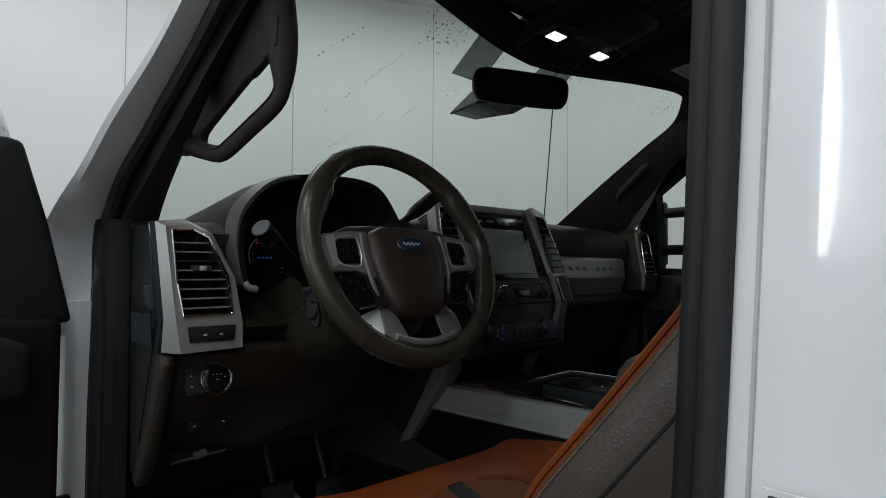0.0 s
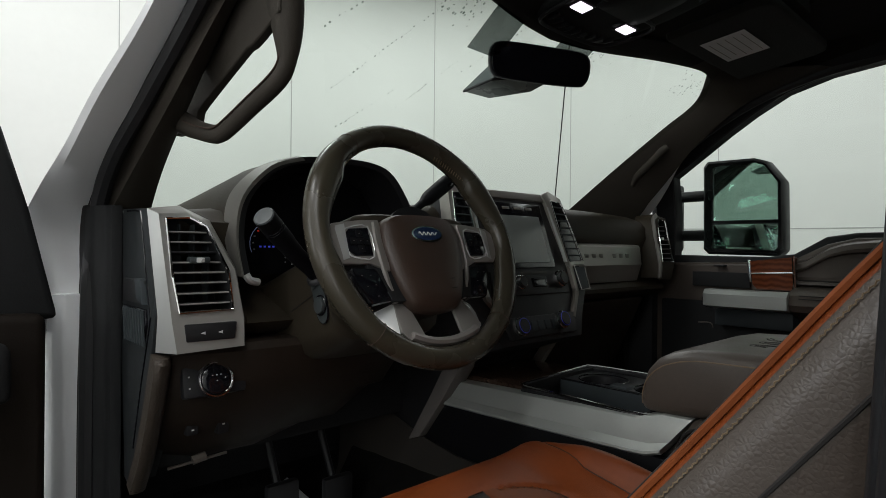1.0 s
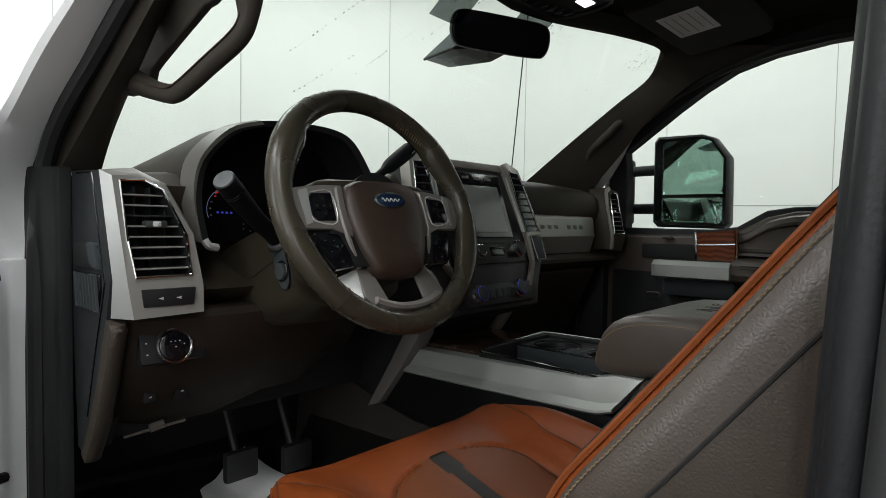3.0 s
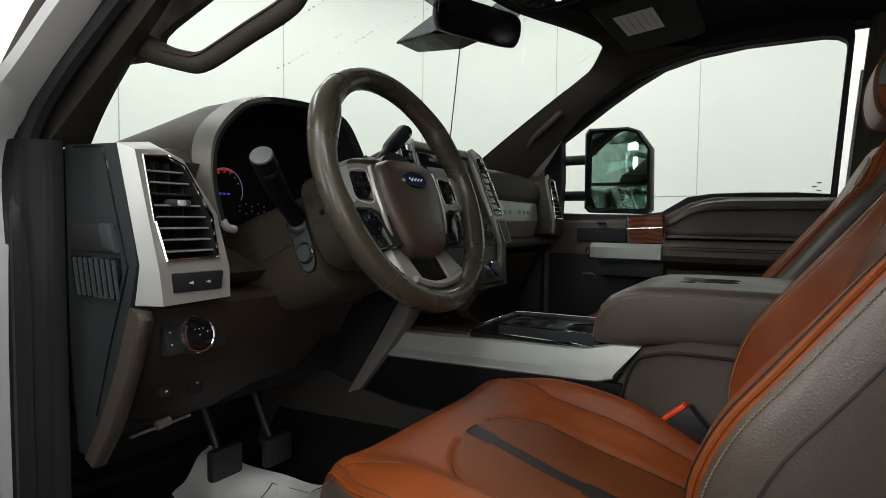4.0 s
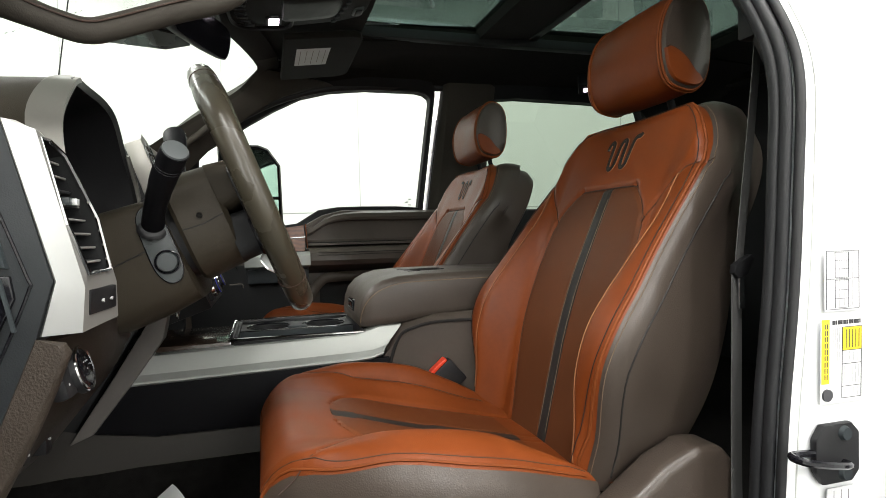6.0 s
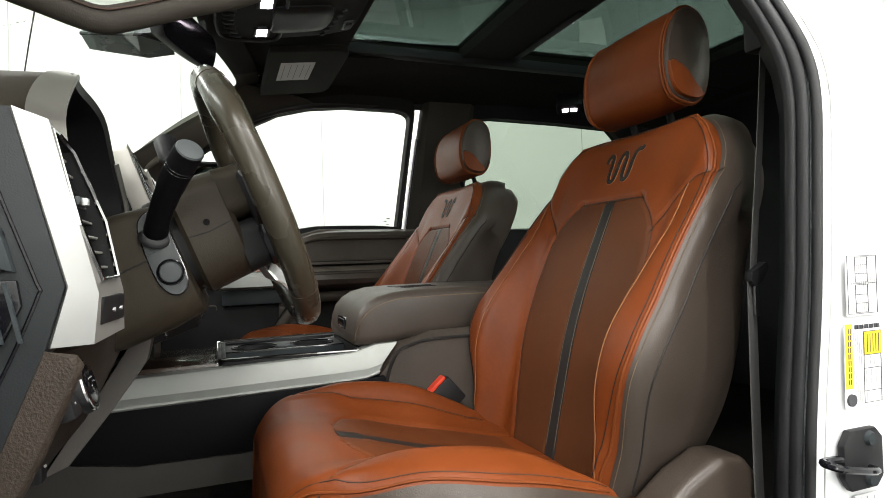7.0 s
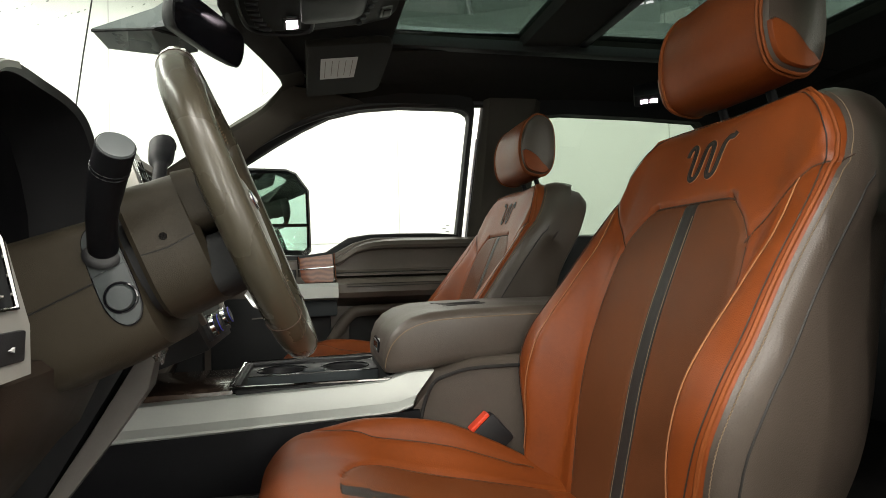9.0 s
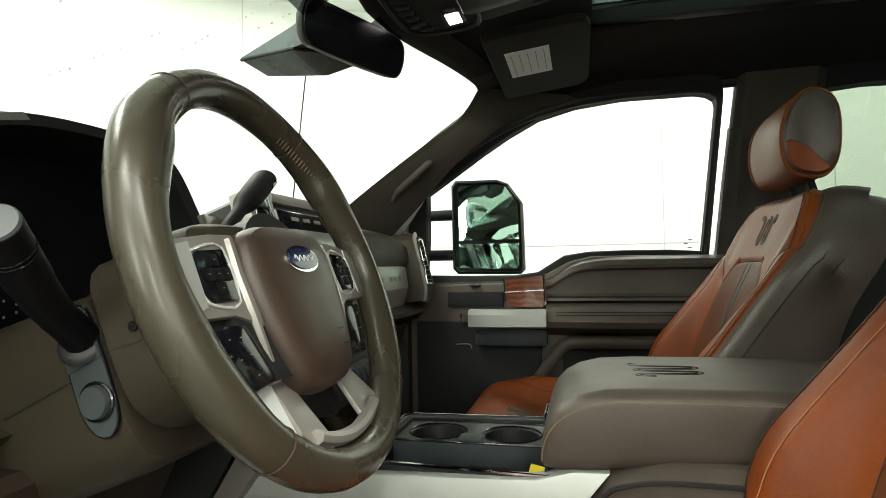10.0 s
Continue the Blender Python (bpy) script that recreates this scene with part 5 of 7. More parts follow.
    for y in (0.518, 0.642):
        part("cup_ring", tube([(0.052 + 0.0485 * math.cos(math.tau * q / 40), y + 0.0485 * math.sin(math.tau * q / 40), 1.2292) for q in range(40)], 0.0014, 5, True), PIANO, holder)
        part("cup_floor", lathe([(0.0425, 0.0), (0.0, 0.0004)], pose(0.052, y, 1.1985), 24), SOOT, holder)
    for s in (-1, 1):
        part("body_gap", tube(smooth_path([(s * 0.1545, 0.402, 1.150), (s * 0.1555, 0.392, 1.190), (s * 0.1615, 0.376, 1.224), (s * 0.1700, 0.350, 1.238), (s * 0.1835, 0.30, 1.249), (s * 0.1865, 0.15, 1.248), (s * 0.1865, 0.0, 1.243)], 5), 0.0032, 6), GROOVE, c, "dark gap round the console rear panel")
    # armrest lid, rounded all round
    lid = []
    for y, z0, z1, hw in ((0.458, 1.243, 1.262, 0.128), (0.455, 1.240, 1.288, 0.138), (0.446, 1.239, 1.309, 0.143), (0.430, 1.239, 1.326, 0.146), (0.408, 1.240, 1.338, 0.148), (0.375, 1.243, 1.346, 0.149), (0.32, 1.250, 1.349, 0.150), (0.20, 1.258, 1.350, 0.150), (0.0, 1.264, 1.348, 0.150), (-0.08, 1.264, 1.340, 0.148), (-0.10, 1.268, 1.325, 0.142)):
        r = min(0.02, (z1 - z0) * 0.4)
        pts = []
        for cx, cz, a0 in ((hw - r, z1 - r, 0), (-hw + r, z1 - r, 90), (-hw + r, z0 + r, 180), (hw - r, z0 + r, 270)):
            for q in range(5):
                a = radians(a0 + 22.5 * q)
                pts.append((cx + r * math.cos(a), y, cz + r * math.sin(a)))
        lid.append(pts)
    arm = part("armrest_lid", loft(lid), MOCHA, c, "mocha leather armrest lid")
    for s in (-1, 1):
        part("stitch_line", tube(smooth_path([(s * 0.1478, -0.07, 1.333), (s * 0.1496, 0.2, 1.3345), (s * 0.1492, 0.33, 1.333), (s * 0.1478, 0.375, 1.330), (s * 0.1468, 0.408, 1.321), (s * 0.1452, 0.430, 1.308), (s * 0.1428, 0.446, 1.290), (s * 0.1385, 0.4550, 1.268), (s * 0.1330, 0.4575, 1.250)], 5), 0.0011, 5), ZIGZAG, arm, "pale lid stitching")
    part("latch", box((-0.042, 0.448, 1.262), (0.042, 0.4585, 1.290), 0.004), PIANO, arm)
    part("latch_edge", tube([(-0.036, 0.4595, 1.268), (0.036, 0.4595, 1.268), (0.036, 0.4590, 1.285), (-0.036, 0.4590, 1.285)], 0.0012, 6, True), PLATE, arm)
    top = lambda y: curve_at(y, [(0.0, 1.3482), (0.20, 1.3502), (0.36, 1.3472), (0.395, 1.3412)])
    mark = [(-sx * 1.25, 0.285 + (h - 0.522) * 1.75, top(0.285 + (h - 0.522) * 1.75) + 0.0004) for sx, h in squiggle()]
    for off in (-0.0036, 0.0036):
        edge = []
        for k, p in enumerate(mark):
            t = V(mark[min(k + 1, len(mark) - 1)]) - V(mark[max(k - 1, 0)])
            n_ = V((-t.y, t.x, 0)).normalized()
            q = V(p) + n_ * off
            edge.append(V((q.x, q.y, top(q.y) + 0.0002)))
        part("embossed_mark", tube(edge, 0.0006, 5), GROOVE, arm, "dark embossed outline of a winding mark")


console()


# ---- seats ----
RECLINE, RAKE = radians(25), radians(9.5)
B_UP, B_OUT, B_O = V((0, -math.sin(RECLINE), math.cos(RECLINE))), V((0, math.cos(RECLINE), math.sin(RECLINE))), V((0, 0.235, 1.10))
C_FW, C_UP, C_O = V((0, math.cos(RAKE), math.sin(RAKE))), V((0, -math.sin(RAKE), math.cos(RAKE))), V((0, 0.234, 1.09))
BACK_TOP = 0.605


def inner(s, k):
    """The side by the console is drawn in past the insert."""
    return s if s < 0.18 else 0.18 + (s - 0.18) * k


def back_w(h):
    return curve_at(h, [(-0.02, 0.205), (0.05, 0.228), (0.107, 0.250), (0.14, 0.260), (0.176, 0.266), (0.21, 0.267), (0.25, 0.263), (0.31, 0.253), (0.362, 0.247), (0.403, 0.244), (0.45, 0.238), (0.51, 0.222), (0.55, 0.200), (0.585, 0.166), (BACK_TOP, 0.130)])


def back_wi(h):
    return curve_at(h, [(0.0, 0.125), (0.15, 0.15), (0.30, 0.15), (0.38, 0.142), (0.415, 0.122), (0.452, 0.084)])


def dip(dist, width=0.0045, depth=0.004):
    return -depth * math.exp(-(dist / width) ** 2)


def back_d(s, h):
    a = abs(s)
    w = back_w(h)
    mid = curve_at(h, [(-0.02, -0.055), (0.09, -0.032), (0.19, -0.013), (0.30, -0.003), (0.6, 0.0)])
    crest = curve_at(h, [(-0.02, 0.0), (0.04, 0.018), (0.105, 0.046), (0.145, 0.056), (0.19, 0.059), (0.236, 0.052), (0.292, 0.038), (0.341, 0.026), (0.38, 0.016), (0.47, 0.005), (0.6, 0.0)])
    edge = curve_at(h, [(-0.02, -0.02), (0.05, 0.012), (0.107, 0.046), (0.14, 0.060), (0.176, 0.064), (0.21, 0.062), (0.25, 0.053), (0.31, 0.040), (0.362, 0.029), (0.403, 0.020), (0.45, 0.008), (0.51, -0.008), (0.6, -0.018)])
    d = mid + 0.005 * sm(0.0, 0.14, a) + (crest - mid) * sm(0.158, 0.205, a)
    if a > 0.205:
        k = min((a - 0.205) / max(w - 0.205, 0.02), 1.0)
        d += (edge - d) * (0.45 * k + 0.55 * k * k)
        d += 0.003 * math.sin(math.pi * k) * sm(0.5, 0.35, h)
    e = max(w - a, 0.0)
    if e < 0.012:
        q = (0.012 - e) / 0.012
        rim = d + (edge - 0.009 - d) * (1 - math.sqrt(max(1 - q * q, 0)))
    else:
        rim = d
    t = BACK_TOP - h
    if t < 0.04:
        d -= (1 - math.sqrt(max(1 - ((0.04 - t) / 0.04) ** 2, 0))) * 0.035
    d = min(d, rim)
    if h < 0.458:
        d += dip(a - back_wi(h))
        d += dip(a - 0.0150, 0.0025, 0.0022) * sm(0.46, 0.44, h)
        d += dip(a - 0.205, 0.003, 0.002) * sm(0.45, 0.40, h)
    if a < 0.1:
        d += dip(h - 0.452 + 0.004 * (a / 0.09) ** 2)
    if 0.135 < a < w:
        d += dip((h - yoke_line(a)) * 0.65)
    return d


def yoke_line(a):
    return 0.385 + (a - 0.14) * 1.16 if a < 0.21 else 0.466 + (a - 0.21) * 0.5


def back_zone(s, h):
    a = abs(s)
    if h < 0.452 and a < back_wi(h):
        return "stripe" if a < 0.0150 else ("insert_l" if s < 0 else "insert_r")
    if a > 0.12 and h < yoke_line(a):
        return "bolster_l" if s < 0 else "bolster_r"
    return "yoke"


def back_p(s, h, d):
    return B_O + V((inner(s, 0.80), 0, 0)) + B_UP * h + B_OUT * d


def cush_w(l):
    return curve_at(l, [(-0.03, 0.215), (0.1, 0.262), (0.2, 0.286), (0.28, 0.286), (0.34, 0.268), (0.40, 0.238), (0.46, 0.200)])


def cush_wi(l):
    if l > 0.352:
        return 0.0
    return 0.130 * math.sqrt(max(1 - (max(l - 0.262, 0) / 0.09) ** 2.4, 0.0))


def cush_seam(l):
    return 0.176 + max(l - 0.29, 0) * 0.42


def cush_d(s, l):
    a = abs(s)
    w = cush_w(l)
    mid = curve_at(l, [(-0.03, -0.02), (0.1, -0.012), (0.2, -0.006), (0.36, 0.010), (0.46, 0.006)])
    crest = curve_at(l, [(-0.03, 0.0), (0.07, 0.030), (0.17, 0.054), (0.30, 0.050), (0.38, 0.028), (0.46, 0.010)])
    edge = curve_at(l, [(-0.03, 0.0), (0.11, 0.028), (0.2, 0.038), (0.3, 0.040), (0.38, 0.014), (0.46, 0.0)])
    d = mid + (crest - mid) * sm(0.12, 0.225, a)
    if a > 0.23:
        d += (edge - d) * sm(0.23, w, a) * 0.8
    e = max(w - a, 0.0)
    if e < 0.024:
        q = (0.024 - e) / 0.024
        d += (edge - 0.012 - d) * (1 - math.sqrt(max(1 - q * q, 0)))
    wi = cush_wi(l)
    if wi > 0.02:
        d += dip(a - wi, 0.005, 0.005)
        if l < 0.349:
            d += dip(a - 0.0150, 0.0025, 0.0022)
    if l > 0.02:
        d += dip(a - cush_seam(l), 0.004, 0.003)
    return d


def cush_zone(s, l):
    a = abs(s)
    if l > 0.0 and a < cush_wi(l):
        return "stripe" if a < 0.0150 and l < 0.349 else ("insert_l" if s < 0 else "insert_r")
    if a > cush_seam(l):
        return "bolster_l" if s < 0 else "bolster_r"
    return "front"


def cush_p(s, v, d):
    """v runs along the cushion and then down over the front roll."""
    x = V((inner(s, 0.50), 0, 0))
    if v <= 0.40:
        return C_O + x + C_FW * (v * 0.94) + C_UP * d
    q = (v - 0.40) / 0.055
    if q <= 1.5:
        return C_O + x + C_FW * (0.376 + 0.055 * math.sin(q)) + C_UP * (d - 0.055 * (1 - math.cos(q)))
    return C_O + x + C_FW * (0.376 + 0.055 * math.sin(1.5) - (v - 0.4825) * 0.12) + C_UP * (d - 0.055 * (1 - math.cos(1.5)) - (v - 0.4825))


def zoned(nu, nv, v0, v1, width, point, zone):
    """One fine skin, cut along the seams into a bmesh a panel."""
    pts = [[None] * (nu + 1) for _ in range(nv + 1)]
    for j in range(nv + 1):
        v = v0 + (v1 - v0) * j / nv
        w = width(v)
        for i in range(nu + 1):
            u = -1 + 2 * i / nu
            u = math.copysign(abs(u) ** 0.92, u)
            pts[j][i] = (w * u, v)
    zones = {}
    for j in range(nv):
        for i in range(nu):
            s = (pts[j][i][0] + pts[j + 1][i + 1][0]) / 2
            v = (pts[j][i][1] + pts[j + 1][i + 1][1]) / 2
            zones.setdefault(zone(s, v), []).append((j, i))
    out = {}
    for z, cells in zones.items():
        bm = bmesh.new()
        seen = {}
        def vert(j, i):
            if (j, i) not in seen:
                seen[(j, i)] = bm.verts.new(point(*pts[j][i]))
            return seen[(j, i)]
        for j, i in cells:
            bm.faces.new((vert(j, i), vert(j, i + 1), vert(j + 1, i + 1), vert(j + 1, i)))
        out[z] = bm
    return out


LOOKS = {"stripe": CHAR, "insert_l": INSERT, "insert_r": INSERT}


def seat(x, label):
    st = thing("front_seat", (0, 0.2, 0.86), label, "seat", "front seats")
    # backrest panels
    for z, bm in zoned(132, 150, -0.02, BACK_TOP, back_w, lambda s, h: back_p(s, h, back_d(s, h)), back_zone).items():
        part({"stripe": "back_stripe", "insert_l": "back_insert", "insert_r": "back_insert", "bolster_l": "back_bolster", "bolster_r": "back_bolster", "yoke": "back_yoke"}[z], bm, LOOKS.get(z, TAN), st, {"stripe": "charcoal centre stripe", "yoke": "saddle leather upper panel"}.get(z, ""), sharp=70)
    edge = []
    hs = [-0.02 + (BACK_TOP + 0.02) * k / 40 for k in range(41)]
    for h in hs:
        edge.append((-back_w(h), h, -1.0, 0.0))
    for k in range(1, 16):
        u = -1 + 2 * k / 16
        edge.append((back_w(BACK_TOP) * u, BACK_TOP, 0.55 * u, 1.0))
    for h in hs[::-1]:
        edge.append((back_w(h), h, 1.0, 0.0))
    nrm = []
    for k in range(len(edge)):
        p, q = edge[max(k - 3, 0)], edge[min(k + 3, len(edge) - 1)]
        t = V((q[0] - p[0], q[1] - p[1], 0)).normalized()
        nrm.append((-t.y, t.x))
    edge = [(e[0], e[1], n_[0], n_[1]) for e, n_ in zip(edge, nrm)]
    rows = []
    for out, dd, a in ((0.0, 0.0, 0), (0.006, -0.008, 0), (0.008, -0.022, 0), (0.004, -0.045, 0), (-0.004, -0.070, 0), (-0.014, -0.085, 1), (-0.022, -0.12, 1), (-0.034, -0.145, 1), (-0.07, -0.158, 1)):
        row = []
        for s, h, os, oh in edge:
            low = 1 - sm(0, 0.3, h)
            d = back_d(s * 0.999, h) + dd if not a else dd * (1 - 0.4 * sm(0.25, 0.6, h)) - 0.02 * low
            if a:
                d = min(d, back_d(s * 0.999, h) - 0.075 + (dd + 0.085))
            row.append(back_p(s + os * out, h + oh * out + max(oh, 0.0) * 0.60 * min(-dd, 0.11), d))
        if a:
            for _ in range(16):
                row = [row[0]] + [(row[k - 1] + row[k] * 2 + row[k + 1]) / 4 for k in range(1, len(row) - 1)] + [row[-1]]
        rows.append(row)
    part("back_shell", loft(rows, closed=False), SEATSIDE, st, "mocha leather seat side")
    bm = bmesh.new()
    bm.faces.new([bm.verts.new(p) for p in rows[-1]])
    part("back_panel", bm, SEATSIDE, st)
    for off, rad, m in ((0.955, 0.0007, GROOVE), (0.985, 0.0027, PIPE)):
        g = (1 - off) * 0.2
        path = [back_p(e[0] - e[2] * g, e[1] - e[3] * g, back_d(e[0] - e[2] * g, e[1] - e[3] * g) + 0.0012) for e in edge]
        part("piping" if m is PIPE else "edge_stitch", tube(path, rad, 6), m, st, "orange leather piping" if m is PIPE else "dark edge stitching")
    path = [back_p(e[0] + e[2] * 0.0045, e[1] + e[3] * 0.0045, back_d(e[0] * 0.999, e[1]) - 0.004) for e in edge]
    fine = smooth_path(path, 8)
    part("side_stitch", tube([p + B_OUT * (0.0005 if k % 2 else -0.0005) for k, p in enumerate(fine)], 0.0006, 4), ZIGZAG, st, "pale zigzag stitching")
    for s in (-1, 1):
        path = [back_p(s * (back_w(h) + 0.0056), h, back_d(back_w(h) * 0.999, h) - 0.037) for h in (k / 30 * 0.55 for k in range(31))]
        part("side_seam", tube(path, 0.0015, 6), GROOVE, st, "deep dark side seam")
        path = [back_p(s * (back_wi(h) + 0.0006), h, back_d(back_wi(h), h) + 0.0006) for h in (0.0 + 0.452 * k / 40 for k in range(41))]
        part("seam", tube(path, 0.0007, 5), SEAM, st)
        path = [back_p(s * a, yoke_line(a), back_d(a, yoke_line(a)) + 0.001) for a in (0.137 + 0.108 * k / 16 for k in range(17))]
        part("seam", tube(path, 0.0008, 5), SEAM, st)
        path = [back_p(s * 0.0153, h, back_d(0.0153, h) + 0.0006) for h in (0.43 * k / 40 for k in range(41))]
        part("seam", tube(path, 0.0009, 5), GROOVE, st)
        path = [back_p(s * 0.0128, h, back_d(0.0128, h) + 0.0003) for h in (0.43 * k / 40 for k in range(41))]
        part("thread", tube(path, 0.0005, 4), ZIGZAG, st)
        # thread line up the bolster
        path = [back_p(s * 0.205, h, back_d(0.205, h) + 0.0016) for h in (0.0 + 0.452 * k / 40 for k in range(41))]
        part("thread", tube(path, 0.0009, 5), THREAD, st, "pale tan seam thread")
    path = [back_p(a, 0.452 - 0.004 * (a / 0.09) ** 2, back_d(a, 0.452 - 0.004 * (a / 0.09) ** 2) + 0.001) for a in (-0.088 + 0.176 * k / 20 for k in range(21))]
    part("seam", tube(path, 0.0013, 5), SEAM, st)
    mark = [back_p(s, h, back_d(s, h) + 0.0004) for s, h in squiggle(1.16)]
    part("mark_edge", tube(mark, 0.0064, 6, flat=0.16, side=B_OUT), THREAD, st, "pale stitched edge of the mark")
    part("embossed_mark", tube([p + B_OUT * 0.0004 for p in mark], 0.0053, 6, flat=0.22, side=B_OUT), GROOVE, st, "dark embossed winding mark")
    part("mark_core", tube([p + B_OUT * 0.0011 for p in mark[3:-3]], 0.0017, 6, flat=0.4, side=B_OUT), CHAR, st)

    # cushion panels
    total = 0.62
    for z, bm in zoned(120, 150, -0.075, total, lambda v: cush_w(min(v, 0.46)), lambda s, v: cush_p(s, v, cush_d(s, min(v, 0.46))), lambda s, v: cush_zone(s, v)).items():
        part({"stripe": "cushion_stripe", "insert_l": "cushion_insert", "insert_r": "cushion_insert", "bolster_l": "cushion_bolster", "bolster_r": "cushion_bolster", "front": "cushion_front"}[z], bm, {"stripe": CHAR, "insert_l": CUSHION_IN, "insert_r": CUSHION_IN}.get(z, TAN), st, {"stripe": "charcoal centre stripe"}.get(z, ""), sharp=70)
    for s in (-1, 1):
        rows = []
        vs = [-0.03 + (total + 0.03) * k / 50 for k in range(51)]
        for out, drop in ((0.0, 0.0), (0.006, 0.012), (0.012, 0.03), (0.014, 0.07), (0.006, 0.125), (-0.02, 0.14)):
            row = []
            for v in vs:
                p = cush_p(s * cush_w(min(v, 0.46)) * 0.999, v, cush_d(cush_w(min(v, 0.46)) * 0.999, min(v, 0.46)))
                down = drop if v < 0.40 else drop * max(0.15, 1 - (v - 0.40) / 0.12)
                row.append(p + V((s * out, -0.3 * drop * sm(0.36, 0.5, v), -down)))
            rows.append(row)
        part("cushion_side", loft(rows, closed=False), SEATSIDE, st, "mocha leather cushion side")
        for off, up, m in ((0.99, 0.0, PIPE), (0.965, 0.0002, SEAM)):
            path = [cush_p(s * cush_w(min(v, 0.46)) * off, v, cush_d(cush_w(min(v, 0.46)) * off, min(v, 0.46)) + up) for v in vs[2:44]]
            part("piping" if m is PIPE else "edge_stitch", tube(path, 0.0018 if m is PIPE else 0.0007, 6), m, st)
        path = [cush_p(s * cush_seam(l), l, cush_d(cush_seam(l), l) + 0.001) for l in (0.0 + 0.44 * k / 24 for k in range(25))]
        part("seam", tube(path, 0.0008, 5), SEAM, st)
        path = [cush_p(s * 0.0153, l, cush_d(0.0153, l) + 0.0008) for l in (0.0 + 0.346 * k / 24 for k in range(25))]
        part("seam", tube(path, 0.0007, 5), SEAM, st)
        # side shield at the hinge
        part("side_shield", prism([(0.40, 0.90), (0.37, 0.950), (0.285, 1.010), (0.205, 1.070), (0.145, 1.112), (0.092, 1.134), (0.052, 1.130), (0.026, 1.100), (0.010, 1.03), (-0.01, 0.90)], "x", min(s * 0.222, s * (0.286 if s < 0 else 0.225)), max(s * 0.222, s * (0.286 if s < 0 else 0.225)), 0.0 if s > 0 else 0.016, 4), SEATSIDE, st, "mocha plastic hinge cover")
    path = []
    for k in range(61):
        u = math.cos(math.pi * k / 60)
        l = 0.262 + 0.09 * (1 - u * u) ** (1 / 2.4)
        path.append(cush_p(0.130 * u, l, cush_d(0.130 * u, l) + 0.001))
    for s in (1, -1):
        line = [cush_p(s * cush_wi(l), l, cush_d(cush_wi(l), l) + 0.001) for l in (0.02 + 0.245 * k / 20 for k in range(21))]
        part("seam", tube(line, 0.0009, 5), SEAM, st)
    part("seam", tube(path, 0.0009, 5), SEAM, st)
    part("seat_base", box((-0.20, 0.0, 0.86), (0.20, 0.56, 1.045), 0.02), BLACK, st)

    # headrest
    prof = [(-0.035, 1.656), (0.000, 1.672), (0.014, 1.72), (0.012, 1.78), (-0.006, 1.832), (-0.036, 1.861), (-0.066, 1.854), (-0.086, 1.82), (-0.090, 1.75), (-0.082, 1.69), (-0.062, 1.660)]
    ring0 = smooth_path([(0, y, z) for y, z in prof], 4, True)
    ring0 = [V((0, p.y, 1.749 + (p.z - 1.758) * 0.85)) for p in ring0]
    mid = V((0, -0.038, 1.749))
    def ring(px, k):
        return [V((px, mid.y + (p.y - mid.y) * k, mid.z + (p.z - mid.z) * k)) for p in ring0]
    xs_ = [-0.108, -0.09, -0.05, 0.0, 0.05, 0.09, 0.108]
    hr = part("headrest", loft([ring(px, 1.0 - 0.05 * (px / 0.108) ** 4) for px in xs_], caps=False), TAN, st, "saddle leather headrest")
    for s in (-1, 1):
        part("headrest_side", loft([ring(s * 0.108, 0.95), ring(s * 0.116, 0.92), ring(s * 0.121, 0.85), ring(s * 0.124, 0.6), ring(s * 0.125, 0.25)]), SEATSIDE, hr, "mocha headrest side")
        bound = [(0.020, 1.738), (-0.005, 1.733), (-0.030, 1.718), (-0.050, 1.694), (-0.072, 1.683), (-0.100, 1.680)]
        over = lambda y: curve_at(-y, [(-q, z) for q, z in bound])
        full = ring(0.0, 0.885)
        low = [p for p in full if p.z < over(p.y)]
        low = sorted(low, key=lambda p: math.atan2(p.y - mid.y, mid.z - p.z))
        y0, y1 = low[0].y, low[-1].y
        edge_ = low + [V((0, y1 + (y0 - y1) * k / 10, over(y1 + (y0 - y1) * k / 10))) for k in range(1, 10)]
        cen = sum(edge_, V()) / len(edge_)
        part("headrest_corner", loft([[V((s * (0.1185 + dx), cen.y + (p.y - cen.y) * k, cen.z + (p.z - cen.z) * k)) for p in edge_] for dx, k in ((0.0, 1.0), (0.0055, 1.0), (0.0075, 0.95), (0.0080, 0.5))]), TAN, hr, "saddle leather corner of the headrest")
        part("corner_seam", tube([V((s * 0.1243, p.y, p.z)) for p in edge_[len(low) - 1:]], 0.0010, 5), SEAM, hr)
        part("piping", tube(ring(s * 0.1065, 0.962), 0.0028, 6, True), PIPE, hr)
        part("piping", tube(ring(s * 0.1125, 0.945), 0.0024, 6, True), PIPE, hr)
        part("post", tube([(s * 0.05, -0.085, 1.56), (s * 0.05, -0.052, 1.675)], 0.007, 10), STALK, st, "black headrest post")
    st.matrix_basis = Matrix.Translation((x, 0.193, 0.86))
    return st


driver_seat = seat(-0.42, "saddle brown leather front seat with mocha sides and charcoal stripes")
far_seat = copy_thing(driver_seat, Matrix.Translation((0.42, 0.212, 0.86)) @ Matrix.Diagonal((-1, 1, 1, 1)))
# the passenger cushion is set higher
for bit in far_seat.children:
    if max(v.co.z for v in bit.data.vertices) + bit.matrix_basis.translation.z < 1.25:
        bit.matrix_basis = Matrix.Translation((0, 0, 0.028)) @ bit.matrix_basis


# ---- passenger doors ----
def on_side(y, z, off=0.0):
    return V((side_x(z) + off, y, z))


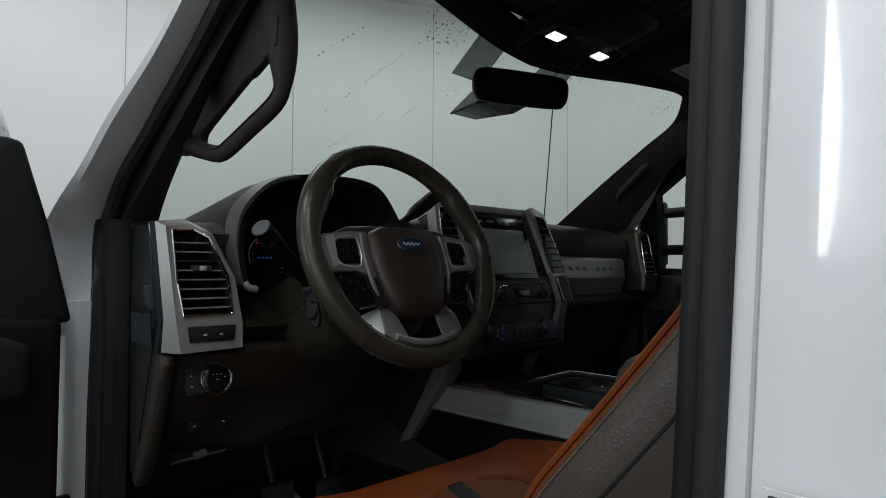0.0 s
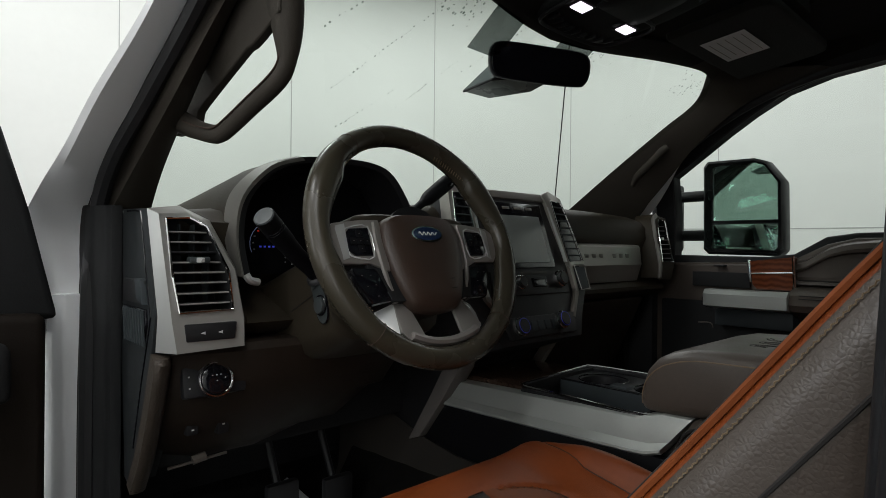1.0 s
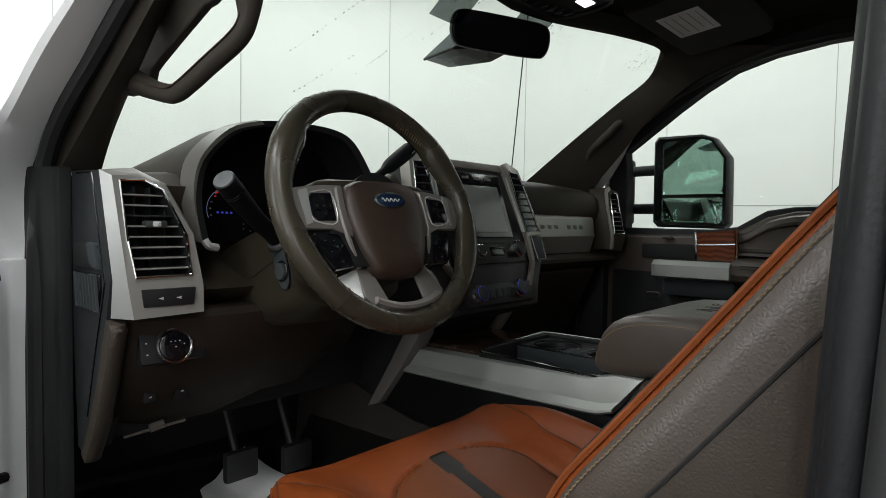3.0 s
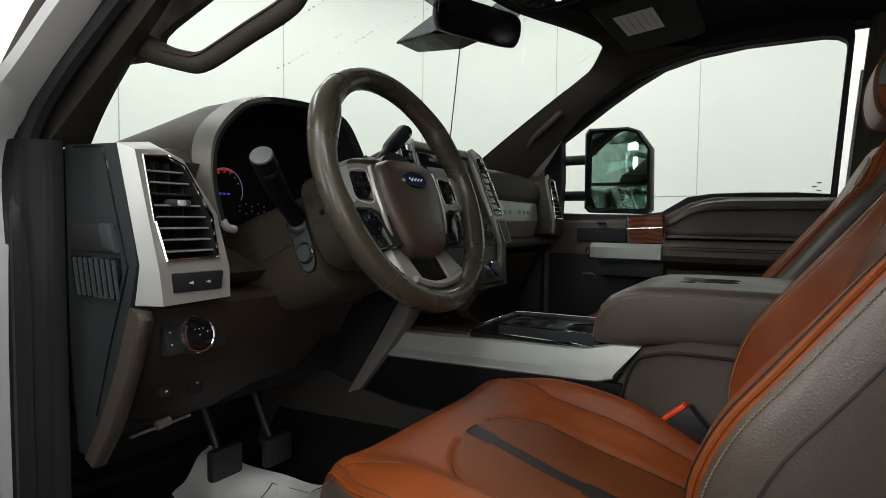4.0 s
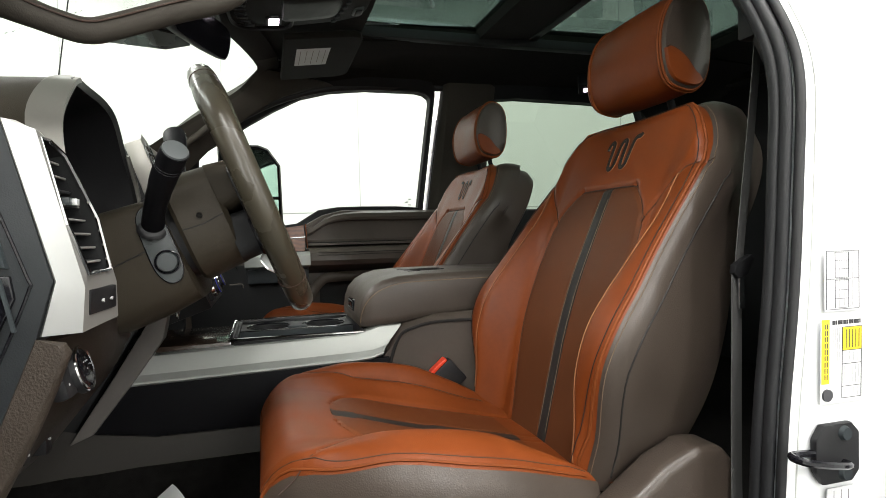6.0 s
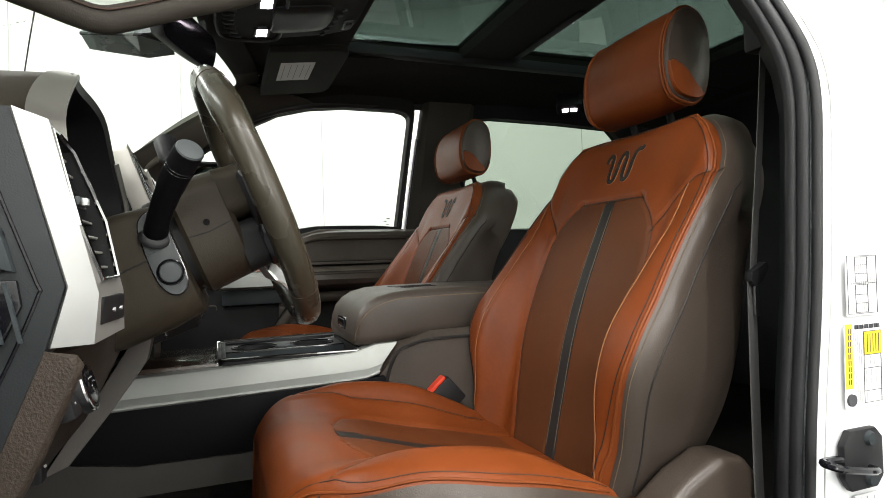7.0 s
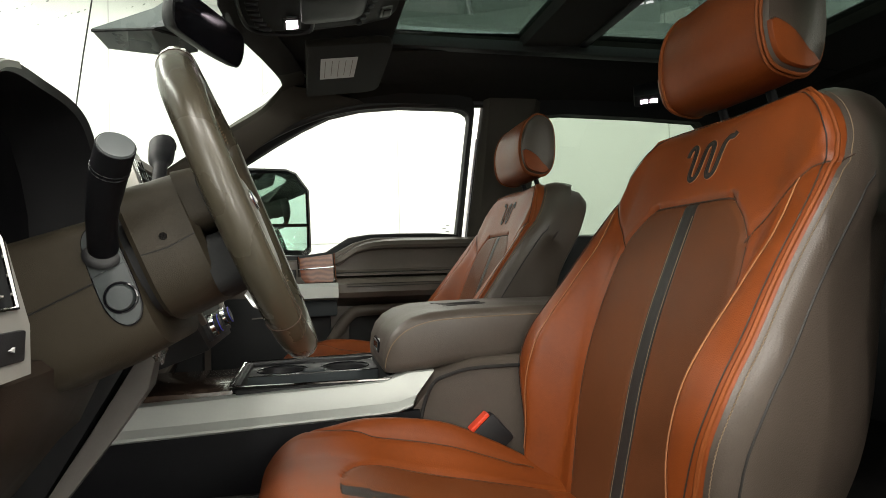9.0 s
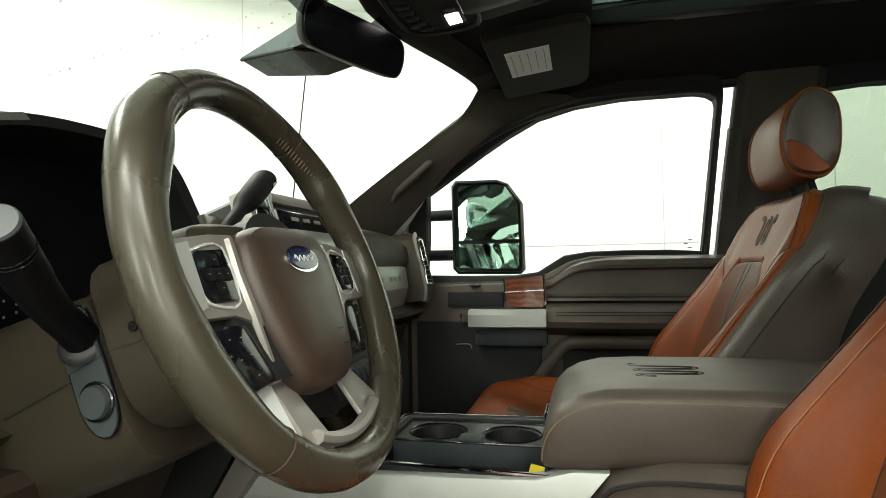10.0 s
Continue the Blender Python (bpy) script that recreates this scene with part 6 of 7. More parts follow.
def frame_ring(inner, outer, off_in, off_out, depth):
    bm = bmesh.new()
    a = [bm.verts.new(on_side(y, z, off_in)) for y, z in inner]
    b = [bm.verts.new(on_side(y, z, off_out)) for y, z in outer]
    a2 = [bm.verts.new(on_side(y, z, off_in + depth)) for y, z in inner]
    b2 = [bm.verts.new(on_side(y, z, off_out + depth)) for y, z in outer]
    n = len(inner)
    for p, q in ((a, b), (b, b2), (b2, a2), (a2, a)):
        for i in range(n):
            j = (i + 1) % n
            bm.faces.new((p[i], p[j], q[j], q[i]))
    return bm


def passenger_side():
    d = thing("passenger_door", (0.86, 0.45, 0.95), "closed passenger door with mocha padding, wood and aluminium trim", "door", kind="structure")
    win = [(0.044, 1.925), (0.049, 1.940), (0.067, 1.951), (0.098, 1.957), (0.285, 1.957), (0.41, 1.945), (0.512, 1.921), (0.60, 1.880), (0.681, 1.835), (0.775, 1.778), (0.858, 1.728), (0.872, 1.60), (0.888, 1.478), (0.74, 1.474), (0.60, 1.474), (0.53, 1.483), (0.45, 1.532), (0.38, 1.542), (0.28, 1.544), (0.15, 1.543), (0.060, 1.540)]
    out = [(0.034, 1.940), (0.037, 1.968), (0.048, 1.985), (0.097, 1.992), (0.285, 1.992), (0.43, 1.980), (0.545, 1.952), (0.64, 1.905), (0.725, 1.855), (0.82, 1.80), (0.905, 1.74), (0.93, 1.60), (0.94, 1.45), (0.74, 1.45), (0.585, 1.45), (0.50, 1.465), (0.43, 1.510), (0.37, 1.520), (0.28, 1.522), (0.15, 1.522), (0.048, 1.52)]
    part("window_frame", frame_ring(win, out, 0.0, -0.012, 0.055), SOOT, d, "black window surround")
    part("window_seal", tube([on_side(y, z, 0.004) for y, z in win], 0.0045, 6, True), RUBBER, d)
    bm = bmesh.new()
    bm.faces.new([bm.verts.new(on_side(y, z, 0.035)) for y, z in win])
    part("window_pane", bm, SIDEGLASS, d).visible_shadow = False
    # small etched mark on the pane
    for k in range(3):
        y, z = 0.092 + 0.012 * (k % 2), 1.575 - 0.011 * k
        part("etched_mark", slab([on_side(y - 0.006, z - 0.002, 0.030), on_side(y + 0.006, z - 0.002, 0.030), on_side(y + 0.006, z + 0.002, 0.030), on_side(y - 0.006, z + 0.002, 0.030)], (0.001, 0, 0), 0), JOINT, d)
    part("lock_pin", tube([(0.872, 0.055, 1.535), (0.872, 0.055, 1.56)], 0.004, 8), BLACK, d)
    # panel
    body = [(0.93, 1.455), (0.60, 1.462), (0.52, 1.472), (0.44, 1.515), (0.37, 1.532), (-0.05, 1.530), (-0.05, 0.92), (0.93, 0.92)]
    part("door_panel", prism(body, "x", 0.835, 0.93, 0.012, 3), MOCHA, d)
    part("door_skin", prism([(0.97, 1.44), (-0.05, 1.49), (-0.05, 0.9), (0.97, 0.9)], "x", 0.935, 0.985, 0.01), PAINT, d, "white outer skin")
    # padded sill roll over an inset field
    rows_ = []
    for y in (0.508, 0.500, 0.485, 0.46, 0.43, 0.40, 0.37, 0.33, 0.28, 0.20, 0.10, 0.0, -0.05):
        zt = curve_at(-y, [(-0.52, 1.462), (-0.485, 1.472), (-0.43, 1.506), (-0.37, 1.522), (-0.28, 1.526), (0.05, 1.526)])
        lip = 0.050 * sm(0.30, 0.46, y)          # the roll is broad and fades towards the front
        rows_.append([(0.875, y, zt + 0.004), (0.838, y, zt + 0.002), (0.818, y, zt - 0.006), (0.812, y, zt - 0.020), (0.814, y, zt - 0.030 + 0.1 * lip), (0.828, y, zt - 0.036 + 0.16 * lip), (0.830, y, max(zt - 0.046, 1.436)), (0.829, y, 1.424), (0.822, y, 1.4145), (0.808, y, 1.412), (0.806, y, 1.404), (0.84, y, 1.396)])
    part("upper_pad", loft(rows_), MOCHA, d, "mocha padded door field with a rolled sill", sharp=24)
    part("pad_seam", tube([(0.8115, 0.50, 1.4145), (0.8115, 0.3, 1.4145), (0.8115, -0.05, 1.4145)], 0.0022, 6), GROOVE, d)
    # armrest shelf
    rings = []
    for y, x0 in ((0.50, 0.72), (0.44, 0.705), (0.3, 0.70), (0.0, 0.71), (-0.05, 0.73)):
        rings.append([(0.84, y, 1.398), (x0 + 0.03, y, 1.392), (x0 + 0.004, y, 1.378), (x0, y, 1.352), (x0 + 0.01, y, 1.335), (0.84, y, 1.30)])
    part("armrest", loft(rings), MOCHA, d, "mocha door armrest")
    for z_ in (1.379, 1.371):
        part("armrest_seam", tube([(0.7045, 0.47, z_), (0.7020, 0.44, z_), (0.6985, 0.3, z_), (0.7085, 0.0, z_)], 0.0014, 5), GROOVE, d)
    pull = part("pull_handle", loft([[(x0, y, 1.384), (x0 - 0.012, y, 1.372), (x0 - 0.010, y, 1.338), (x0 + 0.03, y, 1.330), (x0 + 0.05, y, 1.384)] for y, x0 in ((0.715, 0.712), (0.70, 0.702), (0.60, 0.706), (0.498, 0.715))]), ALU, d, "brushed aluminium door pull")
    wood = part("wood_trim", loft([[(xx, y, z) for y, z in ((0.62, 1.466), (0.512, 1.478), (0.508, 1.40), (0.512, 1.386), (0.60, 1.386), (0.612, 1.40))] for xx in (0.84, 0.80, 0.792)]), WOOD, d, "glossy red-brown wood trim")
    part("chrome_edge", tube([(0.792, 0.622, 1.47), (0.792, 0.618, 1.405)], 0.004, 6), CHROME, wood)
    part("chrome_edge", tube([(0.79, 0.508, 1.482), (0.79, 0.503, 1.392)], 0.004, 6), CHROME, wood)
    part("chrome_edge", tube([(0.791, 0.622, 1.430), (0.790, 0.506, 1.436)], 0.0025, 6), CHROME, wood)
    part("switch_block", box((0.824, 0.63, 1.385), (0.84, 0.80, 1.43), 0.003), SOOT, d)
    part("cubby", box((0.770, 0.50, 1.275), (0.832, 0.71, 1.325), 0.008), SLATE, d, "slate grey door cubby")
    part("speaker_field", box((0.822, 0.52, 1.0), (0.836, 0.90, 1.34), 0.01), SOOT, d)
    part("map_pocket", box((0.76, 0.0, 1.02), (0.84, 0.62, 1.14), 0.012), MOCHA, d)
    part("pocket_back", box((0.826, -0.04, 1.13), (0.838, 0.46, 1.27), 0.003), SOOT, d)
    part("pocket_frame", tube(smooth_path([(0.800, 0.56, 1.13), (0.795, 0.50, 1.22), (0.792, 0.455, 1.276), (0.790, 0.40, 1.288), (0.79, 0.2, 1.289), (0.79, -0.04, 1.289)], 4), 0.019, 10, flat=0.7, side=(1, 0, 0)), MOCHA, d, "mocha frame of the door pocket")
    part("door_hook", tube(smooth_path([(0.80, 0.755, 1.365), (0.79, 0.75, 1.345), (0.80, 0.745, 1.33)], 4), 0.003, 6), CHROME, d)
    part("handle_slot", tube(smooth_path([(0.80, 0.77, 1.275), (0.792, 0.73, 1.277), (0.80, 0.725, 1.262)], 4), 0.002, 6), GREY, d)
    part("door_button", box((0.81, 0.70, 1.447), (0.836, 0.73, 1.452), 0.001), BLACK, d)

    b = thing("b_pillar_right", (0.80, -0.09, 1.4), "dark trimmed centre pillar between the right-hand doors", "pillar", kind="structure")
    rings = [[(side_x(z) - 0.012, 0.024 - 0.05 * (z - 1.53), z), (side_x(z) - 0.04, -0.01, z), (side_x(z) - 0.045, -0.17, z), (side_x(z) - 0.01, -0.20, z), (side_x(z) + 0.03, -0.20, z), (side_x(z) + 0.03, 0.024 - 0.05 * (z - 1.53), z)] for z in (0.9, 1.3, 1.53, 1.7, 1.85, 1.98)]
    part("pillar_trim", loft(rings), PILLAR, b)
    # white paint strip whose shade is part of its colour
    part("outer_strip", loft([[(side_x(z) + 0.012, 0.031 - 0.05 * (z - 1.53), z), (side_x(z) + 0.012, 0.020 - 0.05 * (z - 1.53), z), (side_x(z) + 0.030, 0.020 - 0.05 * (z - 1.53), z), (side_x(z) + 0.030, 0.031 - 0.05 * (z - 1.53), z)] for z in (1.50, 1.7, 1.865)]), SHADED_WHITE, b, "white outer strip, darkened to lilac grey for shade")
    r = thing("rear_door_right", (0.86, -0.6, 0.95), "closed rear door with a tinted window", "door", kind="structure")
    win = [(-0.205, 1.94), (-0.30, 1.948), (-0.6, 1.944), (-0.84, 1.935), (-0.89, 1.90), (-0.92, 1.75), (-0.925, 1.54), (-0.90, 1.525), (-0.5, 1.528), (-0.205, 1.53)]
    out = [(-0.17, 1.985), (-0.30, 1.99), (-0.6, 1.99), (-0.92, 1.98), (-1.02, 1.93), (-1.06, 1.75), (-1.07, 1.50), (-1.0, 1.50), (-0.5, 1.50), (-0.17, 1.50)]
    part("window_frame", frame_ring(win, out, 0.0, -0.012, 0.05), SOOT, r)
    bm = bmesh.new()
    bm.faces.new([bm.verts.new(on_side(y, z, 0.03)) for y, z in win])
    part("window_pane", bm, TINTED, r, "grey tinted pane").visible_shadow = False
    part("door_panel", box((0.835, -1.25, 0.80), (0.92, -0.19, 1.525), 0.012), SOOT, r)
    part("quarter_panel", box((0.78, -1.36, 0.80), (0.92, -1.06, 2.0), 0.01), SOOT, r)


passenger_side()


def left_rear():
    r = thing("rear_door_left", (-0.9, -0.6, 0.95), "closed white rear door with a tinted window", "door", kind="structure")
    zs = [0.9, 1.2, 1.42, 1.53]
    rings = [[(-0.975 + 0.02 * sm(1.3, 1.53, z), -0.155, z), (-0.978 + 0.02 * sm(1.3, 1.53, z), -0.17, z), (-0.978 + 0.02 * sm(1.3, 1.53, z), -1.3, z), (-0.82, -1.3, z), (-0.82, -0.20, z), (-0.90, -0.155, z)] for z in zs]
    part("door_body", loft(rings), PAINT, r)
    win = [(-0.205, 1.94), (-0.6, 1.944), (-0.93, 1.92), (-1.0, 1.54), (-0.205, 1.53)]
    out = [(-0.16, 1.985), (-0.6, 1.99), (-0.99, 1.97), (-1.07, 1.50), (-0.16, 1.50)]
    bm = frame_ring(win, out, 0.03, 0.03, 0.03)
    bm.transform(Matrix.Diagonal((-1, 1, 1, 1)))
    part("window_frame", bm, BLACK, r)
    bm = bmesh.new()
    bm.faces.new([bm.verts.new(V((-on_side(y, z, 0.045).x, y, z))) for y, z in win])
    part("window_pane", bm, TINTED, r).visible_shadow = False
    part("quarter_panel", box((-0.92, -1.36, 0.80), (-0.78, -1.06, 2.0), 0.01), SOOT, r)


left_rear()


# ---- open driver's door, only its hinge end comes into view ----
def driver_door():
    d = thing("driver_door", (-0.93, 1.0, 0.95), "open driver's door with black trim and a wet window", "door", kind="structure")
    m = Matrix.Translation((-0.858, 1.012, 0)) @ pose(0, 0, 0, 0, 0, -83)   # local -y runs along the door
    T = lambda bm: (bm.transform(m), bm)[1]
    part("door_skin", T(box((-0.055, -1.0, 0.75), (0.0, 0.0, 1.46), 0.02, 3)), PAINT, d, "white outer skin")
    # far darker than the passenger door's mocha, standing for shade
    part("door_panel", T(prism([(-0.005, 0.82), (-0.98, 0.82), (-0.98, 1.47), (-0.25, 1.46), (-0.10, 1.405), (-0.005, 1.40)], "x", 0.0, 0.07, 0.014, 3)), DOORSHADE, d)
    part("armrest", T(prism([(-0.06, 1.30), (-0.75, 1.28), (-0.75, 1.36), (-0.10, 1.385), (-0.06, 1.37)], "x", 0.06, 0.14, 0.014, 3)), SOOT, d)
    sw = part("switch_plate", T(box((0.075, -0.33, 1.372), (0.135, -0.10, 1.386), 0.005)), BLACK, d)
    for k in range(4):
        part("switch", T(box((0.085 + 0.022 * (k % 2), -0.16 - 0.05 * (k // 2), 1.384), (0.102 + 0.022 * (k % 2), -0.13 - 0.05 * (k // 2), 1.392), 0.002)), PRINT, sw)
    part("sail_panel", T(prism([(0.015, 1.39), (-0.10, 1.39), (-0.105, 1.62), (-0.085, 1.665), (-0.055, 1.66), (-0.02, 1.54)], "x", 0.0, 0.05, 0.012, 3)), SOOT, d, "black sail panel")
    part("window_frame", T(tube(smooth_path([(0.02, -0.10, 1.46), (0.014, -0.105, 1.62), (-0.01, -0.13, 1.73), (-0.06, -0.25, 1.86), (-0.10, -0.45, 1.93), (-0.11, -0.85, 1.95)], 5), 0.017, 8)), RUBBER, d)
    # door frame in the same white, toned down for shade
    part("outer_frame", T(tube(smooth_path([(-0.01, -0.03, 1.45), (-0.012, -0.065, 1.64), (-0.035, -0.105, 1.75), (-0.085, -0.24, 1.885), (-0.12, -0.45, 1.955), (-0.13, -0.85, 1.975)], 5), 0.015, 8)), SHADED_WHITE, d)
    bm = bmesh.new()
    bm.faces.new([bm.verts.new(p) for p in ((0.0, -0.11, 1.46), (-0.005, -0.115, 1.62), (-0.02, -0.135, 1.73), (-0.07, -0.25, 1.86), (-0.105, -0.45, 1.93), (-0.11, -0.85, 1.95), (0.0, -0.9, 1.47))])
    part("window_pane", T(bm), SIDEGLASS, d).visible_shadow = False
    part("pocket", T(box((0.06, -0.7, 0.95), (0.12, -0.05, 1.14), 0.02)), GREY, d)
    part("hinge", box((-0.905, 1.005, 1.36), (-0.845, 1.08, 1.41), 0.006), PAINT, d)
    part("check_strap", tube(smooth_path([(-0.828, 1.035, 1.10), (-0.86, 1.015, 1.105), (-0.93, 1.01, 1.10)], 4), 0.008, 8), BLACK, d)


driver_door()


# ---- roof equipment ----
def roof_gear():
    o = thing("overhead_console", (0, 0.58, 1.97), "dark overhead console with two lit map lamps", "overhead console")
    UP = 0.020
    rings = []
    for y, z, hw in ((0.745, 1.955, 0.06), (0.735, 1.930, 0.085), (0.70, 1.919, 0.115), (0.64, 1.920, 0.135), (0.55, 1.931, 0.140), (0.45, 1.949, 0.137), (0.40, 1.962, 0.130), (0.385, 1.975, 0.115)):
        ring = []
        for q in range(13):
            a = math.pi * q / 12
            ring.append((-hw * math.copysign(abs(math.cos(a)) ** 0.35, math.cos(a)), y, z + UP + 0.030 * (1 - math.sin(a) ** 0.5)))
        rings.append(ring + [(hw, y, z + UP + 0.045), (-hw, y, z + UP + 0.045)])
    part("console_body", loft(rings), SOOT, o)
    under = lambda y: curve_at(-y, [(-0.735, 1.930), (-0.70, 1.919), (-0.64, 1.920), (-0.55, 1.931), (-0.45, 1.949), (-0.40, 1.962)]) + UP
    # rounded front pod with a slotted sound grille
    pod = smooth_path([(x, y, 0) for x, y in ((-0.118, 0.575), (-0.124, 0.64), (-0.105, 0.690), (-0.05, 0.706), (0.05, 0.706), (0.105, 0.690), (0.124, 0.64), (0.118, 0.575), (0.05, 0.566), (-0.05, 0.566))], 4, True)
    part("pod_edge", tube([(p.x, p.y, under(p.y) - 0.001) for p in pod], 0.0042, 8, True), BLACK, o, "black rim of the lamp pod")
    for k in range(9):
        x = -0.096 + 0.024 * k
        y = 0.668 + 0.018 * (1 - (x / 0.096) ** 2)
        part("grille_bar", box((x - 0.0035, y - 0.016, under(y) - 0.004), (x + 0.0035, y + 0.008, under(y) + 0.006), 0.002), BLACK, o)
    for x in (-0.088, 0.070):
        m = facing((x, 0.609, under(0.609)), (0, -0.12, -1), (0, 1, 0))
        lamp = part("map_lamp", box((-0.026, -0.019, -0.004), (0.026, 0.019, 0.0025), 0.006, 3, m), BLACK, o)
        part("lens", box((-0.020, -0.012, 0.002), (0.020, 0.012, 0.0045), 0.003, 2, m), LENS, lamp, "lit pinkish white lens")
        part("lamp_key", box((0.029, -0.010, 0.0), (0.038, 0.010, 0.003), 0.0015, 2, m), SLATE, o)
    # glasses lid, flat with a rounded rear end
    lid = smooth_path([(x, y, 0) for x, y in ((-0.066, 0.585), (-0.068, 0.53), (-0.066, 0.485), (-0.052, 0.466), (-0.02, 0.460), (0.02, 0.460), (0.052, 0.466), (0.066, 0.485), (0.068, 0.53), (0.066, 0.585), (0.03, 0.590), (-0.03, 0.590))], 3, True)
    part("glasses_lid", loft([[(p.x * k, 0.525 + (p.y - 0.525) * k, under(0.525 + (p.y - 0.525) * k) + h) for p in lid] for k, h in ((1.0, 0.004), (1.0, -0.003), (0.96, -0.0055), (0.6, -0.0075), (0.2, -0.008))]), BLACK, o, "flat black glasses lid")
    part("lid_line", tube([(p.x * 1.03, 0.525 + (p.y - 0.525) * 1.03, under(0.525 + (p.y - 0.525) * 1.03) - 0.0005) for p in lid], 0.0012, 5, True), SLATE, o)
    for k in range(6):
        x, y = -0.035 + 0.027 * k, 0.437 + 0.0058 * k
        part("round_key", lathe([(0.001, 0.004), (0.0062, 0.0036), (0.0072, 0.0)], facing((x, y, under(y)), (0, -0.2, -1), (0, 1, 0)), 16), SLATE, o)
    sq = facing((0.060, 0.412, under(0.412)), (0, -0.25, -1), (0, 1, 0))
    part("roof_switch", box((-0.024, -0.013, -0.006), (0.024, 0.013, 0.004), 0.004, 2, sq), PLATE, o)
    part("switch_rocker", box((-0.016, -0.008, 0.003), (0.016, 0.008, 0.007), 0.003, 2, sq), BLACK, o)

    for x0, x1, lab in ((0.20, 0.60, 1), (-0.60, -0.20, 0)):
        v = thing("sun_visor", ((x0 + x1) / 2, 0.47, 1.96), "dark cloth sun visor folded up under the headliner", "sun visor", "sun visors")
        mz = facing(((x0 + x1) / 2 - (0.012 if lab else 0), 0.478, 1.960), (0, -0.12, -1), (0, 1, 0))
        hw = (x1 - x0) / 2
        edge = [(-hw, 0.105), (-hw, -0.070), (-hw + 0.012, -0.096), (-hw + 0.04, -0.105), (hw - 0.04, -0.105), (hw - 0.012, -0.096), (hw, -0.070), (hw, 0.105)]
        part("visor_board", slab([mz @ V((p, q, -0.010)) for p, q in edge], (mz @ V((0, 0, 0.018))) - (mz @ V((0, 0, 0))), 0.006, 3), LINER, v)
        if lab:
            cx = 0.036
            lb = part("warning_label", box((cx - 0.078, -0.022, 0.0085), (cx + 0.078, 0.070, 0.0092), 0, 1, mz), PALE, v, "white printed warning label")
            for q in range(5):
                yy = 0.058 - 0.017 * q
                part("print_line", box((cx - 0.066 + 0.014 * (q % 2), yy - 0.0006, 0.0092), (cx + 0.06, yy + 0.0008, 0.0095), 0, 1, mz), GREY, lb)

    # inner mirror
    r = thing("rear_view_mirror", (-0.01, 0.79, 1.93), "black rear-view mirror on a windscreen stalk", "mirror")
    face = V((-0.36, -0.90, -0.16)).normalized()
    m = facing((-0.014, 0.757, 1.884), face)
    outl = [(-0.122, 0.006), (-0.118, 0.024), (-0.102, 0.035), (-0.06, 0.038), (0.06, 0.038), (0.102, 0.035), (0.118, 0.024), (0.122, 0.006), (0.120, -0.014), (0.111, -0.030), (0.092, -0.037), (0.0, -0.039), (-0.092, -0.037), (-0.111, -0.030), (-0.120, -0.014)]
    part("housing", loft([smooth_path([m @ V((u * k, v * k, w)) for u, v in outl], 3, True) for k, w in ((0.35, -0.045), (0.8, -0.032), (0.97, -0.012), (1.0, 0.0), (0.99, 0.004))]), BLACK, r)
    part("mirror_pane", loft([smooth_path([m @ V((u * k, v * k, w)) for u, v in outl], 3, True) for k, w in ((0.955, 0.0042), (0.95, 0.0052))]), PIANO, r, "dark mirror glass")
    part("stalk", tube([(-0.014, 0.775, 1.90), (-0.01, 0.80, 1.925), (-0.01, 0.84, 1.915)], 0.013, 10), BLACK, r)
    # wedge-shaped sensor cover against the glass
    s = thing("sensor_cover", (-0.01, 0.88, 1.89), "wedge-shaped sensor cover on the windscreen, greyed to stand for reflections", "sensor cover")
    tip, a, b = V((-0.056, 0.945, 1.856)), V((-0.075, 0.80, 1.925)), V((0.055, 0.80, 1.925))
    lo_a, lo_b = V((-0.075, 0.79, 1.872)), V((0.055, 0.79, 1.868))
    t2 = V((0.03, 0.945, 1.856))
    part("cover", bevelled(loft([[tip, tip + V((0, 0, 0.004)), t2 + V((0, 0, 0.004)), t2], [lo_a + V((0, 0.05, -0.012)), a + V((0, 0.04, -0.03)), b + V((0, 0.04, -0.03)), lo_b + V((0, 0.05, -0.012))], [lo_a, a, b, lo_b]]), 0.003), COVER, s)
    part("cover_rib", tube([tip, lo_a + V((0, 0.05, -0.014)), lo_a + V((0.06, 0.01, -0.004))], 0.003, 6), BLACK, s)
    f = thing("frit_patch", (-0.05, 0.75, 1.93), "dark dotted shade patch on the windscreen behind the mirror", "windscreen patch", kind="structure")
    def glass_pt(u, y, off=-0.004):
        v = (1.26 - y) / 0.60
        return V((u, y - 0.07 * (u / 0.65) ** 2, 1.555 + 0.436 * v + off))
    part("patch", loft([[glass_pt(u, y) for u in (-0.20, -0.16, -0.11)] for y in (0.715, 0.76, 0.80)], closed=False), FRIT, f)
    part("patch", loft([[glass_pt(u, y) for u in (0.02, 0.08, 0.13)] for y in (0.70, 0.745, 0.765)], closed=False), FRIT, f)

    # grab handle on the driver's pillar: a moulded loop with an opening through it
    limb = smooth_path([(-0.700, 0.930, 1.692), (-0.690, 0.870, 1.667), (-0.681, 0.832, 1.655), (-0.676, 0.810, 1.652), (-0.671, 0.788, 1.659), (-0.662, 0.735, 1.682), (-0.656, 0.682, 1.702), (-0.653, 0.663, 1.718), (-0.653, 0.656, 1.745), (-0.656, 0.658, 1.80), (-0.656, 0.672, 1.87)], 5)
    part("grab_handle", tube(limb, [0.019 - 0.0055 * sm(0, 8, k) + 0.013 * sm(36, 46, k) for k in range(len(limb))], 14, flat=0.85, side=(1, 0, 0)), PILLAR, A_PILLAR[-1], "dark brown grab handle")
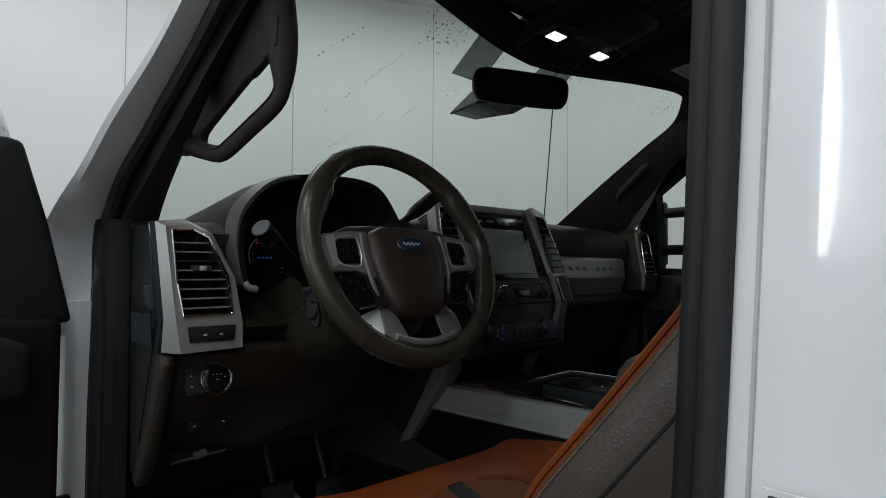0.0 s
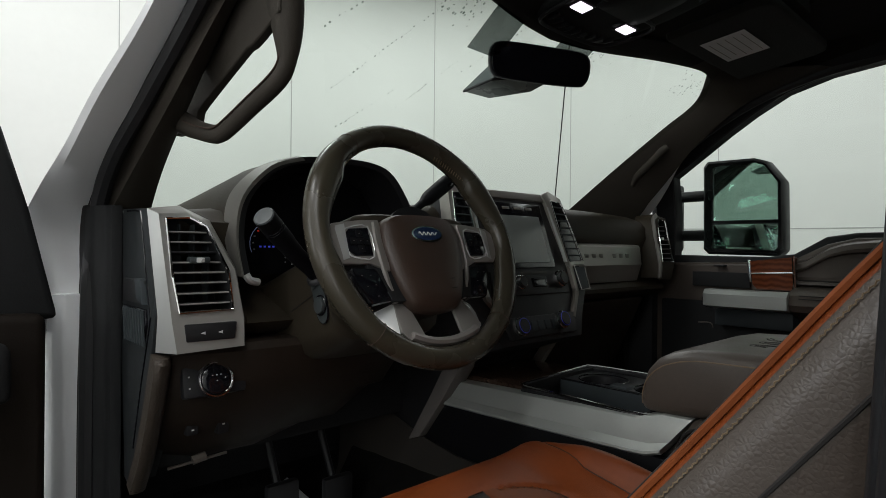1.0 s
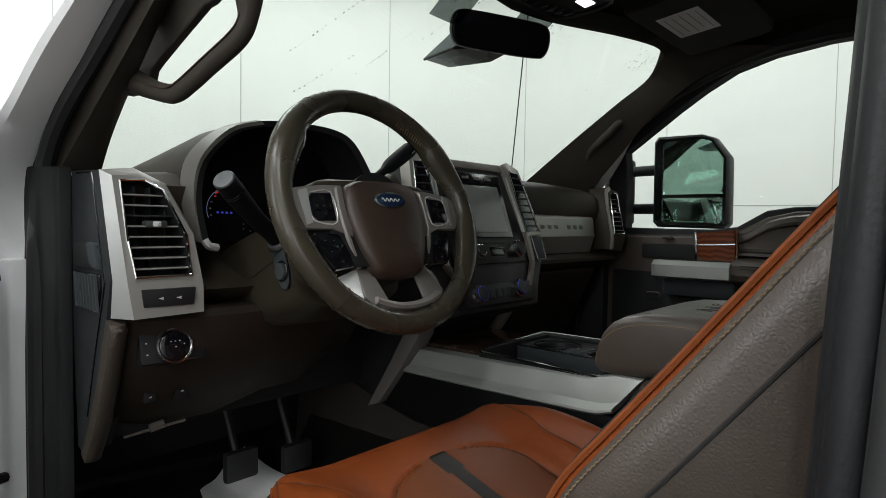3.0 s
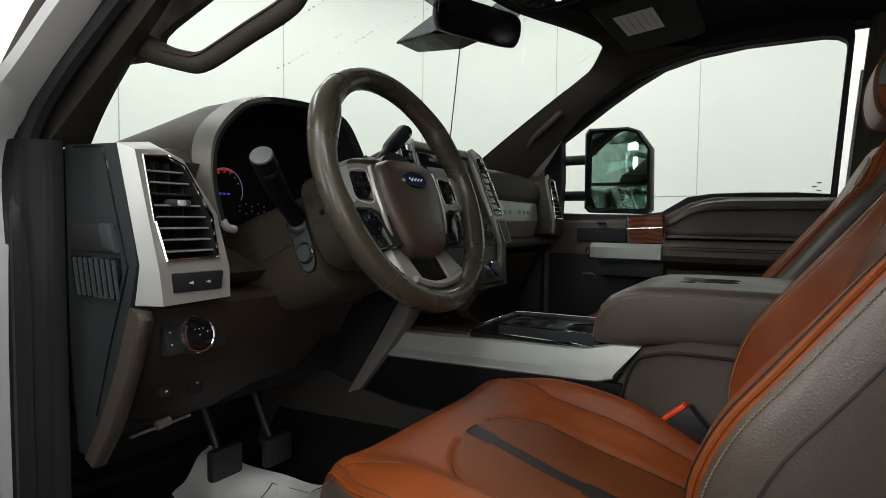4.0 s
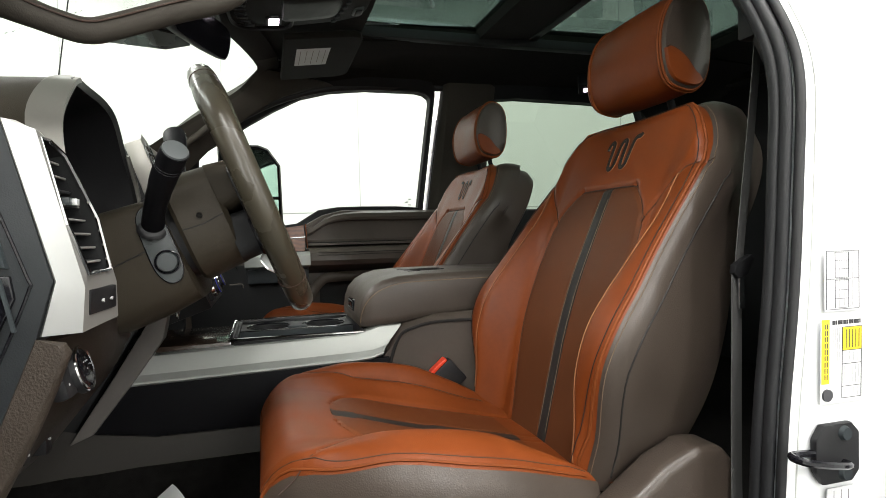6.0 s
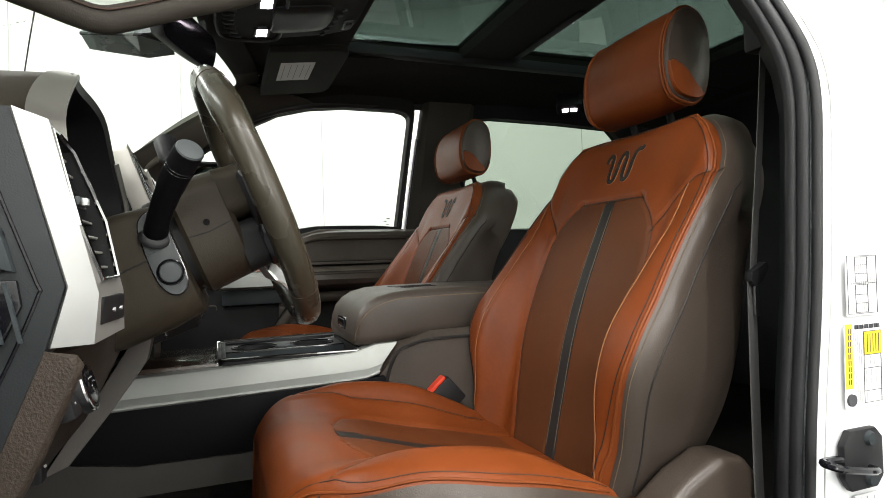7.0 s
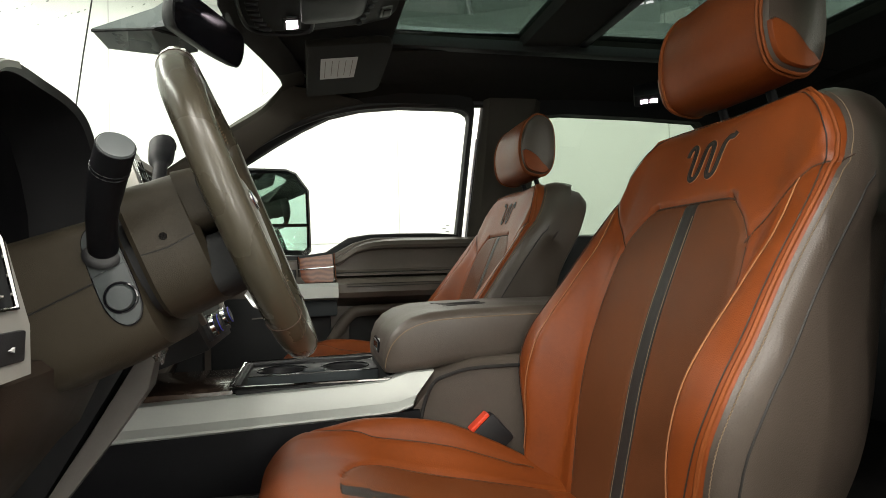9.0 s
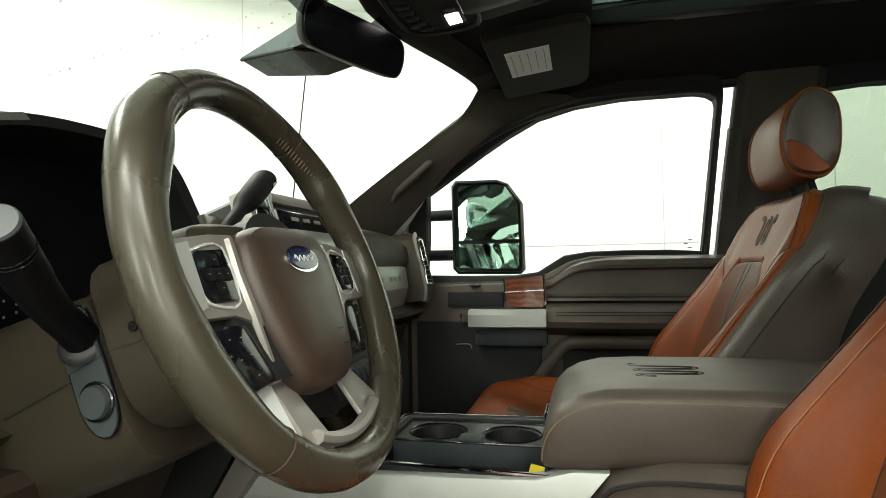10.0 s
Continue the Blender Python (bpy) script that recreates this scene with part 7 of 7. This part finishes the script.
    part("handle_crease", tube([p + V((-0.0115, -0.003, 0.006)) for p in limb[4:38]], 0.0012, 5), SEAM, A_PILLAR[-1])
    web = [(0.714, 1.752), (0.730, 1.752), (0.80, 1.730), (0.872, 1.706), (0.888, 1.696), (0.893, 1.680), (0.905, 1.668), (0.96, 1.668), (1.02, 1.70), (1.0, 1.74), (0.80, 1.85), (0.668, 1.872), (0.636, 1.81), (0.640, 1.775), (0.668, 1.766), (0.692, 1.758)]
    part("handle_base", slab([(-0.674 - 0.015 * sm(0.85, 1.0, y), y, z) for y, z in web], (0.014, 0.004, 0), 0.004, 3), PILLAR, A_PILLAR[-1])
    part("grab_grip", tube(smooth_path([(0.676, 0.925, 1.700), (0.664, 0.905, 1.722), (0.654, 0.868, 1.748), (0.648, 0.835, 1.772), (0.648, 0.815, 1.790), (0.656, 0.805, 1.798)], 5), 0.011, 10), PILLAR, A_PILLAR[1], "long brown grab grip")
    # rear courtesy lamp
    c = thing("courtesy_lamp", (0.467, -0.475, 1.99), "small lit courtesy lamp in the headliner", "lamp")
    m = facing((0.467, -0.472, 1.930), (-0.5, 0.3, -0.8), (0, 0, 1))
    part("housing", box((-0.045, -0.024, -0.06), (0.045, 0.024, 0.0), 0.008, 2, m), BLACK, c)
    part("lens", box((-0.026, -0.008, 0.0), (-0.003, 0.008, 0.004), 0.002, 1, m), LENS, c)
    part("lens", box((0.003, -0.008, 0.0), (0.026, 0.008, 0.004), 0.002, 1, m), LENS, c)


roof_gear()


# ---- outside mirror, aerial ----
def door_mirror():
    d = thing("door_mirror", (0.93, 0.70, 1.5), "black folded towing mirror with two panes", "mirror")
    P = lambda y, z, off=0.0: V((0.905 + (0.79 - y) * 0.22 + off, y, z))
    outl = [(0.800, 1.500), (0.802, 1.765), (0.79, 1.782), (0.66, 1.784), (0.625, 1.772), (0.582, 1.71), (0.578, 1.495), (0.592, 1.480), (0.785, 1.484)]
    part("housing", loft([[P(0.69 + (y - 0.69) * k, 1.63 + (z - 1.63) * k, o) for y, z in outl] for k, o in ((0.94, 0.045), (0.95, -0.004), (1.0, 0.004), (1.0, 0.05), (0.92, 0.09), (0.6, 0.115))]), BLACK, d)
    top = [(0.785, 1.592), (0.786, 1.768), (0.66, 1.770), (0.632, 1.760), (0.595, 1.705), (0.593, 1.592)]
    low = [(0.785, 1.503), (0.785, 1.580), (0.593, 1.580), (0.593, 1.508), (0.603, 1.497)]
    for pane in (top, low):
        part("mirror_pane", slab([P(y, z, -0.0065 + (y - 0.593) * 0.20) for y, z in pane], (0.004, 0, 0), 0), MIRROR, d, "greenish mirror pane")
    for z in (1.675, 1.545):
        part("arm", tube(smooth_path([(0.955, 0.955, z), (0.94, 0.87, z), (0.93, 0.79, z)], 4), 0.018, 10), BLACK, d, "black mirror arm")
    part("arm_base", box((0.92, 0.90, 1.49), (0.99, 0.99, 1.72), 0.015, 3), BLACK, d)


door_mirror()


def aerial():
    a = thing("radio_aerial", (0.80, 1.30, 1.50), "thin black radio aerial on the scuttle", "aerial")
    part("mast", tube([(0.80, 1.33, 1.50), (0.745, 1.23, 2.09), (0.73, 1.20, 2.25)], 0.0022, 6), BLACK, a)
    part("foot", lathe([(0.02, 0.0), (0.014, 0.02), (0.006, 0.035)], pose(0.80, 1.33, 1.49)), BLACK, a)


aerial()


# ---- belts, latch, labels, papers ----
def belts():
    b = thing("seat_belt", (-0.69, 0.0, 1.35), "grey seat belt hanging on the driver's side pillar", "seat belt")
    def strap(path, w, name="webbing"):
        P = smooth_path(path, 6)
        rows = []
        for p in P:
            rows.append([p + V((0.004, -w, 0)), p + V((-0.004, w, 0)), p + V((-0.0055, w, 0)), p + V((0.0025, -w, 0))])
        return part(name, loft(rows), WEB, b)
    strap([(-0.672, -0.060, 1.74), (-0.684, -0.030, 1.58), (-0.690, -0.006, 1.44), (-0.692, 0.004, 1.37), (-0.694, 0.012, 1.30)], 0.0105)
    strap([(-0.693, 0.008, 1.37), (-0.696, 0.012, 1.30), (-0.704, 0.022, 1.18), (-0.716, 0.034, 1.05), (-0.735, 0.045, 0.90)], 0.0125)
    part("tongue", merge(prism([(0.000, 1.366), (0.014, 1.360), (0.022, 1.368), (0.020, 1.380), (-0.008, 1.394), (-0.012, 1.388)], "x", -0.706, -0.694, 0.002)), BLACK, b, "black belt tongue")
    part("tongue_blade", box((-0.704, 0.004, 1.318), (-0.700, 0.013, 1.362), 0.001), CHROME, b)
    part("guide", box((-0.70, -0.055, 1.70), (-0.67, -0.02, 1.76), 0.006), BLACK, b)
    k = thing("belt_buckle", (-0.197, 0.30, 1.13), "black belt buckle with a red release button", "belt buckle")
    m = facing((-0.197, 0.303, 1.162), (0.05, 0.65, 0.75), (0, -1, 0.8))
    part("body", box((-0.014, -0.034, -0.06), (0.014, 0.022, -0.002), 0.006, 2, m), BLACK, k)
    part("release_button", box((-0.012, -0.026, -0.003), (0.012, 0.016, 0.005), 0.003, 2, m), RED, k, "red release button")

    s = thing("door_striker", (-0.83, 0.04, 1.15), "black door striker on the white jamb", "striker")
    x, y, z = B_X(1.15, 0.80) - 0.014, B_Y(1.15) + 0.010, 1.150
    part("plate", prism([(y - 0.092, z + 0.024), (y - 0.080, z + 0.037), (y - 0.034, z + 0.037), (y - 0.022, z + 0.020), (y - 0.022, z - 0.020), (y - 0.034, z - 0.037), (y - 0.080, z - 0.037), (y - 0.092, z - 0.024)], "x", x - 0.008, x + 0.002, 0.003), BLACK, s)
    part("loop", tube(smooth_path([(x - 0.004, y - 0.066, z - 0.012), (x - 0.020, y - 0.060, z - 0.010), (x - 0.030, y - 0.030, z - 0.003), (x - 0.032, y + 0.012, z + 0.006), (x - 0.028, y + 0.024, z + 0.009), (x - 0.018, y + 0.026, z + 0.010), (x - 0.010, y + 0.016, z + 0.009), (x - 0.004, y - 0.020, z + 0.004)], 5), 0.0046, 8), PIANO, s)
    for dz in (-0.025, 0.025):
        part("bolt", lathe([(0.001, 0.005), (0.0075, 0.005), (0.0095, 0.0)], facing((x - 0.008, y - 0.066, z + dz), (-1, 0, 0)), 12), SLATE, s)

    def jamb_label(name, y0, y1, z0, z1, lab, rows, yellow):
        t = thing(name, (x, (y0 + y1) / 2, (z0 + z1) / 2), lab, "label")
        X = lambda z: B_X(z, 0.80) - 0.0155
        sheet = slab([(X(z0), y0, z0), (X(z0), y1, z0), (X(z1), y1, z1), (X(z1), y0, z1)], (-0.0012, 0, 0), 0)
        part("sheet", sheet, PALE if not yellow else PAPER, t)
        def bar(u0, u1, v0, v1, m, up=0.0016):
            za, zb = z0 + (z1 - z0) * v0, z0 + (z1 - z0) * v1
            ya, yb = y0 + (y1 - y0) * u0, y0 + (y1 - y0) * u1
            part("print_bar", slab([(X(za), ya, za), (X(za), yb, za), (X(zb), yb, zb), (X(zb), ya, zb)], (-up, 0, 0), 0), m, t)
        # the print runs upright along the label, in fine grey lines
        def lines(u0, u1, v0, v1, n, m, w0=0.07, gap=0.02):
            for q in range(n):
                u = u0 + (u1 - u0) * (q + 0.5) / n
                v, k = v0 + 0.012 * (q % 3), q
                while v < v1 - 0.02:
                    w = w0 + 0.035 * ((k * 7 + q * 3) % 4)
                    bar(u - 0.0045, u + 0.0045, v, min(v + w, v1), m)
                    v += w + gap
                    k += 1
        def ruled(u0, u1, v0, v1, cross=()):
            for p in (u0, u1):
                bar(p - 0.005, p + 0.005, v0, v1, INK, 0.0018)
            for p in (v0, v1) + tuple(cross):
                bar(u0, u1, p - 0.003, p + 0.003, INK, 0.0018)
        if yellow:
            bar(0.82, 0.99, 0.24, 1.0, YELLOW, 0.0020)
            for u in (0.875, 0.925):
                for w in range(9):
                    bar(u - 0.009, u + 0.009, 0.29 + 0.075 * w, 0.35 + 0.075 * w, INK, 0.0023)
            lines(0.56, 0.80, 0.06, 0.90, 5, PRINT)
            ruled(0.07, 0.52, 0.05, 0.90, (0.19, 0.46, 0.62))
            bar(0.08, 0.51, 0.625, 0.895, YELLOW, 0.0020)
            for q in range(5):
                bar(0.135 + 0.075 * q, 0.150 + 0.075 * q, 0.65, 0.87, INK, 0.0023)
            lines(0.10, 0.50, 0.21, 0.44, 6, PRINT, 0.06)
            lines(0.10, 0.50, 0.48, 0.60, 4, PRINT, 0.05)
            lines(0.10, 0.50, 0.07, 0.17, 4, PRINT, 0.05)
            for k in range(16):
                bar(0.10 + 0.042 * k, 0.118 + 0.042 * k + 0.008 * (k % 3), 0.935, 0.985, INK, 0.0019)
            centre = (X(z0) - 0.001, y1 - 0.009, z0 + 0.011)
            part("round_mark", lathe([(0.001, 0.003), (0.0075, 0.003), (0.0075, 0.0)], facing(centre, (-1, 0, 0)), 20), INK, t, "round black mark")
        elif rows > 4:
            ruled(0.05, 0.96, 0.03, 0.97, (0.52,))
            ruled(0.34, 0.72, 0.05, 0.50, (0.20, 0.34))
            ruled(0.34, 0.72, 0.54, 0.95, (0.68, 0.82))
            lines(0.07, 0.33, 0.05, 0.95, 4, PRINT)
            lines(0.74, 0.94, 0.05, 0.95, 3, PRINT)
            lines(0.36, 0.70, 0.06, 0.94, 5, PRINT, 0.05, 0.03)
        else:
            lines(0.1, 0.9, 0.08, 0.92, rows, INK, 0.2)
    yy = B_Y(1.35) + 0.012
    jamb_label("jamb_label", yy - 0.082, yy - 0.024, 1.326, 1.402, "white printed data label on the door jamb", 15, False)
    jamb_label("tyre_label", yy - 0.088, yy - 0.018, 1.212, 1.316, "white and yellow tyre data label on the door jamb", 13, True)
    jamb_label("small_label", yy - 0.075, yy - 0.03, 1.06, 1.105, "small pale label low on the door jamb", 3, False)


belts()


def footwell():
    p = thing("paper_mat", (-0.35, 0.9, 0.9), "white printed paper floor mat lying creased in the footwell", "paper mat")
    far = smooth_path([(-0.227, 0.817, 0.998), (-0.236, 0.90, 0.935), (-0.262, 0.985, 0.898), (-0.310, 1.045, 0.925), (-0.325, 1.15, 0.930), (-0.322, 1.264, 0.945)], 8)
    near = smooth_path([(-0.41, 0.70, 0.965), (-0.46, 0.80, 0.915), (-0.50, 0.90, 0.885), (-0.51, 0.98, 0.890), (-0.49, 1.08, 0.885), (-0.46, 1.20, 0.905)], 8)
    def pt(u, v):
        # v runs forward along the curled sheet, u across towards the tunnel
        f = v * (len(far) - 1)
        k = min(int(f), len(far) - 2)
        a, b = far[k].lerp(far[k + 1], f - k), near[k].lerp(near[k + 1], f - k)
        return b.lerp(a, u) + V((0, 0, 0.010 * math.sin(u * 7 + v * 9) * u * (1 - u) * 4))
    n = 24
    part("sheet", loft([[pt(i / n, j / n) for i in range(n + 1)] for j in range(n + 1)], closed=False), PAPER, p)
    def bar(u0, u1, v0, v1, m=INK):
        part("printed_bar", loft([[pt(u0 + (u1 - u0) * i / 8, v) + V((0, 0, 0.0015)) for i in range(9)] for v in (v0, (v0 + v1) / 2, v1)], closed=False), m, p)
    for v0, v1 in ((0.08, 0.16), (0.21, 0.62)):
        bar(0.10, 0.86, v0, v0 + 0.006), bar(0.10, 0.86, v1, v1 + 0.006), bar(0.10, 0.108, v0, v1), bar(0.852, 0.86, v0, v1)
    rnd = random.Random(3)
    for k in range(9):
        bar(0.62 - 0.055 * k, 0.66 - 0.055 * k, 0.180, 0.192, INK)
    for k in range(60):
        u, v = rnd.uniform(0.14, 0.80), rnd.choice((rnd.uniform(0.10, 0.145), rnd.uniform(0.24, 0.58)))
        bar(u, u + 0.03, v, v + 0.004, PRINT)
    for x, z, name in ((-0.44, 0.995, "brake_pedal"), (-0.31, 0.975, "accelerator_pedal")):
        q = thing(name, (x, 1.08, z), "black rubber-faced pedal on a steel arm", "pedal", "pedals")
        part("pad", box((x - 0.035, 1.055, z - 0.03), (x + 0.035, 1.075, z + 0.03), 0.008, 2, None), RUBBER, q)
        part("arm", tube([(x, 1.075, z), (x, 1.13, z + 0.10), (x, 1.16, z + 0.25)], 0.008, 8), BLACK, q)
    y = piece("yellow_card", slab([(-0.060, 0.460, 1.191), (-0.058, 0.486, 1.193), (-0.040, 0.480, 1.213), (-0.042, 0.458, 1.209)], (0.0015, 0.0, 0.001), 0), YELLOW, "small bent yellow card in the console tray", "card")
    c = thing("plastic_wrap", (-0.24, 0.80, 1.32), "crumpled clear plastic wrap hanging under the dashboard", "plastic wrap")
    bm = bmesh.new()
    bmesh.ops.create_icosphere(bm, subdivisions=3, radius=0.02)
    for v in bm.verts:
        k = 0.7 + 0.8 * noise.noise(v.co * 90)
        v.co = V((v.co.x * 0.45 * k - 0.245, v.co.y * 0.6 * k + 0.80, v.co.z * 1.0 * k + 1.318))
    part("wrap", bm, glass_mat("crumpled_film", (0.75, 0.75, 0.73), 3.0), c, sharp=5)


footwell()


def drops():
    """Rain drops left on the windscreen: runs of small beads and scattered ones near the top."""
    rnd = random.Random(7)
    spots = []
    for x0, y0, dx, n in ((-0.42, 0.95, 0.16, 34), (-0.26, 0.97, 0.17, 40), (-0.16, 0.86, 0.10, 20), (-0.36, 1.02, 0.08, 14), (0.42, 0.90, 0.05, 8), (-0.50, 0.86, 0.06, 10)):
        for k in range(n):
            t = k / n
            if rnd.random() < 0.75:
                spots.append((x0 + dx * t + rnd.uniform(-0.002, 0.002), y0 - 0.25 * t * n / 34, rnd.uniform(0.0008, 0.0022)))
    for k in range(160):
        cx, cy = rnd.choice(((-0.28, 0.745), (0.17, 0.72), (-0.24, 0.73), (0.55, 0.74)))
        spots.append((cx + rnd.gauss(0, 0.035), cy + rnd.gauss(0, 0.022), rnd.uniform(0.001, 0.0028)))
    bm = bmesh.new()
    for x, y, r in spots:
        v = (1.26 - y) / 0.60
        c = V((x, y - 0.07 * (x / 0.65) ** 2 + 0.004, 1.555 + 0.436 * v + 0.009))
        nrm = V((0, 0.588, 0.809))
        a, b = V((1, 0, 0)), nrm.cross(V((1, 0, 0)))
        top = bm.verts.new(c + nrm * r * 0.5)
        ring = [bm.verts.new(c + (a * math.cos(math.tau * k / 7) + b * math.sin(math.tau * k / 7) * rnd.uniform(0.9, 1.5)) * r) for k in range(7)]
        for k in range(7):
            bm.faces.new((top, ring[k], ring[(k + 1) % 7]))
    piece("water_drops", bm, WATER, "scattered rain drops on the windscreen", "water drops", kind="stuff")


drops()
